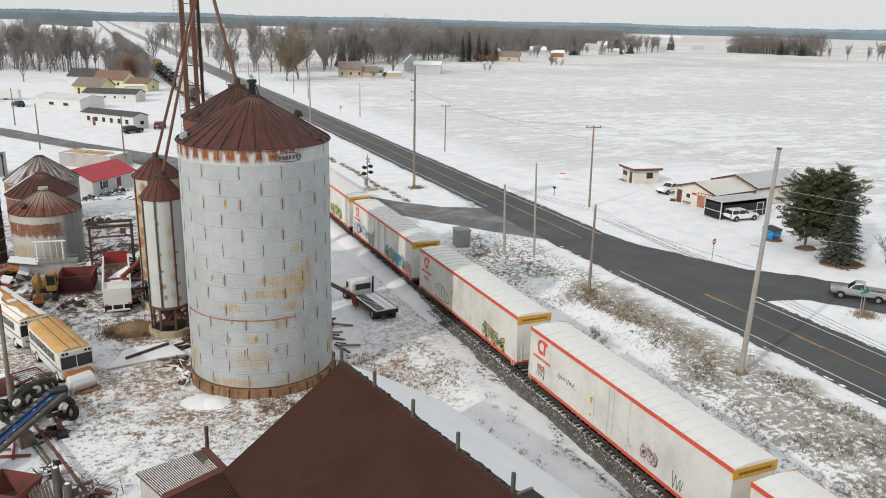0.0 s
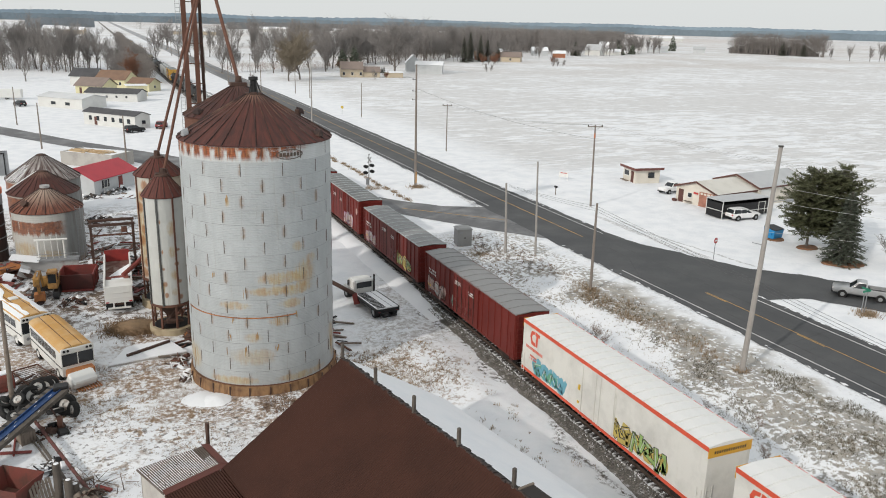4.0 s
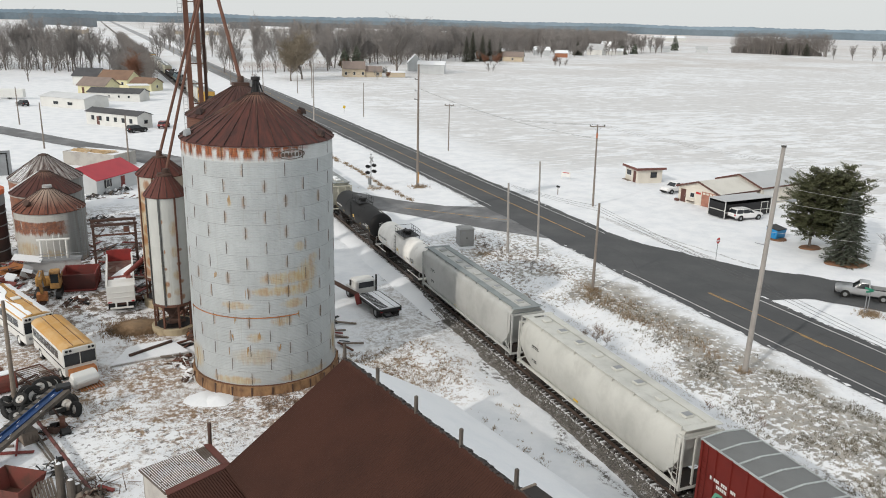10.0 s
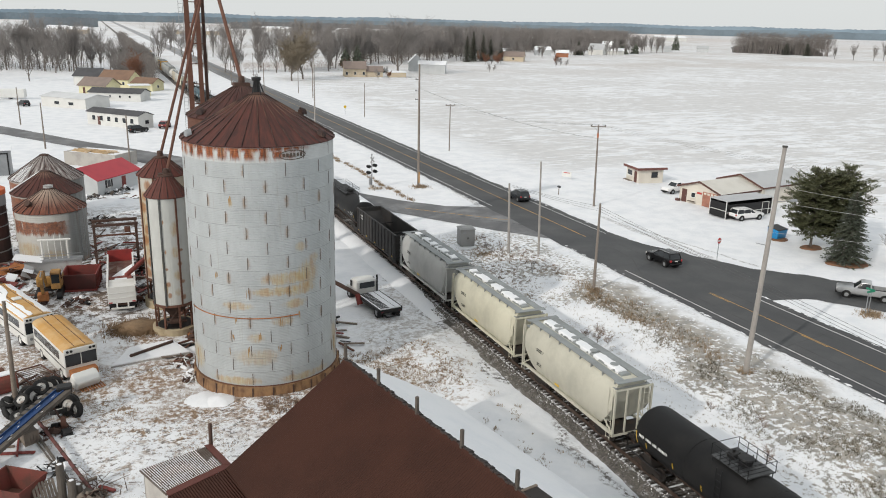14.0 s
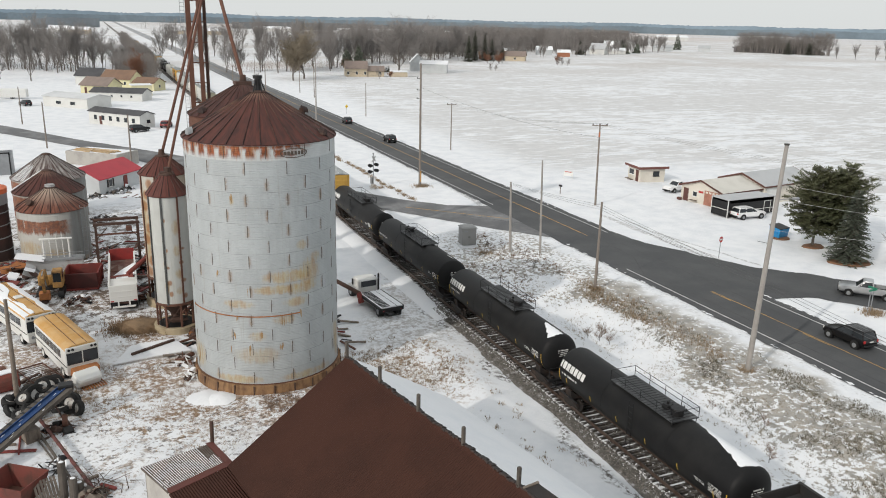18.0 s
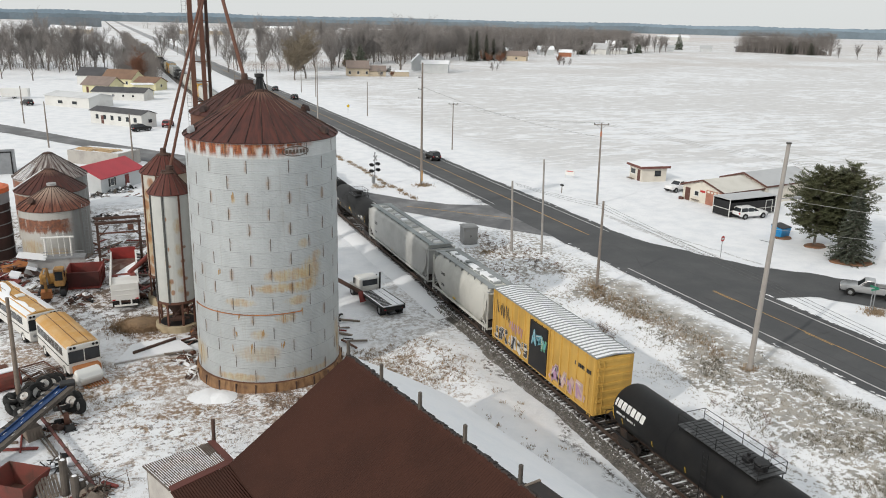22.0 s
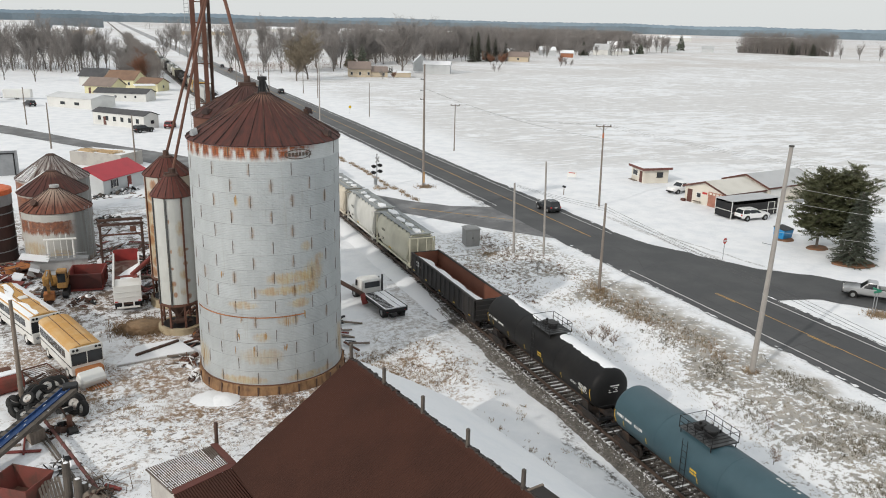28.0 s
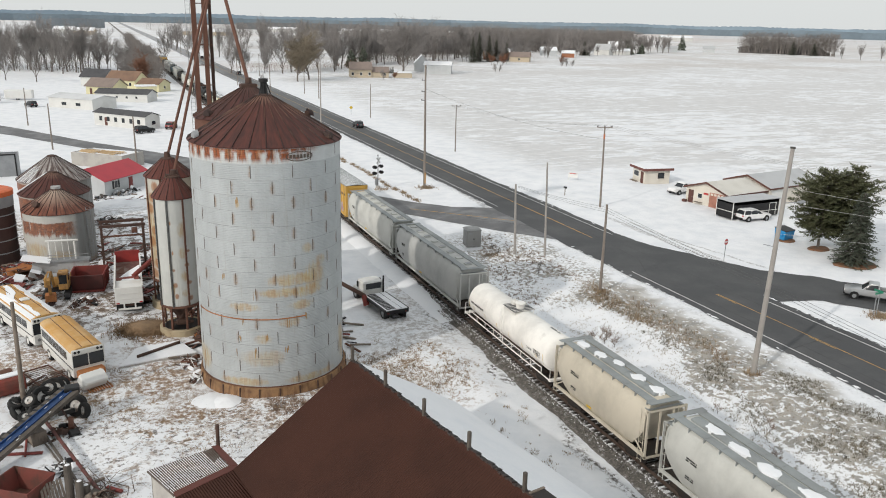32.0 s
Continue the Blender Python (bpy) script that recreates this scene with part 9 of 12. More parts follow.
def tyre(x, y, z, r, rx, ry, rz, w=0.38):
    prof = [(r * 0.55, -w * 0.36), (r * 0.62, -w * 0.5), (r * 0.9, -w * 0.48), (r, -w * 0.3), (r, w * 0.3), (r * 0.9, w * 0.48), (r * 0.62, w * 0.5), (r * 0.55, w * 0.36)]
    t = part("tyre", MB().lathe(prof + prof[:1], 24), M_TYRE, tyre_pile, smooth=True)
    t.matrix_basis = pose(x, y, z, rx, ry, rz)
    part("rim", MB().lathe([(r * 0.62, 0.02), (r * 0.58, 0.14), (r * 0.52, 0.10), (r * 0.22, 0.15), (r * 0.2, 0.06), (0.001, 0.06)], 18), M_RIM, t, "dirty white rim")
    return t


for _x, _y, _z, _r, _rx, _ry, _rz, _w in (
    (-6.9, 57.0, 0.75, 0.78, 62, 0, 20, 0.42), (-5.9, 57.6, 0.8, 0.82, 66, 10, 25, 0.42), (-5.2, 58.9, 0.8, 0.80, 70, -8, 15, 0.4), (-4.8, 59.6, 0.65, 0.66, 60, 10, 10, 0.36),
    (-6.1, 55.6, 0.6, 0.74, 30, 10, 60, 0.4), (-6.8, 55.5, 0.45, 0.6, 14, 6, 0, 0.36), (-3.7, 55.6, 0.7, 0.8, 68, 0, -30, 0.42), (-3.2, 55.0, 0.55, 0.6, 75, 0, -60, 0.4), (-5.6, 56.4, 0.4, 0.6, 10, -8, 0, 0.4), (-7.4, 56.2, 0.5, 0.62, 50, 0, 80, 0.36),
    (-4.5, 58.2, 0.55, 0.62, 58, -10, 30, 0.34), (-5.5, 58.0, 1.25, 0.6, 48, 14, 5, 0.34), (-6.4, 58.6, 0.6, 0.66, 70, 0, -10, 0.36), (-7.6, 57.4, 0.6, 0.6, 60, 12, 40, 0.34), (-6.6, 56.4, 1.2, 0.55, 42, -12, -20, 0.32), (-4.0, 57.4, 0.5, 0.55, 64, 8, -15, 0.32), (-3.6, 56.6, 0.45, 0.6, 72, 0, 12, 0.34),
):
    tyre(_x, _y, _z, _r * 0.92, _rx, _ry, _rz, _w)
_ty = random.Random(17)
for _i in range(16):
    tyre(-5.7 + _ty.gauss(0, 1.0), 57.2 + _ty.gauss(0, 1.1), 0.35 + 0.7 * _ty.random(), _ty.uniform(0.36, 0.55), _ty.uniform(10, 80), _ty.uniform(-20, 20), _ty.uniform(0, 180), 0.3)


def conveyor():
    """Blue elevator trough on a wheeled frame, its high end over the scrap."""
    c = thing("grain_auger", "long blue farm elevator with dark belt lying across scrap", "farm elevator")
    a, b = Vector((-3.8, 55.0, 2.1)), Vector((-9.6, 47.6, 0.55))
    d = (b - a)
    u = d.normalized()
    side = Vector((-u.y, u.x, 0)).normalized()
    up = u.cross(side) * (-1 if u.cross(side).z < 0 else 1)
    def slab(s0, s1, h0, h1, t0=0.0, t1=1.0):
        rings = []
        for t in (t0, t1):
            p = a + d * t
            rings.append([p + side * s0 + up * h0, p + side * s1 + up * h0, p + side * s1 + up * h1, p + side * s0 + up * h1])
        return MB().loft(rings)
    part("trough_side", slab(-0.42, -0.36, 0.0, 0.28), M_BLUE, c, "blue painted trough")
    part("trough_side", slab(0.10, 0.16, 0.0, 0.24), M_BLUE, c)
    part("trough_floor", slab(-0.36, 0.12, 0.0, 0.14), M_BLUE, c)
    part("rail", slab(-0.80, -0.42, 0.14, 0.24), M_OLDPOST, c, "dark ribbed belt rail")
    part("cover", slab(0.17, 0.52, -0.1, 0.16), M_OLDPOST, c, "grey-brown tube cover")
    n = 16
    for i in range(n):
        t = (i + 0.5) / n
        part("flight", slab(-0.78, -0.44, 0.24, 0.27, t - 0.008, t + 0.008), M_BLACK, c)
    flakes = MB()
    rngc = random.Random(9)
    for _ in range(14):
        t, w0 = rngc.random() * 0.96, rngc.uniform(-0.40, 0.52)
        p = a + d * t + side * w0 + up * (0.29 if w0 < -0.34 else 0.15 if w0 < 0.12 else 0.165)
        e, f = u * rngc.uniform(0.10, 0.30), side * rngc.uniform(0.01, 0.03)
        flakes.loft([[p - e, p + f, p + e, p - f], [p - e * 0.8 + up * 0.02, p + f * 0.8 + up * 0.02, p + e * 0.8 + up * 0.02, p - f * 0.8 + up * 0.02]])
    tagged(part("snow_fleck", flakes, M_SNOW, c), kind="stuff")
    part("axle_wheel", MB().tube((a.x - 0.35, a.y - 1.5, 0.45), (a.x - 0.05, a.y - 1.5, 0.45), 0.45, n=16), M_RUST, c, "rusty support wheel")
    part("support_leg", MB().tube(a + d * 0.15, Vector((a.x - 0.2, a.y - 1.5, 0.45)), 0.06, n=6), M_RUSTDARK, c)
    part("head", MB().bbox(a.x - 0.5, a.x + 0.45, a.y - 0.3, a.y + 0.5, a.z - 0.15, a.z + 0.35, 0.08), M_BLACK, c)
    part("hopper_boot", MB().bbox(b.x - 0.6, b.x + 0.6, b.y - 0.8, b.y + 0.4, 0.0, 1.1, 0.1), M_RUST, c)


conveyor()


def excavator():
    e = thing("excavator", "old yellow excavator with folded boom", "excavator", (-5.9, 82.4, 0), 176)
    for x in (-0.95, 0.95):
        out = [(-1.5, 0.1), (-1.7, 0.4), (-1.5, 0.75), (1.5, 0.75), (1.7, 0.4), (1.5, 0.1)]
        part("track", MB().loft([[(x - 0.25, y, z) for y, z in out], [(x + 0.25, y, z) for y, z in out]]), M_BLACK, e)
    part("turntable", MB().tube((0, 0, 0.7), (0, 0, 1.0), 0.75, n=18), M_BLACK, e)
    part("engine_cover", MB().bbox(-1.15, 1.15, -1.5, 0.2, 1.0, 2.0, 0.1), M_YELMACH, e)
    cb = part("cab", MB().bbox(-1.15, -0.25, 0.1, 1.2, 1.0, 2.75, 0.08), M_YELMACH, e)
    part("cab_window", MB().box(-1.17, -0.23, 0.3, 1.0, 1.85, 2.5), M_GLASS, cb)
    part("cab_window", MB().box(-1.05, -0.35, 1.19, 1.22, 1.6, 2.5), M_GLASS, cb)
    bm = [(0.4, 1.4), (1.3, 3.0), (2.0, 3.2), (2.9, 2.5), (2.75, 2.2), (2.0, 2.75), (1.5, 2.6), (0.8, 1.2)]
    part("boom", MB().loft([[(0.15, y, z) for y, z in bm], [(0.5, y, z) for y, z in bm]]), M_YELMACH, e)
    st = [(2.75, 2.75), (3.05, 2.6), (2.5, 0.9), (2.2, 1.0)]
    part("stick", MB().loft([[(0.2, y, z) for y, z in st], [(0.45, y, z) for y, z in st]]), M_YELMACH, e)
    part("bucket", MB().loft([[(-0.1, y, z) for y, z in ((2.0, 1.1), (2.7, 1.0), (2.75, 0.4), (2.2, 0.15), (1.8, 0.5))], [(0.8, y, z) for y, z in ((2.0, 1.1), (2.7, 1.0), (2.75, 0.4), (2.2, 0.15), (1.8, 0.5))]]), M_RUSTOR, e)
    part("cylinder", MB().tube((0.33, 0.9, 1.2), (0.33, 1.9, 2.6), 0.07, n=8).tube((0.33, 1.7, 3.15), (0.33, 2.9, 2.9), 0.06, n=8), M_GRAY, e)
    part("counterweight", MB().bbox(-1.0, 1.0, -1.75, -1.45, 0.95, 1.8, 0.1), M_RUSTDARK, e)
    part("roof_rack", MB().box(-1.1, 0.9, -1.2, -0.1, 2.0, 2.06), M_GRAY, e)


excavator()


def grain_truck():
    t = thing("grain_truck", "old grain truck with white tailgate and rusty bed", "truck", (0.6, 81.1, 0), 178.7)
    L, w = 5.8, 1.22
    # local +y points to the tailgate
    part("bed_floor", MB().box(-w, w, -5.4, L, 1.05, 1.75), mat("rusty_bed_floor", (0.11, 0.045, 0.035), 0.85, 0.0, (0.26, 0.20, 0.17), 1.2, 0.45, 0.25), t, "rust and dirt in the bed")
    # added black sheet, in place of the dark shaded gap below the bed
    part("rear_apron", MB().box(-1.1, 1.1, L - 0.5, L - 0.42, 0.25, 0.95), M_BLACK, t)
    part("bed_snow", MB().loft([[(-1.1, -3.6, 1.76), (0.2, -1.4, 1.76), (0.9, 0.3, 1.76), (-1.1, 0.4, 1.76)], [(-1.1, -3.4, 1.9), (0.1, -1.4, 1.84), (0.8, 0.2, 1.82), (-1.1, 0.3, 1.95)]]), M_SNOW, t)
    for s in (-1, 1):
        part("bed_side", MB().box(min(s * w, s * (w - 0.09)), max(s * w, s * (w - 0.09)), -5.4, L, 1.1, 2.5), M_WHITE, t)
        part("top_rail", MB().box(min(s * (w + 0.06), s * (w - 0.1)), max(s * (w + 0.06), s * (w - 0.1)), -5.4, L, 2.5, 2.62), M_WHITE, t)
    g = part("tailgate", MB().bbox(-w, w, L, L + 0.12, 0.95, 2.55, 0.03), M_WHITE, t, "white tailgate")
    for z in (1.45, 1.95):
        part("gate_bar", MB().box(-w + 0.05, w - 0.05, L + 0.12, L + 0.16, z - 0.03, z + 0.03), M_WHITE, g)
    for x in (-1.0, 1.0):
        part("tail_lamp", MB().box(x - 0.14, x + 0.14, L + 0.1, L + 0.16, 1.0, 1.1), M_REDSIGN, t)
    part("bumper", MB().box(-1.0, 1.0, L + 0.25, L + 0.37, 0.45, 0.6).box(-0.55, -0.42, L - 0.2, L + 0.3, 0.5, 1.0).box(0.42, 0.55, L - 0.2, L + 0.3, 0.5, 1.0), M_WHITE, t)
    part("head_board", MB().box(-w, w, -5.4, -5.25, 1.1, 2.95), mat("bright_red_board", (0.27, 0.025, 0.022), 0.6, 0.0, (0.18, 0.02, 0.018), 1.5, 0.5, 0.1), t, "bright red head board")
    part("frame", MB().box(-0.5, 0.5, -8.0, L, 0.7, 1.05), M_RUSTDARK, t)
    cb = part("cab", MB().bbox(-1.05, 1.05, -7.3, -5.7, 0.8, 2.5, 0.12), M_OLDRED, t, "red cab")
    part("rear_window", MB().box(-0.7, 0.7, -5.72, -5.68, 1.75, 2.25), M_GLASS, cb)
    part("engine_hood", MB().bbox(-0.8, 0.8, -8.7, -7.2, 0.8, 1.6, 0.15), M_OLDRED, t)
    for y in (4.7, 3.5, -7.6):
        for x in (-0.95, 0.95):
            wheel(t, x, y, 0.5, 0.46)
    for y0, y1, x0, x1, m_ in ((-3.6, -1.2, 0.3, 1.1, M_RUST), (0.4, 1.9, -1.05, 1.1, M_RUSTRED), (1.9, 3.0, 0.2, 1.1, M_OLDRED)):
        part("scrap_sheet", MB().box(x0, x1, y0, y1, 1.80, 1.86, pose(0, 0, 0, 1.5, 3, 0)), m_, t)
    part("tarp", MB().bbox(-w + 0.08, w - 0.08, 3.2, L, 1.9, 2.42, 0.06), M_WHITE, t, "white snow-dusted cover over the rear of the bed")
    rng = random.Random(6)
    pts = [(-1.05 + 0.2 * rng.random(), 2.4), (1.05, 2.3), (1.05, 5.6), (-1.05, 5.6)]
    part("snow_patch", MB().loft([[(x * 0.6, y * 0.6, 1.86) for x, y in pts], [(x * 0.55, y * 0.6, 1.98) for x, y in pts]]), M_SNOW, t)
    # rusty spout reaching from the slim bin over the bed
    sp = thing("loading_spout", "rusty loading spout reaching from a slim bin", "chute")
    part("chute", MB().tube((3.2, 79.0, 4.2), (1.0, 77.4, 2.9), 0.22, n=8), M_OLDRED, sp)


grain_truck()

# red container, gantry, white pipe frame, catch bin
_c = thing("scrap_container", "open dark red steel container with a snowy floor", "container", (-3.1, 84.6, 0), -8)
for _a in (((-1.65, 1.65, 1.7, 1.8), "back_panel"), ((-1.65, -1.55, -1.7, 1.7), "side_panel"), ((1.55, 1.65, -1.7, 1.7), "side_panel")):
    part(_a[1], MB().box(*_a[0], 0.1, 1.7), M_OLDRED, _c)
part("floor", MB().box(-1.6, 1.6, -1.7, 1.75, 0.02, 0.14), M_OLDRED, _c)
part("snow_patch", MB().box(-1.5, 0.9, -1.65, -0.9, 0.14, 0.2), M_SNOW, _c)
part("front_panel", MB().bbox(-1.62, 1.62, -0.05, 0.05, 0.0, 1.62, 0.03, pose(0, -1.62, 0.16, 9)), mat("dark_red_plate", (0.085, 0.020, 0.018), 0.7, 0.0, (0.055, 0.02, 0.017), 1.2, 0.5, 0.2), _c, "dark red front plate")
part("front_lip", MB().bbox(-1.68, 1.68, -1.95, -1.60, 0.02, 0.16, 0.03), M_OLDRED, _c)
for _y in (-1.3, -0.4, 0.5, 1.4):
    part("rib", MB().box(1.65, 1.73, _y - 0.06, _y + 0.06, 0.1, 1.6), M_OLDRED, _c)
    part("rib", MB().box(-1.73, -1.65, _y - 0.06, _y + 0.06, 0.1, 1.6), M_OLDRED, _c)
_g = thing("truck_hoist", "rusty steel hoist frame over the truck lane", "hoist frame", (0.5, 88.5, 0))
for _x in (-2.1, 2.1):
    for _y in (0.0, 2.2):
        part("post", MB().box(_x - 0.11, _x + 0.11, _y - 0.11, _y + 0.11, -0.1, 4.9), M_RUSTDARK, _g)
    part("side_beam", MB().box(_x - 0.12, _x + 0.12, -0.2, 2.4, 4.8, 5.05), M_RUSTDARK, _g)
    part("brace", MB().tube((_x, 0, 3.6), (_x * 0.45, 0, 4.8), 0.06, n=6), M_RUSTDARK, _g)
for _y in (0.0, 2.2):
    part("cross_beam", MB().box(-2.3, 2.3, _y - 0.13, _y + 0.13, 5.05, 5.32), M_RUSTDARK, _g)
part("cross_beam", MB().box(-2.2, 2.2, -0.1, 0.1, 4.0, 4.16), M_RUST, _g)
part("winch", MB().bbox(0.9, 1.5, -0.3, 0.4, 4.35, 4.85, 0.06), M_RUST, _g)
_f = thing("pipe_frame", "white pipe frame standing before a grain bin", "pipe frame", (-5.6, 90.6, 0), -6)
for _x in (-1.25, 1.25):
    part("upright", MB().tube((_x, 0, -0.1), (_x, 0, 3.5), 0.11, n=8), M_WHITE, _f)
part("top_pipe", MB().tube((-1.6, 0, 3.5), (1.6, 0, 3.5), 0.11, n=8), M_WHITE, _f)
for _x in (-0.55, 0.1, 0.7):
    part("bar", MB().tube((_x, 0, 0), (_x - 0.1, 0, 4.0 if _x > 0 else 3.5), 0.045, n=6), M_WHITE, _f)
part("walkway", MB().box(-1.6, 2.6, -0.7, 0.6, 1.3, 1.42), M_GRAY, _f)
for _z in (1.5, 1.8, 2.1):
    part("guard_rail", MB().tube((-1.4, -0.7, _z), (2.6, -0.7, _z), 0.03, n=5), M_GRAY, _f)
part("skirt", MB().box(-3.0, 2.6, -0.5, -0.42, 0.0, 1.3), M_GALVROOF, _f, "grey corrugated skirt")
part("snowy_sheet", MB().box(-4.2, -1.4, -0.9, 0.6, 1.0, 1.08, pose(0, 0, 0.2, 8, 10, 0)), M_SNOW, _f)
_t = thing("dark_tank", "tall dark red ribbed tank with orange rim", "tank", (-12.95, 97.5, 0))
part("shell", MB().lathe([(2.6, 0), (2.6, 7.9), (0.001, 7.9)], 28), mat("dark_red_tank_steel", (0.060, 0.026, 0.022), 0.7, 0.0, (0.03, 0.018, 0.016), 1.0, 0.5, 0.15), _t)
for _z in (1.2, 2.6, 4.0, 5.4):
    part("hoop", MB().lathe([(2.6, _z), (2.68, _z), (2.68, _z + 0.1), (2.6, _z + 0.1)], 28), M_GRAY, _t)
part("rim", MB().lathe([(2.62, 7.5), (2.72, 7.5), (2.72, 8.0), (2.3, 8.15), (0.001, 8.2)], 28), mat("orange_lid", (0.60, 0.13, 0.04), 0.6), _t)
part("upper_shell", MB().lathe([(2.63, 6.3), (2.65, 6.3), (2.65, 7.5), (2.63, 7.5)], 28), M_GRAY, _t)

# red tipping box, pipe, posts, pallets beside the annex
M_TIPRED = mat("weathered_red_hopper_paint", (0.155, 0.036, 0.026), 0.75, 0.0, (0.085, 0.034, 0.024), 2.2, 0.5, 0.2, streak=((0.07, 0.03, 0.02), 1.6, 0.55))
_r = thing("tipping_hopper", "open rusty red tipping hopper in snow", "hopper", (-6.15, 45.6, 0), -36)
_o = [(-1.6, -1.2), (1.2, -1.2), (1.2, 1.1), (-1.6, 1.1)]
for _i in range(4):
    (_x0, _y0), (_x1, _y1) = _o[_i], _o[(_i + 1) % 4]
    part("hopper_wall", MB().loft([[(_x0 * 0.72, _y0 * 0.72, 0.1), (_x1 * 0.72, _y1 * 0.72, 0.1), (_x1, _y1, 1.35), (_x0, _y0, 1.35)], [(_x0 * 0.68, _y0 * 0.68, 0.12), (_x1 * 0.68, _y1 * 0.68, 0.12), (_x1 * 0.95, _y1 * 0.95, 1.35), (_x0 * 0.95, _y0 * 0.95, 1.35)]]), M_TIPRED, _r)
part("floor", MB().box(-1.15, 0.86, -0.86, 0.8, 0.05, 0.14), M_RUST, _r)
_q = thing("auger_tube", "long rusty red auger tube lying in snow", "auger")
M_AUGER = mat("dull_red_auger_paint", (0.125, 0.042, 0.036), 0.75, 0.0, (0.075, 0.035, 0.03), 2.5, 0.5, 0.25)
part("tube", MB().tube((-5.6, 54.4, 0.5), (-2.3, 44.6, 0.3), 0.11, n=10), M_AUGER, _q)
part("frame_bar", MB().tube((-5.9, 54.0, 0.2), (-2.9, 44.4, 0.15), 0.09, n=6).tube((-6.1, 53.6, 0.15), (-3.4, 45.6, 0.12), 0.06, n=6), M_OLDPOST, _q)
for _i in range(9):
    _p0 = Vector((-5.6, 54.4, 0.5)).lerp(Vector((-2.3, 44.6, 0.3)), (_i + 0.5) / 9)
    part("clamp", MB().tube(_p0 - Vector((0.02, -0.06, 0)), _p0 + Vector((0.02, -0.06, 0)), 0.128, n=10), M_RUSTDARK, _q)
for _x, _y, _h in ((-3.85, 44.9, 2.2), (-3.3, 44.3, 1.4), (-3.0, 44.6, 0.9)):
    _w = thing("wooden_post", "weathered round wooden post in snow", "post", (_x, _y, 0), group="cut posts by the auger")
    part("post", MB().tube((0, 0, -0.2), (0.02, 0, _h), 0.24, 0.22, 12), M_OLDPOST, _w)
    part("snow_cap", MB().tube((0.02, 0, _h - 0.01), (0.02, 0, _h + 0.03), 0.16, 0.10, 10), M_SNOW, _w)
_w = thing("pallet", "leaning grey wooden pallet", "pallet", (-4.6, 44.6, 0), 20)
for _i in range(7):
    part("slat", MB().box(-0.6 + 0.18 * _i, -0.47 + 0.18 * _i, -0.02, 0.02, 0, 1.3, pose(0, 0, 0.02, -35)), M_WOOD, _w)
part("rail", MB().box(-0.6, 0.62, 0.02, 0.08, 0.15, 0.25, pose(0, 0, 0.02, -35)).box(-0.6, 0.62, 0.02, 0.08, 1.0, 1.1, pose(0, 0, 0.02, -35)), M_WOOD, _w)
_w = thing("wooden_crate", "small grey plank crate under the elevator", "crate", (-6.0, 52.4, 0), 25)
for _i in range(5):
    part("plank", MB().box(-0.45 + 0.19 * _i, -0.29 + 0.19 * _i, -0.45, -0.41, 0.0, 0.9), M_WOOD, _w)
part("box", MB().box(-0.42, 0.46, -0.40, 0.45, 0.0, 0.86), M_WOOD, _w)


M_ROOFVALLEY = mat("rusty_sheet_valley", (0.10, 0.075, 0.06), 0.85, 0, (0.16, 0.14, 0.13), 2, 0.5, 0.2)


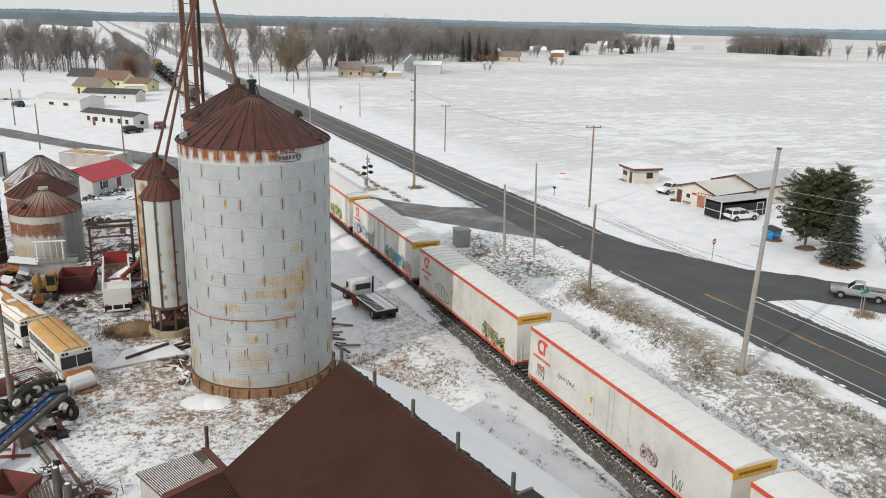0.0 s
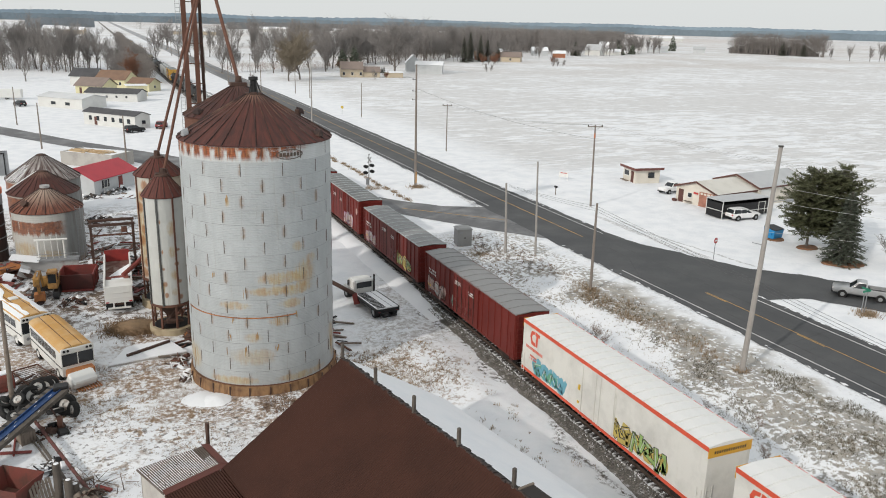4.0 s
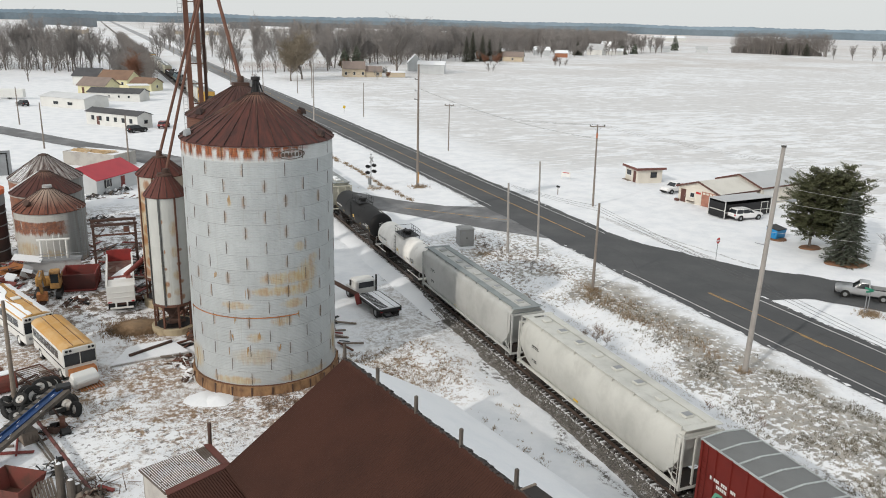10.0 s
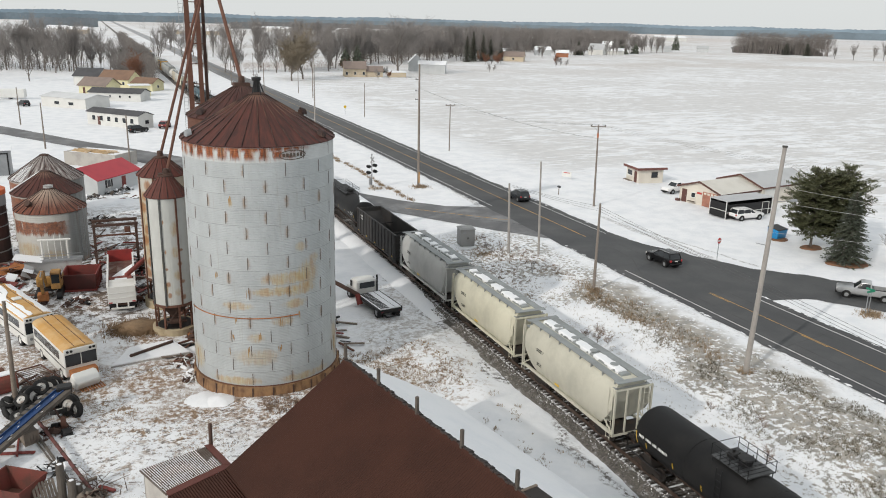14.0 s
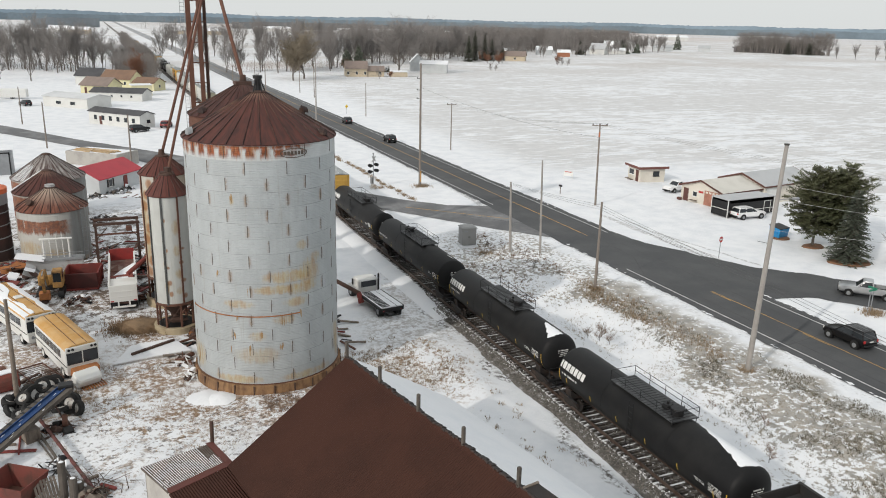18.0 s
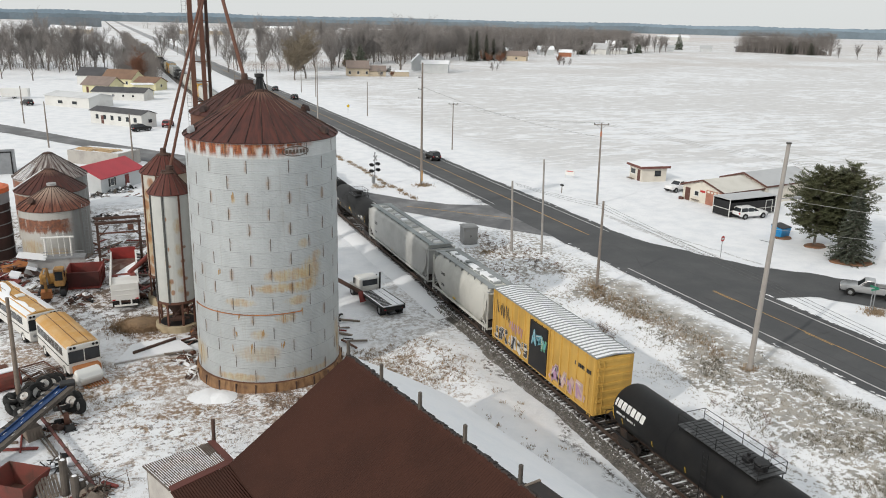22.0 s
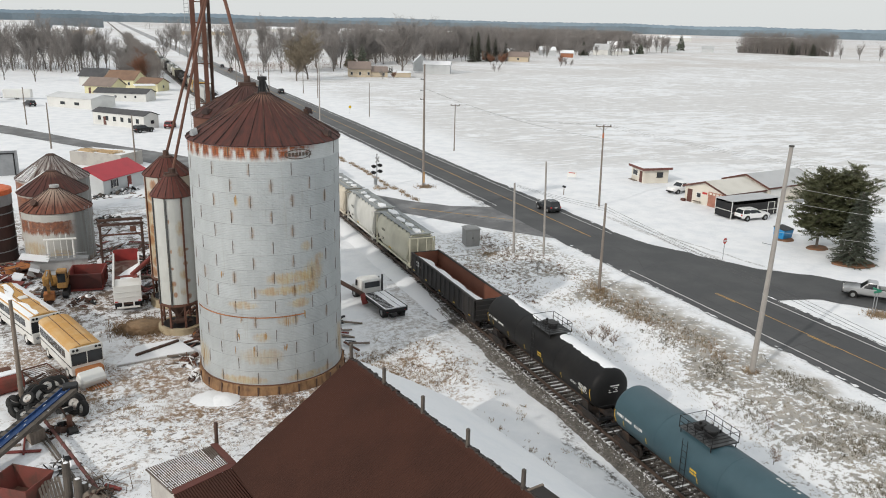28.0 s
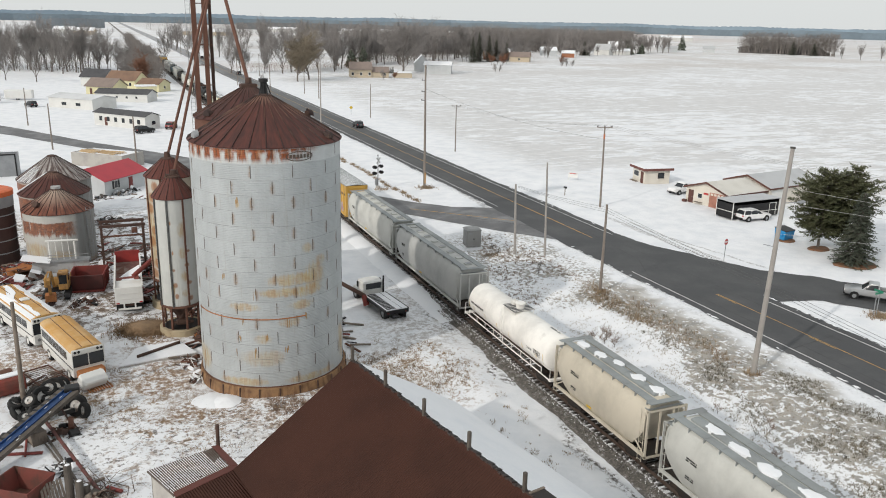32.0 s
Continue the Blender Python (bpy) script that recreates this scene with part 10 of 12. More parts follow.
def annex():
    """Low lean-to with bare corrugated roof against the barn."""
    a = thing("annex", "low lean-to with bare corrugated roof and brown ridge flashing", "shed")
    P = [Vector((0.3, 41.2, 3.0)), Vector((4.15, 42.2, 3.2)), Vector((4.85, 39.7, 3.2)), Vector((1.45, 38.3, 3.0))]
    n = 26
    far, near = [], []
    for i in range(2 * n + 1):
        u = i / (2 * n)
        dz = 0.025 * (1 if i % 2 else -1)
        far.append(P[0].lerp(P[1], u) + Vector((0, 0, dz)))
        near.append(P[3].lerp(P[2], u) + Vector((0, 0, dz)))
    part("roof", MB().loft([P[:], [p - Vector((0, 0, 0.05)) for p in P]]), M_ROOFVALLEY, a, "bare corrugated sheets")
    rgn = random.Random(5)
    for i in range(32):
        u0, u1 = (i + 0.10) / 32, (i + 0.56) / 32
        q = [P[0].lerp(P[1], u0), P[0].lerp(P[1], u1), P[3].lerp(P[2], u1), P[3].lerp(P[2], u0)]
        part("corrugation", MB().loft([q, [p + Vector((0, 0, 0.04)) for p in q]]), M_ROOFVALLEY, a)
        v0 = 0.02
        while v0 < 0.93:
            v1 = min(0.95, v0 + rgn.uniform(0.08, 0.5))
            e0, e1 = (i + 0.70) / 32, (i + 1.0) / 32
            c = lambda u, v: P[0].lerp(P[1], u).lerp(P[3].lerp(P[2], u), v)
            q = [c(e0, v0), c(e1, v0), c(e1, v1), c(e0, v1)]
            if i < 31 and not (i > 24 and v0 < 0.4):
                part("snow_strip", MB().loft([[p + Vector((0, 0, 0.002)) for p in q], [p + Vector((0, 0, 0.03)) for p in q]]), M_SNOW, a)
            v0 = v1 + (0.0 if rgn.random() < 0.9 else rgn.uniform(0.02, 0.05))
    part("ridge_flashing", MB().loft([[P[3] + Vector((0, 0.2, 0.08)), P[2] + Vector((0, 0.2, 0.08)), P[2] + Vector((0.1, -0.2, 0.0)), P[3] + Vector((0.1, -0.2, 0.0))], [P[3] + Vector((0, 0.2, 0.12)), P[2] + Vector((0, 0.2, 0.12)), P[2] + Vector((0.1, -0.2, 0.04)), P[3] + Vector((0.1, -0.2, 0.04))]]), M_ROOF, a)
    part("ridge_flashing", MB().loft([[P[1] + Vector((-0.3, 0, 0.05)), P[1] + Vector((0.1, 0, 0.05)), P[2] + Vector((0.1, 0, 0.05)), P[2] + Vector((-0.3, 0, 0.05))], [P[1] + Vector((-0.3, 0, 0.1)), P[1] + Vector((0.1, 0, 0.1)), P[2] + Vector((0.1, 0, 0.1)), P[2] + Vector((-0.3, 0, 0.1))]]), M_ROOF, a)
    low = [Vector((1.5, 38.1, 3.02)), Vector((4.9, 39.5, 3.2)), Vector((6.6, 35.2, 1.9)), Vector((3.2, 33.6, 1.7))]
    f2, n2 = [], []
    for i in range(2 * n + 1):
        u = i / (2 * n)
        dz = 0.03 * (1 if i % 2 else -1)
        f2.append(low[0].lerp(low[1], u) + Vector((0, 0, dz)))
        n2.append(low[3].lerp(low[2], u) + Vector((0, 0, dz)))
    part("roof", MB().loft([f2, n2], False, closed=False), M_BARNROOF, a, "brown corrugated sheets", recalc=False)
    part("wall", MB().loft([[(0.5, 41.0, 0), (0.62, 41.05, 0), (1.72, 38.35, 0), (1.6, 38.3, 0)], [(0.5, 41.0, 2.9), (0.62, 41.05, 2.9), (1.72, 38.35, 2.9), (1.6, 38.3, 2.9)]]), M_CONC, a, "stained plank wall")
    part("wall", MB().loft([[(0.5, 41.0, 0), (4.1, 41.95, 0), (4.1, 41.85, 0), (0.5, 40.9, 0)], [(0.5, 41.0, 2.9), (4.1, 41.95, 3.05), (4.1, 41.85, 3.05), (0.5, 40.9, 2.9)]]), M_CONC, a)
    part("wall", MB().loft([[(1.6, 38.3, 0), (1.7, 38.35, 0), (3.4, 34.2, 0), (3.3, 34.1, 0)], [(1.6, 38.3, 2.8), (1.7, 38.35, 2.8), (3.4, 34.2, 1.6), (3.3, 34.1, 1.6)]]), M_CONC, a)
    part("vent_post", MB().tube((4.2, 42.2, 0.0), (4.25, 42.25, 4.55), 0.11, n=10), M_RUSTDARK, a)


annex()

# flatbed truck and auger by the big bin
def flatbed():
    t = thing("flatbed_truck", "old white-cab flatbed truck with a snowy deck", "truck", (23.0, 68.2, 0), 7)
    # local +y points to the cab
    cb = part("cab", MB().bbox(-1.05, 1.05, 2.3, 3.9, 0.6, 2.2, 0.14), M_WHITE, t)
    part("rear_window", MB().box(-0.8, 0.8, 2.27, 2.31, 1.45, 2.03), M_GLASS, cb)
    for s in (-1, 1):
        part("side_window", MB().box(s * 1.0 - 0.015, s * 1.0 + 0.015, 2.6, 3.5, 1.5, 2.08), M_GLASS, cb)
        part("mirror", MB().bbox(s * 1.22 - 0.06, s * 1.22 + 0.06, 3.3, 3.5, 1.5, 2.1, 0.03), M_BLACK, cb)
        part("fender", MB().bbox(s * 0.85 - 0.25, s * 0.85 + 0.25, 3.7, 5.0, 0.6, 1.2, 0.15), M_WHITE, t)
    part("engine_hood", MB().bbox(-0.62, 0.62, 3.7, 5.1, 0.7, 1.5, 0.15), M_WHITE, t)
    part("windscreen", MB().box(-0.8, 0.8, 3.79, 3.82, 1.55, 2.1), M_GLASS, cb)
    part("frame", MB().box(-0.45, 0.45, -2.6, 4.8, 0.6, 0.9), M_BLACK, t)
    n = 13
    for i in range(n):
        y = -2.7 + 4.7 * i / n
        part("deck_slot", MB().box(-0.95, -0.05, y, y + 0.28, 1.04, 1.055), M_BLACK, t)
    part("deck_plate", MB().box(-1.1, 1.12, -2.8, 2.0, 0.95, 1.045), M_SNOW, t, "snow-streaked deck plate")
    part("deck_beam", MB().box(-1.25, -1.1, -2.85, 2.1, 0.84, 1.04).box(1.12, 1.25, -2.85, 2.1, 0.84, 1.04).box(0.5, 0.54, -2.8, 2.0, 1.0, 1.06), M_BLACK, t)
    part("deck_frame", MB().box(-1.2, 1.2, -2.8, 2.05, 0.78, 0.9), M_BLACK, t)
    for x in (-0.9, 0.9):
        part("mud_flap", MB().box(x - 0.28, x + 0.28, -2.5, -2.44, 0.15, 0.85), M_BLACK, t)
    part("tail_board", MB().bbox(-1.2, 1.2, -2.98, -2.85, 0.62, 0.98, 0.03), M_BLACK, t)
    part("tow_bar", MB().box(-0.7, -0.6, -3.4, -2.9, 0.35, 0.5).box(0.6, 0.7, -3.4, -2.9, 0.35, 0.5).box(-0.7, 0.7, -3.45, -3.35, 0.35, 0.47), M_BLACK, t)
    part("exhaust_pipe", MB().tube((1.0, 2.15, 0.8), (1.0, 2.15, 2.7), 0.09, n=10), M_BLACK, t)
    for y in (-2.15, 4.2):
        for x in (-0.88, 0.88):
            wheel(t, x, y, 0.5, 0.5)
    for x in (-0.9, 0.9):
        part("tail_lamp", MB().box(x - 0.1, x + 0.1, -2.98, -2.94, 0.7, 0.8), M_REDSIGN, t)


flatbed()
_q = thing("unload_auger", "rusty unloading auger slanting from the big bin", "auger")
part("tube", MB().tube((16.0, 72.7, 4.3), (21.5, 69.4, 1.2), 0.20, n=10), M_RUSTDARK, _q)
part("spout", MB().tube((21.4, 69.5, 1.3), (21.6, 69.2, 0.3), 0.24, 0.3, 10), M_OLDRED, _q)
part("prop", MB().tube((19.0, 70.7, 2.9), (18.3, 69.6, 0), 0.05, n=6).tube((19.0, 70.7, 2.9), (19.4, 71.5, 0), 0.05, n=6).tube((18.3, 69.6, 0.4), (19.4, 71.5, 0.4), 0.04, n=6), M_RUSTDARK, _q)

# heaps, slab, debris
def heap(x, y, r, h, m_, label, seed, name="straw_mound", cat="mound", n=44):
    mb = MB()
    rings = []
    for k in range(11):
        u = k / 10
        rr = r * (1 - u) ** 0.8
        rings.append([(x + rr * math.cos(2 * math.pi * i / n) * (1 + 0.25 * noise.noise((math.cos(6.28 * i / n) * 1.5 + seed, math.sin(6.28 * i / n) * 1.5, u))), y + rr * math.sin(2 * math.pi * i / n) * (1 + 0.25 * noise.noise((math.cos(6.28 * i / n) * 1.5 + seed, 3.0, u))), -0.1 + (h + 0.1) * u ** 0.75 + (1 - u) * 0.13 * h * noise.noise((i * 0.9, k * 1.7, seed)) + (1 - u) * 0.04 * noise.noise((i * 0.7, k * 1.3, seed))) for i in range(n)])
    return tagged(part(name, mb.loft(rings), m_, smooth=True), label, cat)


heap(1.5, 70.6, 2.3, 0.55, M_STRAW, "heap of spilled brown grain and straw", 1)
for _x, _y, _r, _h, _k in ((5.2, 54.8, 1.3, 0.08, 2), (6.2, 54.3, 1.2, 0.20, 12)):
    heap(_x, _y, _r, _h, M_SNOW, "low heap of drifted snow against the bin", _k, "snow_mound", "snow mound")
_s = thing("concrete_slab", "snow-covered concrete slab with a broken timber", "slab")
_o = [(-0.9, 62.4), (0.6, 65.8), (4.0, 66.3), (5.2, 63.2), (2.0, 62.9)]
part("slab", MB().loft([[(x, y, -0.1) for x, y in _o], [(x, y, 0.2) for x, y in _o]]), M_CONC, _s)
part("snow_patch", MB().loft([[(x, y, 0.2) for x, y in _o], [(x * 0.98 + 0.05, y * 0.998 + 0.1, 0.3) for x, y in _o]]), M_SNOW, _s)
part("timber", MB().bbox(-2.0, 2.0, -0.10, 0.10, 0, 0.2, 0.03, pose(2.3, 64.6, 0.3, 0, 0, 30)), M_RUSTDARK, _s, "dark rusty beam")
rng_ = random.Random(12)
for _x, _y, _n, _s in ((4.6, 64.3, 14, 1.2), (17.5, 66.5, 9, 1.6), (18.2, 61.0, 3, 0.9), (-9.5, 88, 18, 3.0), (-6.6, 62.0, 12, 1.6), (-0.8, 92.5, 10, 1.8), (-1.4, 46.2, 1, 1.0), (-10.5, 84, 26, 2.6), (-9.0, 78.0, 12, 2.0), (2.4, 86.0, 16, 1.6), (1.6, 92.0, 14, 2.0), (6.2, 67.0, 16, 1.0), (-12.5, 90.0, 22, 2.6), (-7.5, 52.0, 8, 1.2), (3.0, 126.0, 14, 3.0), (17.0, 64.0, 8, 1.2), (-2.6, 44.0, 8, 0.8), (-1.5, 97.0, 16, 2.0), (2.5, 98.0, 16, 2.2), (3.0, 82.0, 12, 1.5), (-11.0, 95.0, 14, 2.0), (0.6, 78.0, 10, 1.4)):
    for _k in range(_n):
        _m = rng_.choice((M_WOOD, M_RUST, M_RUSTDARK, M_BLACK, M_WOOD, M_OLDRED))
        _ob = thing(rng_.choice(("scrap_board", "scrap_bar")), "weathered scrap piece lying in the snow", "scrap", (_x + rng_.gauss(0, _s * 0.6), _y + rng_.gauss(0, _s * 0.6), 0.04), rng_.uniform(0, 180), "scrap round the bins")
        _l, _w2 = rng_.uniform(0.3, 1.3), rng_.uniform(0.04, 0.16)
        part("board", MB().bbox(-_l, _l, -_w2, _w2, 0.0, rng_.uniform(0.05, 0.16), 0.02, pose(0, 0, 0, rng_.uniform(-6, 6), rng_.uniform(-8, 8))), _m, _ob)
for _x, _y, _h in ((-9.2, 62.4, 1.4),):
    _d = thing("oil_drum", "rusty drum lying in the snow", "drum", (_x, _y, 0.45), 25)
    part("drum", MB().tube((-0.7 * _h, 0, 0), (0.7 * _h, 0, 0), 0.5 * _h, n=18), M_RUST, _d)
_d = thing("bed_frame", "rusty wire bed frame lying in the snow", "metal frame", (-6.0, 62.6, 0.15), 25)
part("frame", MB().box(-1.0, -0.92, -2.0, 2.0, 0, 0.08).box(0.92, 1.0, -2.0, 2.0, 0, 0.08).box(-1, 1, 1.92, 2.0, 0, 0.08).box(-1, 1, -2.0, -1.92, 0, 0.08), M_RUST, _d)
for _i in range(12):
    part("cross_wire", MB().tube((-0.95, -1.8 + 0.33 * _i, 0.04), (0.95, -1.8 + 0.33 * _i, 0.04), 0.02, n=4), M_RUSTDARK, _d)
_p = pole(-7.05, 57.0, 8.2, "weathered wooden pole amid the tyre pile", 0.19, (0.1, 0.1), M_WOOD)

def scrap_heap(x, y, r, h, n, seed, label, mats):
    """A loose heap of bent bars, plates, tubes and blocks."""
    rng = random.Random(seed)
    t = thing("scrap_heap", label, "scrap heap", (x, y, 0), 0, "scrap round the bins")
    lots = [MB() for _ in mats]
    for i in range(int(n * 1.7)):
        q = rng.random() ** 0.6
        a = rng.random() * 6.28
        z = h * (1 - q) * rng.random()
        m = pose(r * q * math.cos(a), r * q * math.sin(a), z, rng.uniform(-35, 35), rng.uniform(-35, 35), rng.uniform(0, 360))
        k, mb = rng.random(), rng.choice(lots)
        if k < 0.4:
            l_ = rng.uniform(0.15, 0.6)
            mb.bbox(-l_, l_, -0.04, 0.04, 0, 0.06, 0.01, m)
        elif k < 0.65:
            l_, w_ = rng.uniform(0.12, 0.4), rng.uniform(0.1, 0.3)
            mb.bbox(-l_, l_, -w_, w_, 0, 0.03, 0.01, m)
        elif k < 0.85:
            mb.tube(m @ Vector((0, 0, 0.1)), m @ Vector((rng.uniform(0.2, 0.7), 0, 0.1)), rng.uniform(0.02, 0.09), n=7)
        else:
            l_ = rng.uniform(0.12, 0.35)
            mb.bbox(-l_, l_, -l_ * 0.8, l_ * 0.8, 0, l_ * 1.2, 0.05, m)
    for mb, m_ in zip(lots, mats):
        if mb.f:
            tagged(part("scrap_piece", mb, m_, t), kind="stuff")
    return t


_dk = (M_RUSTDARK, M_BLACK, M_RUST, M_SNOW)
for _i, (_x, _y, _r, _h, _n, _lab, _ms) in enumerate((
    (-1.0, 111.5, 2.0, 1.0, 46, "dark heap of branches and bars beyond the hoist", (M_BLACK, M_RUSTDARK, M_OLDPOST, M_SNOW)),
    (-1.8, 127.0, 1.5, 0.6, 30, "junk piled along the cottage wall", (M_BLACK, M_OLDPOST, M_GRAY, M_SNOW)),
    (1.0, 129.8, 1.5, 0.6, 30, "junk piled along the cottage wall", (M_BLACK, M_OLDPOST, M_GRAY, M_SNOW)),
    (2.9, 131.6, 1.2, 0.6, 24, "junk piled along the cottage wall", (M_BLACK, M_OLDPOST, M_GRAY, M_SNOW)),
    (6.4, 66.4, 1.1, 1.5, 44, "rusty machine parts heaped between two bins", (M_RUST, M_RUSTDARK, M_BLACK, M_RUSTOR)),
    (4.6, 61.8, 1.2, 0.35, 26, "white sheets and rusty bars beside the big bin", (M_WHITE, M_RUSTDARK, M_SNOW, M_RUST)),
    (5.0, 58.6, 0.8, 0.25, 20, "white sheets and rusty bars beside the big bin", (M_WHITE, M_RUSTDARK, M_SNOW)),
    (-9.2, 92.5, 1.7, 1.3, 50, "rusty red scrap heaped against a grain bin", (M_RUST, M_RUSTDARK, M_OLDRED, M_GRAY)),
    (-11.5, 87.5, 2.0, 1.4, 56, "rusty red scrap heaped in the yard", (M_OLDRED, M_RUSTDARK, M_RUST, M_SNOW)),
    (-12.2, 92.0, 1.6, 1.2, 40, "orange and red scrap heaped in the yard", (M_RUSTOR, M_RUSTDARK, M_OLDRED)),
    (-3.6, 79.3, 1.3, 0.7, 30, "bars and plates strewn before the machines", _dk),
    (-7.6, 80.2, 1.3, 0.9, 34, "bars and plates strewn before the machines", _dk),
    (2.6, 78.6, 0.8, 0.8, 24, "dark machine parts beside the grain truck", _dk),
    (3.2, 90.5, 1.1, 0.9, 28, "dark machine parts by the hoist posts", _dk),
    (-1.9, 89.8, 1.0, 0.8, 24, "dark machine parts by the hoist posts", _dk),
    (6.0, 72.5, 0.9, 0.8, 26, "dark clutter at the foot of a slim bin", _dk),
    (-4.5, 53.0, 1.0, 0.5, 26, "rusty lumps under the farm elevator", (M_RUST, M_RUSTDARK, M_BLACK)),
    (-4.3, 48.5, 0.8, 0.35, 20, "dark boards lying along the auger", (M_OLDPOST, M_BLACK, M_SNOW)),
    (-2.2, 44.2, 0.9, 0.5, 26, "broken boards and bars by the posts", (M_OLDPOST, M_WOOD, M_RUSTDARK)),
    (17.4, 66.3, 1.1, 0.5, 22, "dark bars lying by the unloading auger", (M_BLACK, M_RUSTDARK, M_SNOW)),
)):
    scrap_heap(_x, _y, _r, _h, _n, 200 + _i, _lab, _ms)
_f = thing("storage_shed", "pale grey shed with a dark door frame", "shed", (-16.6, 151.5, 0), 4)
part("wall", MB().bbox(-2.2, 2.2, -2.0, 2.0, -0.1, 4.2, 0.04), M_GRAY, _f)
part("door_frame", MB().box(-2.0, -1.8, -2.08, -2.0, 0, 3.8).box(1.6, 1.8, -2.08, -2.0, 0, 3.8).box(-2.0, 1.8, -2.08, -2.0, 3.6, 3.8), M_BLACK, _f)
part("roof", MB().box(-2.4, 2.4, -2.2, 2.2, 4.2, 4.35), M_SNOW, _f)

# bent weeds, wire and branches thrown among the scrap
_b = thing("brush_pile", "tangle of cut branches and wire in snow", "brush pile", (-1.9, 44.6, 0))
for _i in range(26):
    _p0 = Vector((rng_.gauss(0, 0.7), rng_.gauss(0, 0.7), 0.05))
    _p1 = _p0 + Vector((rng_.gauss(0, 0.9), rng_.gauss(0, 0.9), rng_.uniform(0.1, 0.9)))
    part("stick", MB().tube(_p0, _p1, 0.03, 0.012, 5), M_RUSTDARK if _i % 3 else M_WOOD, _b)
for _x, _y, _rz, _m, _lab in ((-10.2, 86.5, 20, M_OLDRED, "crushed red sheet-metal scrap in the snow"), (-11.4, 82.0, 70, M_RUST, "rusty crumpled sheet scrap in the snow"), (-8.2, 88.4, -30, M_GALVROOF, "bent grey roofing sheet in the snow"), (-13.0, 86.0, 45, M_OLDRED, "red implement frame lying in the snow"), (-9.6, 90.4, 10, M_RUSTOR, "rusty crate of scrap metal in the snow"), (3.0, 88.8, 15, M_RUSTDARK, "dark rusty machine part in the snow")):
    _c = thing("scrap_sheet", _lab, "scrap", (_x, _y, 0), _rz, "scrap round the bins")
    for _k in range(5):
        part("sheet", MB().bbox(-0.9, 0.9, -0.5, 0.5, 0.0, 0.05, 0.02, pose(rng_.gauss(0, 0.5), rng_.gauss(0, 0.5), 0.2 + 0.18 * _k, rng_.uniform(-30, 30), rng_.uniform(-30, 30), rng_.uniform(0, 180))), _m if _k % 2 else rng_.choice((M_RUST, M_RUSTDARK, M_SNOW)), _c)
_c = thing("rusty_barrel_tank", "rusty red fuel tank lying in snow", "tank", (-8.6, 60.6, 0.75), 20)
part("shell", MB().tube((-1.3, 0, 0), (1.3, 0, 0), 0.75, n=18), M_RUSTRED, _c)
for _s in (-1.3, 1.3):
    part("end_cap", MB().tube((_s - 0.05, 0, 0), (_s + 0.05, 0, 0), 0.70, n=18), M_RUSTDARK, _c)
part("snow_cap", MB().bbox(-1.2, 1.2, -0.35, 0.35, 0.66, 0.78, 0.05), M_SNOW, _c)
_c = thing("wire_mesh", "rusted wire mesh panels dumped beside a bus", "wire mesh", (-5.6, 61.6, 0.1), 30)
for _i in range(14):
    part("cross_wire", MB().tube((-1.4 + 0.2 * _i, -0.9, 0.05 + 0.02 * (_i % 3)), (-1.2 + 0.2 * _i, 0.9, 0.25 + 0.03 * (_i % 4)), 0.018, n=4), M_RUSTDARK, _c)
for _i in range(6):
    part("long_wire", MB().tube((-1.4, -0.8 + 0.32 * _i, 0.08), (1.5, -0.8 + 0.32 * _i, 0.28), 0.018, n=4), M_RUST, _c)

# ---- village, farms, trees ----
M_WHITEWALL = mat("white_siding", (0.62, 0.62, 0.60), 0.7, 0.0, (0.56, 0.56, 0.54), 1.0, 0.5, 0.05)
M_YELWALL = mat("pale_yellow_siding", (0.64, 0.60, 0.38), 0.75, 0.0, (0.58, 0.54, 0.34), 1.0, 0.5, 0.05)
M_BROWNROOF = mat("brown_shingle_roof", (0.22, 0.135, 0.09), 0.85, 0.0, (0.17, 0.105, 0.075), 1.0, 0.5, 0.1)
M_TAUPEROOF = mat("taupe_shingle_roof", (0.24, 0.19, 0.165), 0.85, 0.0, (0.2, 0.16, 0.14), 1.0, 0.5, 0.1)
M_DARKROOF = mat("charcoal_roof", (0.075, 0.075, 0.08), 0.85, 0.0, (0.055, 0.055, 0.06), 1.0, 0.5, 0.1)
M_REDROOF = mat("bright_red_metal_roof", (0.42, 0.025, 0.04), 0.5, 0.0, (0.36, 0.02, 0.035), 1.0, 0.5, 0.05)
M_GREYWALL = mat("pale_grey_siding", (0.50, 0.52, 0.53), 0.7, 0.0, (0.45, 0.47, 0.48), 1.0, 0.5, 0.05)
M_BRICK = mat("brown_brick_wall", (0.24, 0.12, 0.08), 0.85, 0.0, (0.19, 0.095, 0.065), 2.0, 0.5, 0.15)
M_TANWALL = mat("tan_siding", (0.52, 0.44, 0.33), 0.8, 0.0, (0.46, 0.39, 0.29), 1.0, 0.5, 0.08)

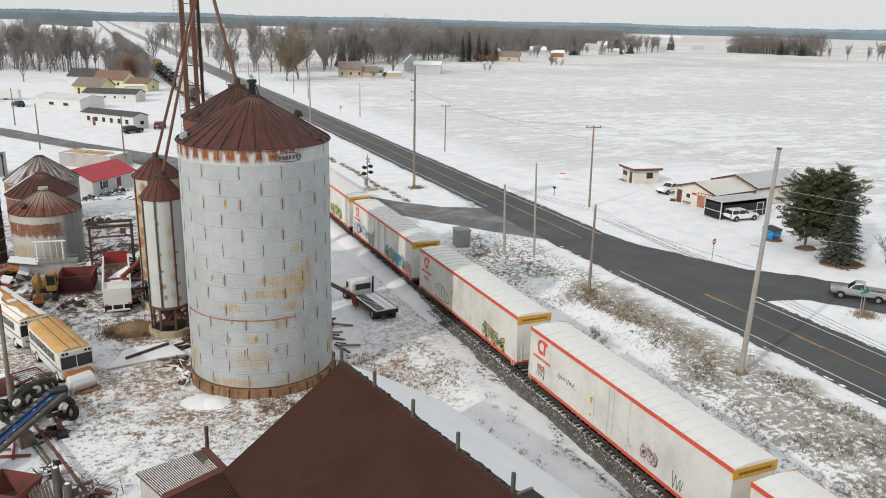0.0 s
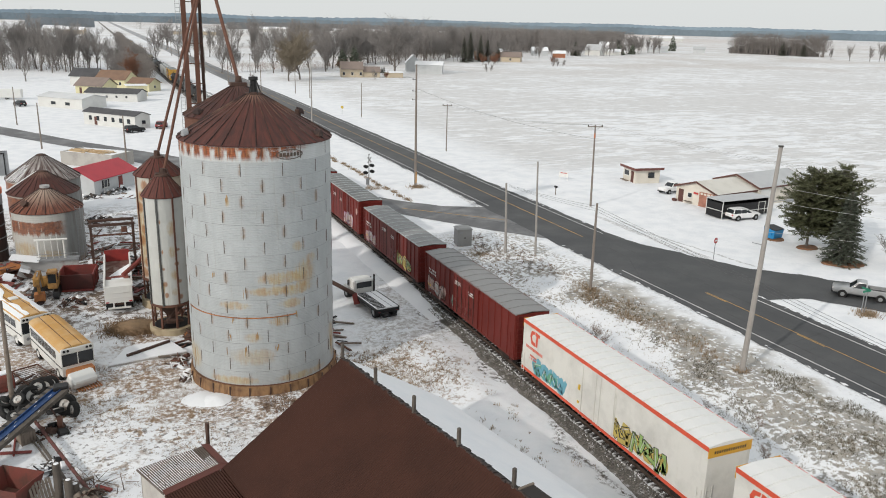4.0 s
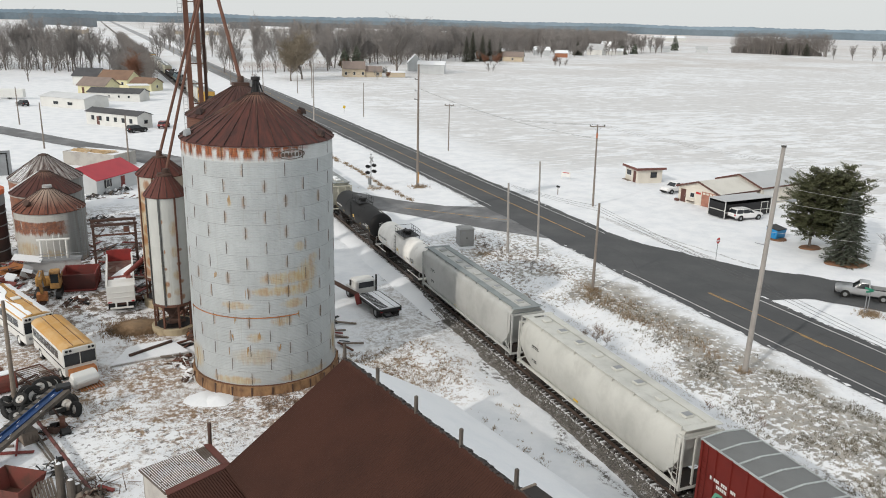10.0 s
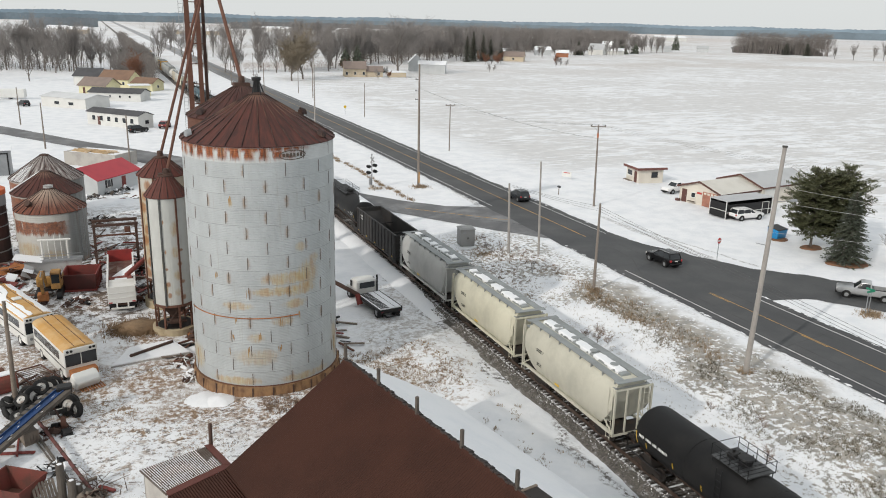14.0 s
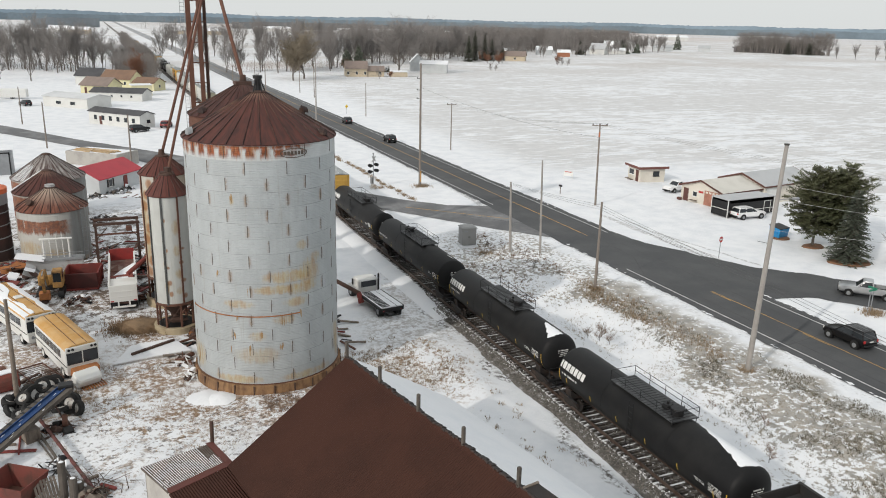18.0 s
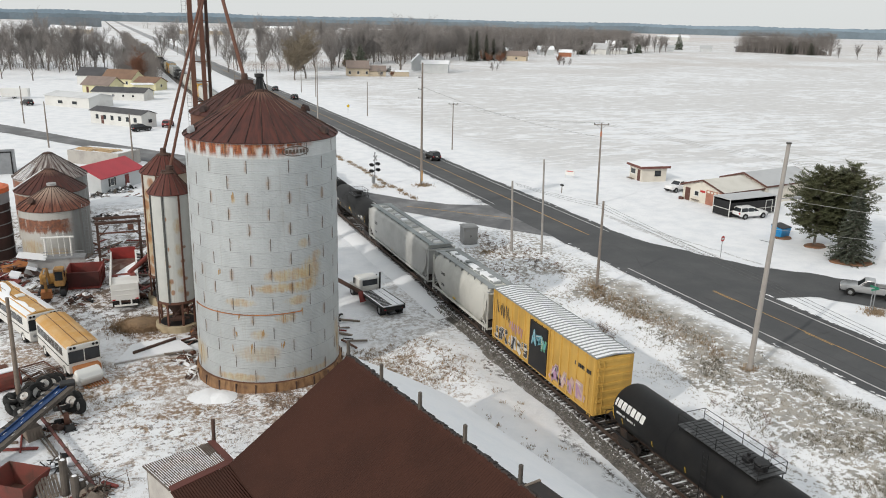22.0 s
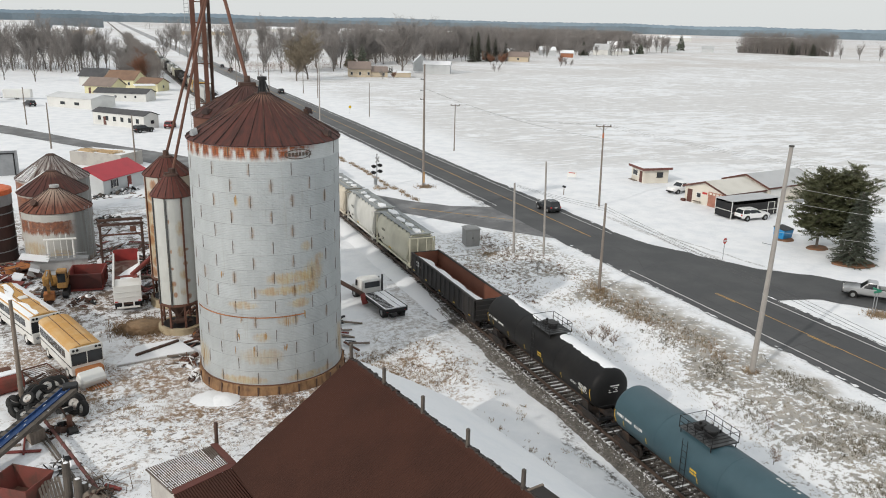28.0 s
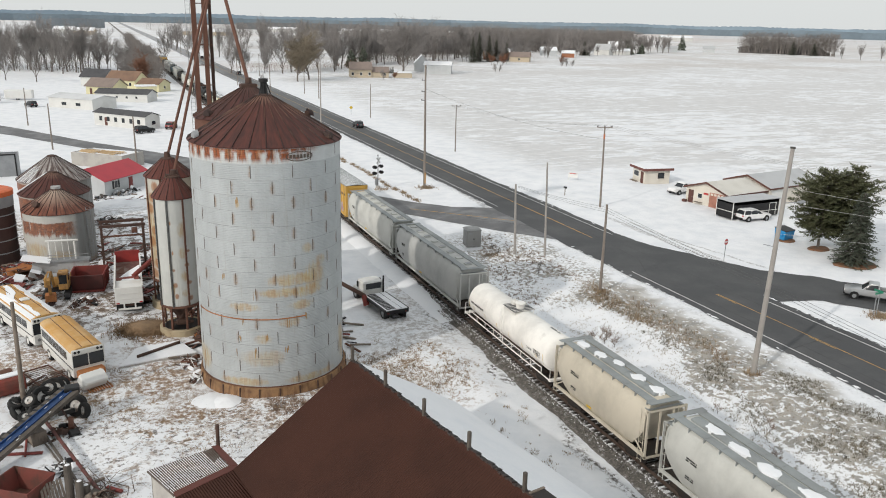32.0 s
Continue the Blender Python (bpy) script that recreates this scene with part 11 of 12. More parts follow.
_b = gable_house("office_cottage", "small pale grey cottage with bright red metal roof", "cottage", -0.6, 134.2, -38, 6.4, 10.0, 2.5, 1.5, M_GREYWALL, M_REDROOF, 0.4, windows=(("r", -2.4, 0.9, 0.9, 1.2),), doors=(("r", 1.2, 0.0, 0.95, 2.05),), door_mat=M_OLDRED)
for _y in (-3.05, -1.75):
    part("shutter", MB().box(3.2, 3.26, _y - 0.18, _y + 0.18, 0.9, 2.1), M_BLACK, _b)
_w = thing("block_wall", "low concrete block storage wall with snow and planks on top", "wall", (-0.4, 157.0, 0), -40)
for _k, (_x0, _x1, _y0, _y1) in enumerate(((-5.5, 5.5, -3.0, -2.7), (5.2, 5.5, -2.7, 3.0), (-5.5, -5.2, -2.7, 3.0))):
    part("wall_run", MB().box(_x0, _x1, _y0, _y1, -0.1, 2.4), M_CONC, _w)
part("snow_patch", MB().box(-5.2, 5.2, -2.7, 2.9, 1.9, 2.3), M_SNOW, _w)
_fp = mat("fresh_plank", (0.50, 0.37, 0.22), 0.8, 0.0, (0.42, 0.29, 0.16), 2.0, 0.5, 0.15, per_obj=0.2)
for _i in range(14):
    _u = _i % 7
    part("plank", MB().box(-2.0, 2.0, -0.14, 0.14, 0, 0.12, pose(-3.0 + 4.2 * (_i // 7) + 0.1 * _u, -1.7 + 0.3 * _u, 2.3 + 0.13 * (_u % 3), 0, 0, 3 * (_u - 3))), _fp, _w)

_h = gable_house("mobile_home", "long white mobile home with a dark grey roof", "mobile home", 4.6, 211.5, 40, 4.6, 17.5, 3.1, 0.8, M_WHITEWALL, M_DARKROOF, 0.25, windows=tuple(("l", -6.6 + 2.6 * i, 1.1, 1.2, 1.25) for i in range(6)) + (("f", 0.3, 1.0, 1.3, 1.0),), doors=(("l", 4.6, 0.1, 0.9, 2.0),))
gable_house("warehouse", "low white warehouse with a snowy grey roof", "warehouse", -6.0, 258.0, 44, 9.0, 17.0, 2.9, 0.9, M_WHITEWALL, mat("snowy_metal_roof", (0.60, 0.61, 0.62), 0.6, 0, (0.5, 0.51, 0.52), 0.5, 0.5), 0.3, windows=(("l", -3.0, 0.8, 2.0, 1.0), ("l", 2.5, 0.8, 2.0, 1.0)))
gable_house("long_shed", "long white shed with charcoal roof", "shed", 6.5, 275.0, 62, 7.0, 17.0, 2.5, 1.2, M_WHITEWALL, M_DARKROOF, 0.3, windows=tuple(("l", -5 + 3.2 * i, 1.0, 0.8, 0.8) for i in range(4)))
gable_house("house", "pale yellow house with taupe shingle roof", "house", 1.0, 301.0, 52, 8.0, 10.5, 2.8, 2.4, M_YELWALL, M_TAUPEROOF, 0.5, windows=(("l", -4.5, 0.9, 1.0, 1.2), ("l", 0.0, 0.9, 1.0, 1.2), ("f", 0.0, 0.9, 1.2, 1.2)), doors=(("l", 3.2, 0, 0.9, 2.0),))
gable_house("house", "pale yellow house with brown shingle roof", "house", 8.5, 325.0, 55, 9.0, 12.0, 3.2, 2.8, M_YELWALL, M_BROWNROOF, 0.5, windows=(("f", 0.0, 1.0, 1.2, 1.2), ("l", -4, 1, 1, 1.2)))
gable_house("house", "pale yellow wing with brown shingle roof", "house", 17.0, 309.0, 52, 7.0, 8.5, 2.8, 1.6, M_YELWALL, M_BROWNROOF, 0.4, windows=(("f", 0.0, 1.0, 1.0, 1.0),))
gable_house("house", "white house with a charcoal roof", "house", -1.5, 338.0, 60, 8.0, 10.0, 3.4, 2.6, M_WHITEWALL, M_DARKROOF, 0.4)
_k = thing("flat_outbuilding", "small pale yellow flat-roofed outbuilding", "outbuilding", (13.2, 290.0, 0), 4)
part("wall", MB().box(-3.2, 3.2, -2.8, 2.8, -0.1, 3.4), M_YELWALL, _k)
part("roof", MB().box(-3.4, 3.4, -3.0, 3.0, 3.4, 3.6), M_SNOW, _k)
for _x in (-1.6, 1.6):
    window(_k, pose(_x, -2.8, 1.2), 0.9, 1.3)
part("door", MB().box(-0.5, 0.5, -2.86, -2.8, 0, 2.1), M_WHITE, _k)
gable_house("house", "old house with a brown roof at the village edge", "house", -38.0, 300.0, 60, 8.0, 9.0, 3.0, 2.0, M_WHITEWALL, M_BROWNROOF, 0.4, windows=(("l", -2, 1, 1, 1.1), ("f", 0, 1, 1, 1.1)))
for _x, _y, _rz, _lab in ((-33, 275, 75, "white travel trailer parked in snow"), (-24.5, 283, 80, "small white camper parked in snow")):
    _v = thing("travel_trailer", _lab, "trailer", (_x, _y, 0), _rz)
    part("body", MB().bbox(-1.3, 1.3, -4.0, 4.0, 0.5, 3.1, 0.2), M_WHITE, _v)
    for _i in range(3):
        part("window", MB().box(1.3, 1.33, -3 + 2.2 * _i, -1.8 + 2.2 * _i, 1.5, 2.3), M_GLASS, _v)
    for _s in (-1.1, 1.1):
        wheel(_v, _s, 0.4, 0.38)
    part("hitch", MB().tube((0, 4.0, 0.6), (0, 5.2, 0.5), 0.08, n=6), M_BLACK, _v)
vehicle("car", "dark car parked among the village houses", M_CARBLACK, (-20, 262, 0), 30)
# farmsteads across the field
_h = gable_house("farmhouse", "tan farmhouse with a grey roof and front gable", "house", 113.5, 371.0, 80, 8.0, 10.0, 4.0, 3.0, M_TANWALL, M_TAUPEROOF, 0.5, windows=(("l", -4, 1, 1.1, 1.4), ("l", 0, 1, 1.1, 1.4), ("l", 4, 1, 1.1, 1.4), ("f", 0, 1.2, 1.2, 1.4)), chimney=(0, 1.0))
gable_house("farmhouse_wing", "tan farmhouse wing with a grey roof", "house", 122.5, 369.0, 80, 6.0, 8.0, 2.8, 2.0, M_TANWALL, M_TAUPEROOF, 0.5, windows=(("l", -2, 1, 1.1, 1.2), ("f", 0, 1.2, 1.2, 1.2)))
gable_house("low_garage", "low tan garage with a snowy roof", "garage", 133.5, 367.0, 82, 6.0, 8.0, 2.2, 0.5, M_TANWALL, M_SNOW, 0.3)
gable_house("barn_white", "white barn with a snow-covered roof", "barn", 162.5, 392.0, 62, 7.5, 14.0, 4.6, 1.6, M_GREYWALL, M_SNOW, 0.4)
gable_house("barn_gable", "white gabled barn with a steep snowy roof", "barn", 161.0, 412.0, -18, 8.0, 9.0, 4.6, 4.0, M_GREYWALL, M_SNOW, 0.4)
gable_house("brick_house", "long brown brick house with a dull roof", "house", 266.0, 532.0, 60, 10.0, 18.0, 2.8, 3.0, M_BRICK, M_BROWNROOF, 0.6)
gable_house("tan_house", "tan house with a brown roof", "house", 274.0, 510.0, 55, 10.0, 14.0, 3.5, 3.0, M_TANWALL, M_TAUPEROOF, 0.5, windows=(("l", 0, 1, 1.4, 1.4),))
gable_house("white_house", "white farmhouse with snowy roof", "house", 308.0, 588.0, 60, 7.0, 9.0, 3.6, 2.4, M_WHITEWALL, M_SNOW, 0.5)
gable_house("red_barn", "reddish barn with a snowy roof", "barn", 352.0, 573.0, 60, 8.0, 10.0, 3.5, 2.0, mat("red_barn_wall", (0.34, 0.14, 0.075), 0.8), M_SNOW, 0.5)
gable_house("white_house", "white house with a dark upper window and snowy roof", "house", 352.0, 605.0, 70, 9.0, 13.0, 4.5, 2.6, M_GREYWALL, M_SNOW, 0.5)
gable_house("white_barn", "big white gabled barn across the field", "barn", 417.0, 619.0, 35, 10.0, 14.0, 5.0, 4.6, M_WHITEWALL, M_GREYROOF, 0.5)
gable_house("white_house", "low white outbuilding by a farm", "house", 442.0, 628.0, 60, 10.0, 16.0, 3.5, 2.0, M_WHITEWALL, M_SNOW, 0.5)
gable_house("white_house", "white farmhouse half hidden by bare trees", "house", 455.0, 655.0, 40, 10.0, 14.0, 6.0, 5.0, M_WHITEWALL, M_SNOW, 0.5)
gable_house("metal_shed", "grey metal shed by a lone spruce", "shed", 560.0, 712.0, 60, 12.0, 20.0, 4.0, 2.0, M_GREYWALL, M_GREYROOF, 0.5)
gable_house("metal_shed", "small grey shed alone in the field", "shed", 606.0, 700.0, 50, 8.0, 12.0, 4.0, 2.4, M_GREYWALL, M_GREYROOF, 0.5)
for _x, _y, _w2, _d, _lab in ((-40, 1180, 10, 25, "distant long white farm shed"), (-15, 1110, 10, 25, "distant tan-walled farm shed"), (140, 1150, 16, 70, "distant long grey farm shed"), (300, 1480, 20, 70, "distant white farm shed"), (450, 1390, 20, 110, "distant white industrial shed"), (560, 1300, 20, 120, "distant pale metal warehouse"), (1000, 1250, 20, 60, "distant cluster of white farm sheds"), (1350, 1350, 18, 80, "distant white farm buildings")):
    gable_house("farm_shed", _lab, "shed", _x, _y, 70, _w2, _d, 5.0, 3.5, M_WHITEWALL if "white" in _lab or "pale" in _lab else M_TANWALL, M_SNOW, 0.5)

# ---- trees ----
M_BARK = mat("grey_bark", (0.16, 0.14, 0.125), 0.9, 0.0, (0.12, 0.105, 0.095), 1.0, 0.5, 0.2)
M_TWIG = mat("bare_twigs", (0.245, 0.228, 0.218), 0.9, 0.0, (0.19, 0.176, 0.17), 0.2, 0.5, 0.2, island=0.25)
M_TWIGDIM = mat("dense_grey_twigs", (0.205, 0.185, 0.172), 0.9, 0.0, (0.15, 0.135, 0.125), 0.2, 0.5, 0.2, island=0.3)
M_TWIGRED = mat("russet_twigs", (0.20, 0.095, 0.058), 0.9, 0.0, (0.15, 0.075, 0.05), 0.2, 0.5, 0.2, island=0.25)
M_TWIGTAN = mat("tan_twigs", (0.22, 0.185, 0.135), 0.9, 0.0, (0.16, 0.13, 0.10), 0.2, 0.5, 0.2, island=0.25)
M_NEEDLE = mat("spruce_needles", (0.080, 0.095, 0.070), 0.8, 0.0, (0.105, 0.115, 0.080), 0.6, 0.5, 0.25, island=0.35)
M_NEEDLEL = mat("pine_needles", (0.095, 0.105, 0.052), 0.8, 0.0, (0.13, 0.13, 0.07), 0.6, 0.5, 0.25, island=0.35)


def twig(mb, p, q, w):
    """A tapered three-sided sliver."""
    d = (q - p).normalized()
    a = d.cross(Vector((0.3, 0.5, 0.8))).normalized() * w
    b = d.cross(a)
    mb.add([p + a, p - a * 0.5 + b * 0.87, p - a * 0.5 - b * 0.87, q], [(0, 1, 3), (1, 2, 3), (2, 0, 3)])


def bare_tree_meshes(seed, h, spread, levels=3, kids=(5, 5, 5), twig_mat=None, start=0.25):
    """A short trunk that forks into rising limbs, each dividing into ever finer twigs."""
    rng = random.Random(seed)
    trunk, crown = MB(), MB()
    def bent(mb, p, d, length, r0, r1, n, k):
        q, dd = p, d.copy()
        for i in range(k):
            nq = q + dd * (length / k)
            mb.tube(q, nq, r0 + (r1 - r0) * i / k, r0 + (r1 - r0) * (i + 1) / k, n, False)
            q = nq
            dd = (dd + Vector((rng.gauss(0, 0.10), rng.gauss(0, 0.10), 0.07))).normalized()
        return q, dd
    def grow(p, d, length, r, lev):
        if lev <= 1:
            pts = [(p, d)]
            q, dd = p, d
            for _ in range(4):
                q, dd = bent(trunk, q, dd, length / 4, r, r * 0.82, 6 if lev == 0 else 5, 1)
                r *= 0.82
                pts.append((q, dd))
        else:
            q = p + d * length
            twig(crown, p, q, max(r, 0.03))
            pts = [(p.lerp(q, i / 4), d) for i in range(5)]
        if lev < levels:
            n = kids[lev] + rng.randint(0, 2)
            for i in range(n):
                u = start + (1 - start) * (i + rng.random()) / n if lev == 0 else 0.25 + 0.75 * (i + rng.random()) / n
                s, d0 = pts[min(4, max(1, round(u * 4)))]
                side = Vector((rng.gauss(0, 1), rng.gauss(0, 1), 0)).normalized()
                nd = (d0 * rng.uniform(0.6, 1.0) + side * spread * rng.uniform(0.55, 1.05) + Vector((0, 0, 0.22))).normalized()
                grow(s, nd, length * (rng.uniform(0.62, 0.95) if lev == 0 else rng.uniform(0.42, 0.66)), r * (0.75 if lev == 0 else 0.5), lev + 1)
    grow(Vector((0, 0, -0.3)), Vector((0.05 * rng.gauss(0, 1), 0.05 * rng.gauss(0, 1), 1)).normalized(), h * 0.44, h * 0.0155, 0)
    return trunk.mesh("trunk", M_BARK), crown.mesh("crown", twig_mat or M_TWIG)


TREES = [bare_tree_meshes(k, 18, s, 4, (8, 6, 6, 4), None, 0.12) for k, s in ((1, 0.50), (2, 0.66), (3, 0.40), (4, 0.58), (5, 0.46))]
ROUND = bare_tree_meshes(9, 10, 1.05, 4, (9, 8, 7, 5), M_TWIGTAN, 0.2)
BUSHY = bare_tree_meshes(11, 7, 1.1, 4, (9, 6, 6, 4), M_TWIGRED, 0.05)
SMALL = bare_tree_meshes(12, 6, 0.85, 3, (7, 6, 5), None, 0.2)
SHRUB = bare_tree_meshes(15, 7, 1.15, 3, (10, 6, 5), mat("brown_shrub_twigs", (0.20, 0.135, 0.095), 0.9, 0.0, (0.14, 0.10, 0.075), 0.5, 0.5, 0.2, island=0.3), 0.0)
SPREAD = bare_tree_meshes(14, 18, 1.1, 4, (10, 9, 8, 6), None, 0.25)


def bare_tree(x, y, s, kind, label, group="bare trees", rz=0.0, wide=1.0):
    t = thing("bare_tree", label, "tree", (x, y, 0), rz, group)
    t.scale = (s * wide, s * wide, s)
    for nm, me in zip(("trunk", "crown"), kind):
        again(nm, me, t)
    return t


rt = random.Random(21)
def row(x0, y0, x1, y1, n, jx, jy, s0, s1, label, kinds=None):
    for i in range(n):
        u = (i + rt.random()) / n
        bare_tree(x0 + (x1 - x0) * u + rt.gauss(0, jx), y0 + (y1 - y0) * u + rt.gauss(0, jy), rt.uniform(s0, s1), rt.choice(kinds or TREES), label, "bare trees", rt.uniform(0, 360))


row(-64, 455, -6, 412, 30, 1.5, 10, 0.95, 1.4, "tall bare tree in a snowy village lot")
row(-40, 500, 8, 470, 8, 3, 9, 1.0, 1.25, "tall bare tree in a snowy village lot")
row(-60, 395, -24, 365, 4, 3, 6, 0.7, 1.0, "bare tree in a snowy village lot")
row(-4, 440, 10, 405, 5, 2, 6, 0.75, 1.1, "bare tree behind the village houses")
row(10, 345, 24, 420, 10, 2.0, 5, 0.55, 0.85, "bare tree crowding the railway bank")
row(58, 398, 110, 425, 13, 3, 8, 0.8, 1.2, "bare tree in a row across the highway")
row(98, 420, 160, 490, 20, 4, 9, 1.0, 1.35, "bare tree behind the tan farmhouse")
row(150, 470, 262, 560, 36, 6, 10, 1.0, 1.5, "bare tree behind the farmsteads")
row(30, 520, 150, 610, 16, 8, 18, 0.9, 1.4, "bare tree beyond the highway farms")
row(50, 700, 270, 820, 24, 12, 28, 1.1, 1.6, "bare tree in a distant hedgerow")
row(240, 560, 330, 610, 18, 5, 10, 0.9, 1.2, "bare tree behind the farmsteads")
row(438, 640, 545, 690, 20, 5, 6, 0.8, 1.1, "bare tree by a white barn")
bare_tree(143, 392, 1.6, SPREAD, "huge spreading bare tree beside a white barn", wide=1.35)
bare_tree(78, 347, 1.9, ROUND, "broad bare tree with tan twigs", wide=1.35)
bare_tree(85, 356, 2.3, ROUND, "broad bare tree with tan twigs", rz=80, wide=1.25)
bare_tree(60.5, 330, 0.9, SMALL, "small bare tree by the highway")
bare_tree(119, 352, 1.0, SMALL, "small bare tree before the farmhouse")
bare_tree(126, 357, 0.6, BUSHY, "small round russet shrub by the farmhouse")
for _x, _y in ((14.8, 342), (17, 360), (16.0, 352), (19, 392)):
    bare_tree(_x, _y, rt.uniform(1.6, 2.1), BUSHY, "russet bare thicket beside the track", "russet thicket", rt.uniform(0, 360))
for _x, _y, _s in ((200, 400, 1.0), (205, 405, 0.8), (271, 448, 1.1), (275, 449, 1.2), (278, 447, 1.0), (236, 470, 1.2), (247, 478, 1.1)):
    bare_tree(_x, _y, _s, SMALL, "small bare tree at the field edge", "field edge trees", rt.uniform(0, 360))
for _x, _y, _s in ((642, 559, 0.7), (644, 540, 0.85), (659, 531, 0.8), (673, 532, 1.0), (690, 540, 0.95), (720, 545, 0.9)):
    bare_tree(_x, _y, _s, TREES[2], "lone bare tree on the far fencerow", "far fencerow trees", rt.uniform(0, 360))
for _x, _y, _s in ((232, 470, 1.25), (238, 466, 1.1), (243, 474, 1.3), (280, 462, 1.15)):
    bare_tree(_x, _y, _s, BUSHY, "broad russet tree by a farm at the field edge", "field edge trees", rt.uniform(0, 360))
bare_tree(86.5, 62.5, 0.75, SMALL, "small bare shrub beside the spruces")


def wood_belt(lines, seed, label, h=18, step=3.0, depth=20, m_=None, dens=34, name="far_wood"):
    """Distant leafless woodland: many slender trunks with twig sprays, one mesh."""
    rng = random.Random(seed)
    mb = MB()
    for x0, y0, x1, y1 in lines:
        d = math.hypot(x1 - x0, y1 - y0)
        nx, ny = -(y1 - y0) / d, (x1 - x0) / d
        n = int(d / step)
        for i in range(n):
            u = (i + rng.random()) / n
            o = rng.uniform(0, depth)
            x, y = x0 + (x1 - x0) * u + nx * o, y0 + (y1 - y0) * u + ny * o
            hh = h * rng.uniform(0.7, 1.12)
            twig(mb, Vector((x, y, -0.5)), Vector((x + rng.gauss(0, 0.5), y, hh * 0.9)), hh * 0.011)
            sp = rng.uniform(0.16, 0.27)
            for _ in range(int(dens * 1.7)):
                v = rng.random() ** 0.8
                rr = hh * sp * math.sqrt(rng.random()) * (0.35 + 1.3 * math.sin(math.pi * (0.12 + 0.84 * v)))
                a = rng.random() * 6.28
                p = Vector((x + rr * math.cos(a), y + rr * math.sin(a), hh * (0.20 + 0.74 * v)))
                ln = hh * rng.uniform(0.07, 0.15)
                twig(mb, p, p + Vector((math.cos(a) * ln * 0.5, math.sin(a) * ln * 0.5, ln * rng.uniform(0.5, 1.1))), hh * rng.uniform(0.0025, 0.0055))
    return tagged(part(name, mb, m_ or M_TWIG, recalc=False), label, "woodland", kind="stuff")


wood_belt([(631, 683, 684, 605), (640, 690, 690, 612)], 2, "dense bare woodlot beyond the field", 21, 0.7, 30, M_TWIGDIM, 64)
wood_belt([(244, 590, 330, 650), (320, 650, 430, 700), (415, 690, 560, 745), (380, 640, 480, 690), (255, 610, 420, 720)], 3, "bare woods behind the far farmsteads", 22, 1.5, 40, None, 40)
wood_belt([(190, 590, 260, 640)], 4, "bare woods behind the farmsteads", 19, 3.0, 40, None, 30)
wood_belt([(21, 330, 25, 480), (24, 470, 27, 820), (22, 340, 26, 500), (13, 345, 20, 480), (16, 352, 24, 600)], 5, "bare brush along the railway bank", 9.5, 0.7, 4, M_TWIGDIM, 34, "track_brush")
wood_belt([(58, 398, 150, 450), (62, 412, 140, 450)], 6, "brown brush under a row of bare trees", 4.5, 0.9, 5, M_TWIGRED, 22, "brush")
wood_belt([(-62, 436, -4, 400), (-60, 450, -4, 412)], 7, "brown brush under the village trees", 6.0, 0.6, 10, M_TWIGDIM, 24, "brush")
wood_belt([(-64, 462, -4, 425)], 18, "slender bare trees behind the village", 18, 2.0, 18, M_TWIG, 26, "brush")
wood_belt([(150, 505, 262, 590), (255, 560, 345, 622), (335, 625, 440, 680), (150, 480, 235, 540)], 19, "low brown brush at the edge of the farm woods", 7, 0.8, 14, M_TWIGDIM, 26, "brush")
wood_belt([(240, 1330, 420, 1370), (90, 1500, 250, 1560), (420, 1420, 650, 1480), (560, 1450, 800, 1400)], 8, "hazy bare woods far across the fields", 20, 4.5, 60, None, 26)
wood_belt([(1100, 1500, 1500, 1380), (1250, 1300, 1500, 1150), (900, 1200, 960, 1190)], 9, "hazy low trees across the far fields", 9, 6.0, 60, None, 22)


def wood_core(lines, h, seed, col, label):
    """The dense inner mass of a leafless wood, ragged on top and open at its rim."""
    m_ = mat("wood_core_%d" % int(col[0] * 1000), col, 0.95, 0.0, tuple(c * 0.75 for c in col), 0.3, 0.5, 0.3, 0.0, 1.2)
    mb = MB()
    rng = random.Random(seed)
    for x0, y0, x1, y1 in lines:
        n = int(math.hypot(x1 - x0, y1 - y0) / 1.6)
        low, top, back = [], [], []
        for i in range(n + 1):
            u = i / n
            x, y = x0 + (x1 - x0) * u + rng.gauss(0, 1.2), y0 + (y1 - y0) * u + rng.gauss(0, 1.2)
            z = h * (0.72 + 0.42 * noise.noise((x * 0.05 + seed, y * 0.05, 0)) + 0.30 * rng.random()) * min(1.0, 0.35 + 3.0 * min(u, 1 - u))
            low.append((x, y, -1))
            top.append((x, y, z))
            back.append((x * 1.02 + 3, y * 1.02 + 6, z * 0.9))
        mb.loft([low, top, back], False, closed=False)
    return tagged(part("wood_mass", mb, m_, recalc=False), label, "woodland", kind="stuff")


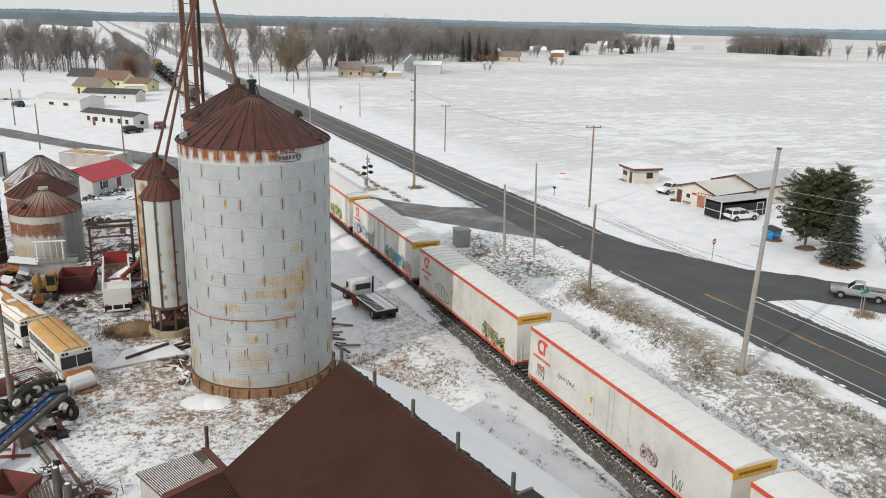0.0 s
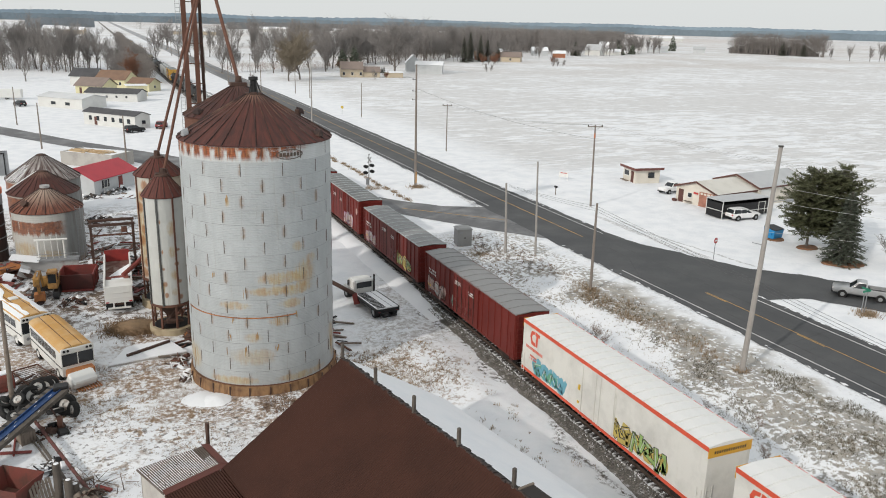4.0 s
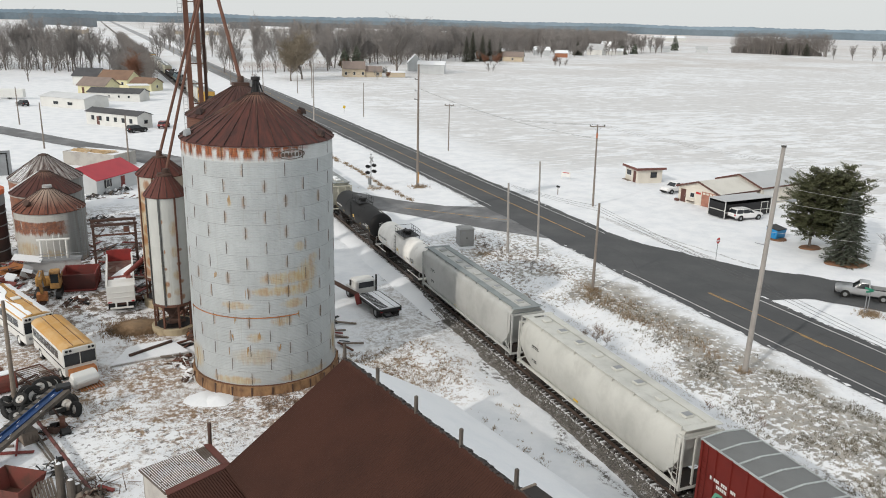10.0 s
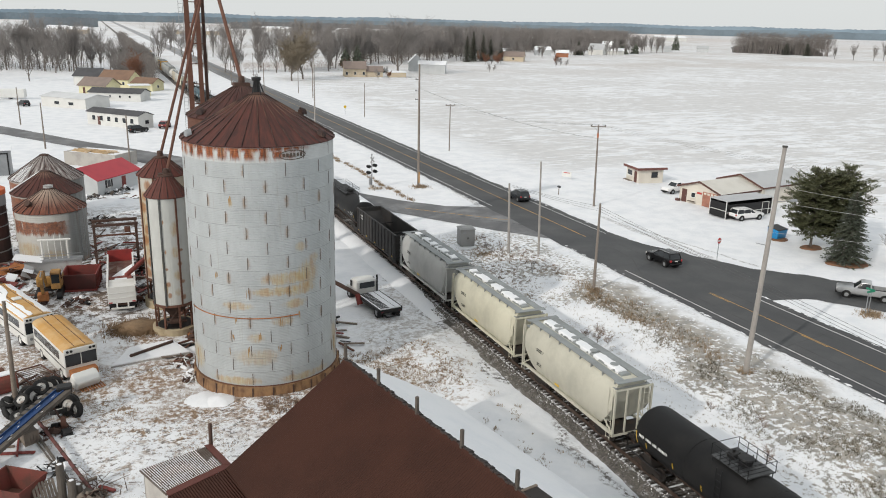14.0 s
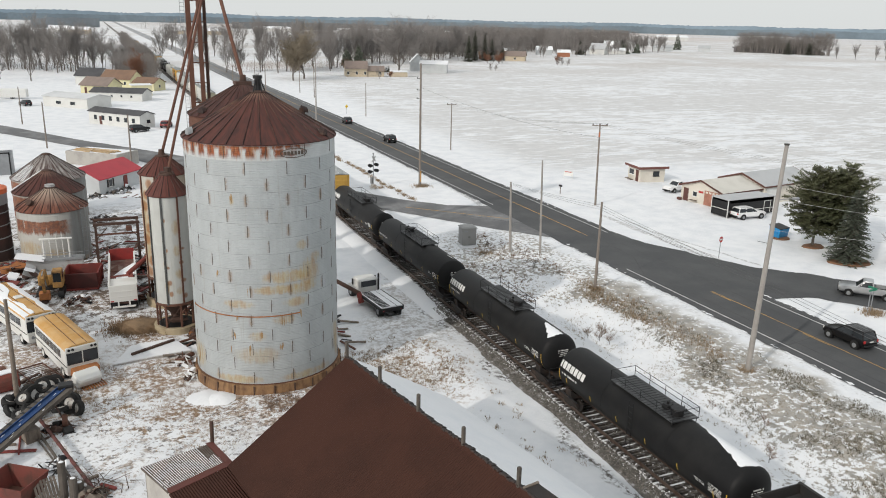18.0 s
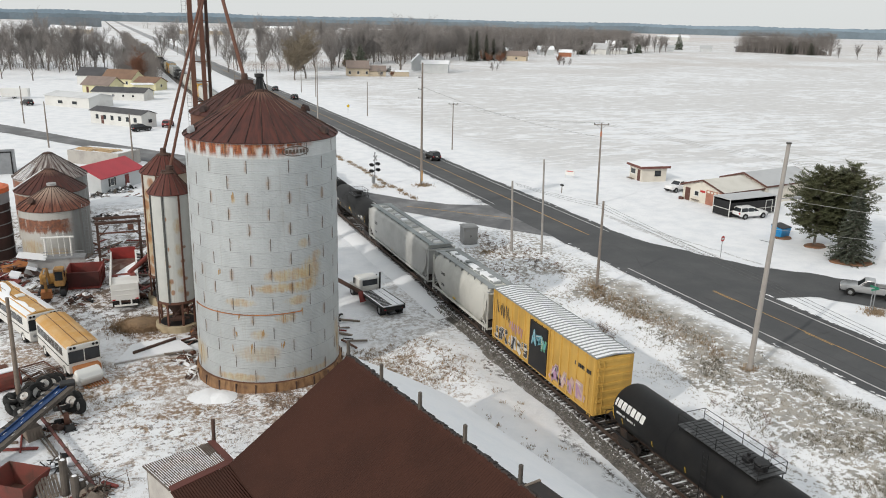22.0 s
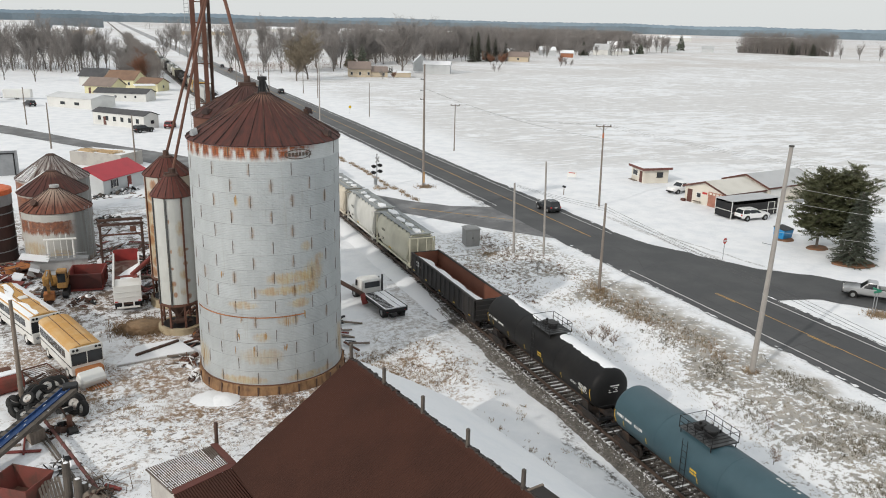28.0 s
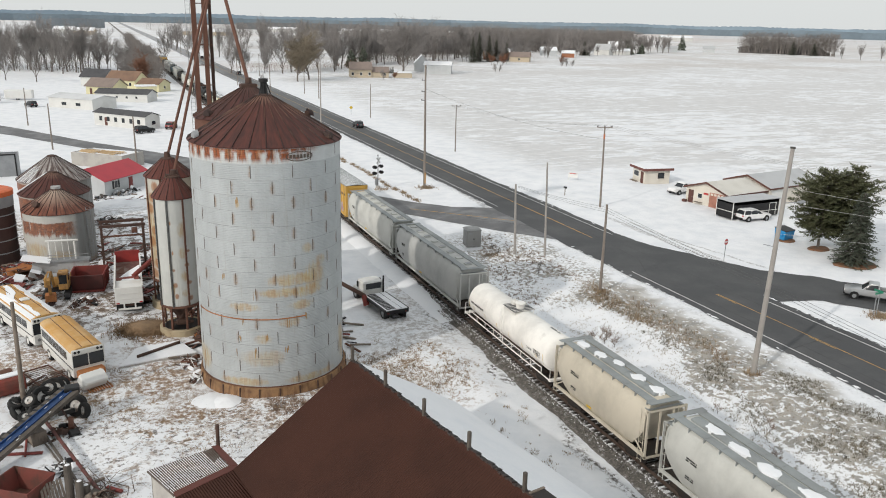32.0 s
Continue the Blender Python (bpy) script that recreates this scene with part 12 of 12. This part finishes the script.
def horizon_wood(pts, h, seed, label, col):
    """Continuous far woodland with an uneven top, closing the view at the skyline; col has the haze painted in."""
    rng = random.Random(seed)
    m_ = mat("haze_tinted_wood_%s" % "abcdef"[seed % 6], col, 0.95, 0.0, tuple(c * 0.8 for c in col), 0.02, 0.5, 0.15, 0.0, 0.15)
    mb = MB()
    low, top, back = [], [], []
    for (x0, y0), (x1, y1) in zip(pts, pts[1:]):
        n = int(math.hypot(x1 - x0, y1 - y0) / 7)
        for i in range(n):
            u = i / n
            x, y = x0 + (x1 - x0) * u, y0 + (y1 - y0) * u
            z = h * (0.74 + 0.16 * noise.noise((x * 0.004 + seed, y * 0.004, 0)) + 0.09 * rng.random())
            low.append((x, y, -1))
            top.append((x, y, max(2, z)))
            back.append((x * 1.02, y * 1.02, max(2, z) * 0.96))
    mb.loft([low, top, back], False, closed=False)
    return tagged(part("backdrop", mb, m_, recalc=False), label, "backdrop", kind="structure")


# bluer and paler with distance: the haze is put into these colours
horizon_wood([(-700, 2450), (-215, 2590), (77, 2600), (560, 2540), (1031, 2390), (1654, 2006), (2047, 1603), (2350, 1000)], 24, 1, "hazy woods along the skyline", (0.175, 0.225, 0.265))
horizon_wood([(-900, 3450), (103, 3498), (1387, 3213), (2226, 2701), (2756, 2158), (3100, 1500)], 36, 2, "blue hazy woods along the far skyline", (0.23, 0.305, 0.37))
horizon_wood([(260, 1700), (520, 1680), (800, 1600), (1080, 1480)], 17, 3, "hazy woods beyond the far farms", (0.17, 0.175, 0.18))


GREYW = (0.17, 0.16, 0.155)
horizon_wood([(-88, 1430), (16, 1600)], 20, 4, "square woodlot beside the highway, haze painted in grey-blue", (0.25, 0.275, 0.295))
wood_core([(644, 700, 696, 622)], 13, 2, GREYW, "inner mass of a bare woodlot")
wood_core([(195, 618, 262, 670), (244, 625, 340, 690), (330, 685, 440, 740), (425, 730, 560, 790)], 15, 3, GREYW, "inner mass of bare woods behind the farmsteads")
row(232, 505, 300, 545, 14, 4, 6, 0.5, 0.8, "bare tree before a brick farmhouse")
row(290, 560, 400, 600, 14, 5, 6, 0.5, 0.85, "bare tree between farm buildings")
row(395, 600, 470, 640, 12, 5, 6, 0.5, 0.8, "bare tree by a white barn")
wood_belt([(188, 566, 262, 620), (250, 590, 340, 655), (330, 650, 440, 705), (425, 700, 560, 750)], 14, "grey bare woods behind the farmsteads", 19, 0.7, 26, M_TWIGDIM, 64)
wood_belt([(250, 1040, 420, 1120), (330, 900, 480, 880)], 16, "hazy grey woods beyond the farm fields", 17, 1.8, 40, M_TWIGDIM, 46)
wood_belt([(150, 475, 262, 560)], 17, "grey bare thicket along the highway lots", 9, 1.4, 16, M_TWIGDIM, 30, "brush")


def conifer(x, y, h, r, label, kind="spruce", seed=1, group="evergreens by the shop", lean=0.0, detail=1.0, base=0.04):
    """Whorls of drooping branches, each clothed in many short needle sprays."""
    rng = random.Random(seed)
    t = thing("spruce_tree" if kind == "spruce" else "pine_tree", label, "tree", (x, y, 0), 0, group)
    part("trunk", MB().tube((0, 0, -0.3), (lean, 0, h * 0.96), h * 0.018, h * 0.004, 8), M_BARK, t)
    limbs, mb = MB(), MB()
    m_ = M_NEEDLE if kind == "spruce" else M_NEEDLEL
    levels = int(h * (4.0 if kind == "spruce" else 3.2))
    for j in range(levels):
        u = base + (1 - base) * j / levels
        z = h * u
        if kind == "spruce":
            reach = r * (1 - u) ** 0.85 + 0.15
        else:
            reach = r * (0.55 + 0.55 * math.sin(math.pi * min(1, (u - base) / (1 - base) * 0.86 + 0.12))) * (1 if u < 0.8 else (1.15 - u) / 0.35)
        n = 11 if kind == "spruce" else 9
        a0 = rng.random() * 6.28
        for i in range(n):
            a = a0 + 2 * math.pi * i / n + rng.gauss(0, 0.15)
            ln = reach * rng.uniform(0.68, 1.16)
            droop = -0.28 if kind == "spruce" else 0.18 + rng.uniform(-0.4, 0.45)
            p0 = Vector((lean * u, 0, z + (0 if kind == "spruce" else rng.uniform(-0.7, 0.7))))
            p1 = p0 + Vector((math.cos(a) * ln, math.sin(a) * ln, ln * (droop + rng.uniform(-0.1, 0.1))))
            twig(limbs, p0, p1, 0.05)
            k = max(6, int(ln * 26 * detail))
            for q in range(k):
                s = rng.uniform(0.22, 1.0)
                c = p0.lerp(p1, s)
                b = a + rng.choice((-1, 1)) * rng.uniform(0.3, 1.3)
                sl = rng.uniform(0.20, 0.46) * (1.15 - 0.5 * s) * (1.25 if kind == "pine" else 1.0)
                tip = c + Vector((math.cos(b) * sl, math.sin(b) * sl, sl * rng.uniform(-0.35 if kind == "spruce" else -0.6, 0.3 if kind == "spruce" else 0.9)))
                d = (tip - c).normalized()
                w = d.cross(Vector((rng.gauss(0, 0.5), rng.gauss(0, 0.5), 1))).normalized() * sl * (0.22 if kind == "spruce" else 0.13)
                mid = c.lerp(tip, 0.55)
                mb.add([c, mid + w, tip, mid - w], [(0, 1, 2), (0, 2, 3)])
    part("branch", limbs, M_BARK, t, recalc=False)
    part("crown", mb, m_, t, recalc=False)
    return t


conifer(82.4, 71.0, 9.8, 3.7, "broad dark green pine beside the blue dumpster", "pine", 3, base=0.2, detail=1.8)
conifer(84.6, 69.2, 10.3, 3.3, "tall dark green pine among evergreens", "pine", 4, base=0.18, detail=1.8)
conifer(80.9, 64.3, 8.9, 2.85, "dense dark spruce standing in a mulch ring", "spruce", 5, base=0.03)
conifer(11.5, 405, 10.5, 4.0, "dark spruce among bare trees by the village", "spruce", 29, "far evergreens", detail=0.5)
for _k in range(6):
    conifer(131.0 + 1.7 * _k, 393.0 + 1.0 * _k, 2.6 + 0.3 * (_k % 3), 0.9, "small dark evergreen shrub beside a farmhouse", "spruce", 60 + _k, "farmhouse shrubs", detail=0.5)


def far_spruce(x, y, h, r, seed):
    """A distant evergreen of drooping fans, dense and dark."""
    rng = random.Random(seed)
    t = thing("spruce_tree", "distant dark evergreen by a farm", "tree", (x, y, 0), 0, "far evergreens")
    part("trunk", MB().tube((0, 0, -0.3), (0, 0, h * 0.95), h * 0.018, h * 0.004, 6), M_BARK, t)
    mb = MB()
    for j in range(22):
        u = 0.04 + 0.95 * j / 22
        reach = r * (1 - u) ** 0.8 * rng.uniform(0.8, 1.15) + 0.2
        for i in range(13):
            a = rng.random() * 6.28
            ln = reach * rng.uniform(0.6, 1.1)
            p = Vector((0.25 * ln * math.cos(a), 0.25 * ln * math.sin(a), h * u))
            q = Vector((ln * math.cos(a), ln * math.sin(a), h * u - ln * rng.uniform(0.1, 0.4)))
            sd = Vector((-math.sin(a), math.cos(a), rng.uniform(-0.3, 0.3))) * ln * 0.24
            m_ = p.lerp(q, 0.6)
            mb.add([p, m_ + sd, q, m_ - sd, m_ + Vector((0, 0, ln * 0.16))], [(0, 1, 4), (1, 2, 4), (2, 3, 4), (3, 0, 4)])
    part("crown", mb, M_NEEDLE, t, recalc=False)
    return t


for _k, (_x, _y, _h, _r) in enumerate(((268, 598, 11, 3.0), (292, 631, 21, 5.0), (300, 636, 14, 4.0), (325, 669, 19.5, 4.8), (336, 671, 16, 4.2), (341, 674, 13, 4.0), (393, 614, 9.5, 4.8), (398, 618, 8.5, 4.2), (450, 630, 10, 4.0), (457, 634, 11.5, 4.4), (478, 646, 10, 5.0), (139, 448, 13, 5.0), (133, 452, 10.5, 4.8), (606, 745, 19, 6.5))):
    far_spruce(_x, _y, _h, _r, 80 + _k)
for _k, (_x, _y, _h, _r) in enumerate(((164, 529, 21, 9), (169, 533, 18, 7), (231, 497, 17, 4.0), (239, 504, 20, 4.5), (247, 505, 18, 4.2), (256, 512, 15, 4.0), (264, 512, 13, 3.8), (390, 608, 12, 6), (258, 547, 13, 5), (455, 648, 14, 5), (463, 650, 13, 5), (664, 640, 14, 6), (674, 622, 13, 6))):
    conifer(_x, _y, _h, _r, "distant dark evergreen by a farm", "spruce", 30 + _k, "far evergreens", detail=0.45)
for _x, _y, _r, _lab in ((80.9, 64.0, 2.7, "ring of brown mulch under the spruce"), (82.2, 70.6, 1.5, "patch of rusty needles under the pine"), (81.3, 75.0, 1.2, "bare straw patch by the dumpster")):
    _o = [(_x + _r * math.cos(q) * (1 + 0.12 * math.sin(3 * q) + 0.16 * noise.noise((q * 2.2, _x, 0.5))), _y + _r * 0.8 * math.sin(q) * (1 + 0.1 * math.cos(2 * q))) for q in (2 * math.pi * i / 22 for i in range(22))]
    tagged(part("mulch_bed", MB().loft([[(x, y, -0.06) for x, y in _o], [(_x + (x - _x) * 0.92, _y + (y - _y) * 0.92, 0.16) for x, y in _o]]), mat("rusty_mulch", (0.19, 0.095, 0.052), 0.95, 0, (0.12, 0.075, 0.045), 3, 0.5, 0.3, 0.5, 20)), _lab, "mulch bed", kind="structure")


# ---- dead grass tufts ----
def grass(spots, seed, m_, label, name="dead_grass"):
    """spots: (x, y, rx, ry, count, height). Thin dry blades, one mesh."""
    rng = random.Random(seed)
    mb = MB()
    for x, y, rx, ry, n, h in spots:
        for _ in range(n):
            px, py = x + rng.gauss(0, rx * 0.5), y + rng.gauss(0, ry * 0.5)
            z = ground_height(px, py) - 0.02
            for _b in range(5):
                a = rng.random() * 6.28
                hh = h * rng.uniform(0.5, 1.2)
                lean = hh * rng.uniform(0.2, 0.9)
                w = rng.uniform(0.012, 0.028)
                bx, by = px + rng.gauss(0, 0.08), py + rng.gauss(0, 0.08)
                mb.add([(bx + w * math.sin(a), by - w * math.cos(a), z), (bx - w * math.sin(a), by + w * math.cos(a), z), (bx + lean * math.cos(a), by + lean * math.sin(a), z + hh)], [(0, 1, 2)])
    return tagged(part(name, mb, m_, recalc=False), label, "grass", kind="stuff")


M_DRY = mat("dry_straw_grass", (0.33, 0.25, 0.165), 0.9, 0.0, (0.23, 0.165, 0.11), 1.0, 0.5, 0.2, island=0.3)
def tufts(area, n, seed, m_, label, h=0.3, r=0.22, keep=0.0, blades=13, freq=0.22):
    """Clumps of stiff dead grass, thick where the snow is thin."""
    rng = random.Random(seed)
    mb = MB()
    x0, x1, y0, y1 = area
    for _ in range(n):
        x, y = rng.uniform(x0, x1), y0 + (y1 - y0) * rng.random() ** 1.15
        if noise.noise((x * freq + seed, y * freq * 0.6, 3.3)) < keep + rng.gauss(0, 0.12):
            continue
        z = ground_height(x, y) - 0.03
        k = rng.uniform(0.6, 1.25)
        for _b in range(blades):
            a, rr = rng.random() * 6.28, r * k * rng.random()
            px, py = x + rr * math.cos(a), y + rr * math.sin(a)
            hh, ln = h * k * rng.uniform(0.5, 1.1), h * k * rng.uniform(0.2, 0.7)
            w = rng.uniform(0.014, 0.032)
            mb.add([(px + w * math.sin(a), py - w * math.cos(a), z), (px - w * math.sin(a), py + w * math.cos(a), z), (px + ln * math.cos(a), py + ln * math.sin(a), z + hh)], [(0, 1, 2)])
    return tagged(part("grass_tufts", mb, m_, recalc=False), label, "grass", kind="stuff")


M_DULLGRASS = mat("dull_dead_grass", (0.31, 0.255, 0.185), 0.9, 0.0, (0.24, 0.195, 0.145), 1.0, 0.5, 0.2, island=0.3)
rg = random.Random(8)
grass([(46.2 + rg.gauss(0, 0.8), 46 + 22 * rg.random(), 1.1, 2.2, 26, 0.32) for _ in range(18)] + [(46.2, 66.0, 0.8, 0.9, 60, 0.6), (46.5, 44.4, 0.9, 0.8, 40, 0.4), (45.0, 63.0, 1.2, 2.8, 110, 0.55), (45.2, 58.5, 1.1, 2.6, 60, 0.45)], 1, M_DRY, "tall dry straw-coloured grass along the highway verge")
grass([(rg.uniform(38.5, 46.5), rg.uniform(20, 84), 2.2, 2.6, 36, 0.13) for _ in range(100)], 2, M_DULLGRASS, "sparse dead grass poking through verge snow")
grass([(rg.gauss(20.3, 1.8), rg.gauss(53.5, 2.2), 1.0, 1.0, 24, 0.2) for _ in range(36)] + [(rg.uniform(19, 26), rg.uniform(36, 62), 0.4, 0.4, 6, 0.22) for _ in range(30)], 3, M_DRY, "flattened straw grass beside the track")
grass([(rg.uniform(-6, 11), rg.uniform(44, 62), 0.9, 0.9, 12, 0.13) for _ in range(70)] + [(rg.gauss(-1.0, 2.0), rg.gauss(58, 2), 0.9, 0.9, 20, 0.14) for _ in range(24)], 4, M_DRY, "dry weeds poking through yard snow")
grass([(43.4 - 0.028 * (y - 112) + rg.gauss(0, 0.4), y, 0.5, 1.2, 50, 0.4) for y in [112 + 3 * i for i in range(26)]] + [(48.2, 120.5, 1.4, 1.2, 160, 0.5), (41.0, 121.5, 1.6, 1.2, 80, 0.4), (68.2, 50.4, 1.2, 1.0, 200, 0.4), (41.5, 82.6, 1.6, 1.2, 90, 0.3)], 5, M_DRY, "dry grass strip along the drifted ditch")
for _x, _y, _s in ((38.6, 53.9, 0.27), (39.3, 54.6, 0.24), (38.0, 54.8, 0.2), (39.0, 52.9, 0.22), (42.5, 84.0, 0.15), (39, 40, 0.15), (44, 75, 0.2), (42.8, 73, 0.18), (37.5, 33, 0.22), (40.5, 36.5, 0.2)):
    bare_tree(_x, _y, _s, SHRUB if _x < 41.7 else SMALL, "leafless shrub in the snowy ditch", "ditch shrubs", rt.uniform(0, 360))

grass([(1.3, 70.4, 2.3, 2.1, 1500, 0.40), (2.6, 68.8, 0.8, 0.8, 80, 0.3)], 9, M_STRAW, "loose straw over a spilled grain heap")

M_OLIVE = mat("olive_dead_grass", (0.19, 0.17, 0.125), 0.9, 0.0, (0.115, 0.105, 0.08), 1.0, 0.5, 0.2, island=0.4)
M_RUSSETGRASS = mat("russet_dead_grass", (0.25, 0.17, 0.12), 0.9, 0.0, (0.15, 0.105, 0.08), 1.0, 0.5, 0.2, island=0.4)
tufts((40.5, 50.4, 16, 47), 4800, 61, M_OLIVE, "olive-brown grass clumps on the thin verge snow", 0.17, 0.28, 0.06, 14, 0.4)
tufts((43.8, 48.2, 46, 66), 800, 68, M_OLIVE, "olive-brown grass clumps along the highway verge", 0.17, 0.26, 0.06, 14, 0.4)
tufts((33.5, 40.0, 16, 70), 420, 62, M_DULLGRASS, "scattered dead grass clumps beside the track", 0.20, 0.16, 0.12)
tufts((34.5, 47.0, 66, 90), 1100, 63, M_RUSSETGRASS, "russet grass clumps near the crossing", 0.24, 0.24, 0.0)
tufts((-7.0, 12.0, 42, 63), 3000, 64, M_RUSSETGRASS, "russet weeds showing through yard snow", 0.085, 0.24, 0.06, 16)
tufts((15.5, 24.0, 46, 59), 1500, 65, M_DRY, "tan flattened grass on the snowy bank", 0.19, 0.24, -0.05)
tufts((9.0, 16.5, 50.5, 53.6), 240, 66, M_RUSSETGRASS, "brown weeds along the bin footing", 0.22, 0.22, -0.3)
tufts((22.5, 27.3, 36, 72), 240, 67, M_DRY, "sparse stalks on the snow bank by the track", 0.18, 0.07, 0.1, 6)


# ---- everything that moves ----
def motions():
    stops = [0, 3, 6, 9, 12, 15, 18, 21, 24, 27, 30, 32]
    for car, s in TRAIN:
        walk(car, [(t, pose(TRACK_X, s - travelled(t), RAIL_Z)) for t in stops])
    # road cars heading away: seconds when level with y = 60 and speed
    for v, t60, speed in zip(MOVERS, (12.03, 13.53, 18.58, 26.38), (23.85, 24.3, 24.5, 24.3)):
        walk(v, [(t, pose(59.45, 60 + (t - t60) * speed, 0.03)) for t in (0, 8, 16, 24, 32)])


motions()
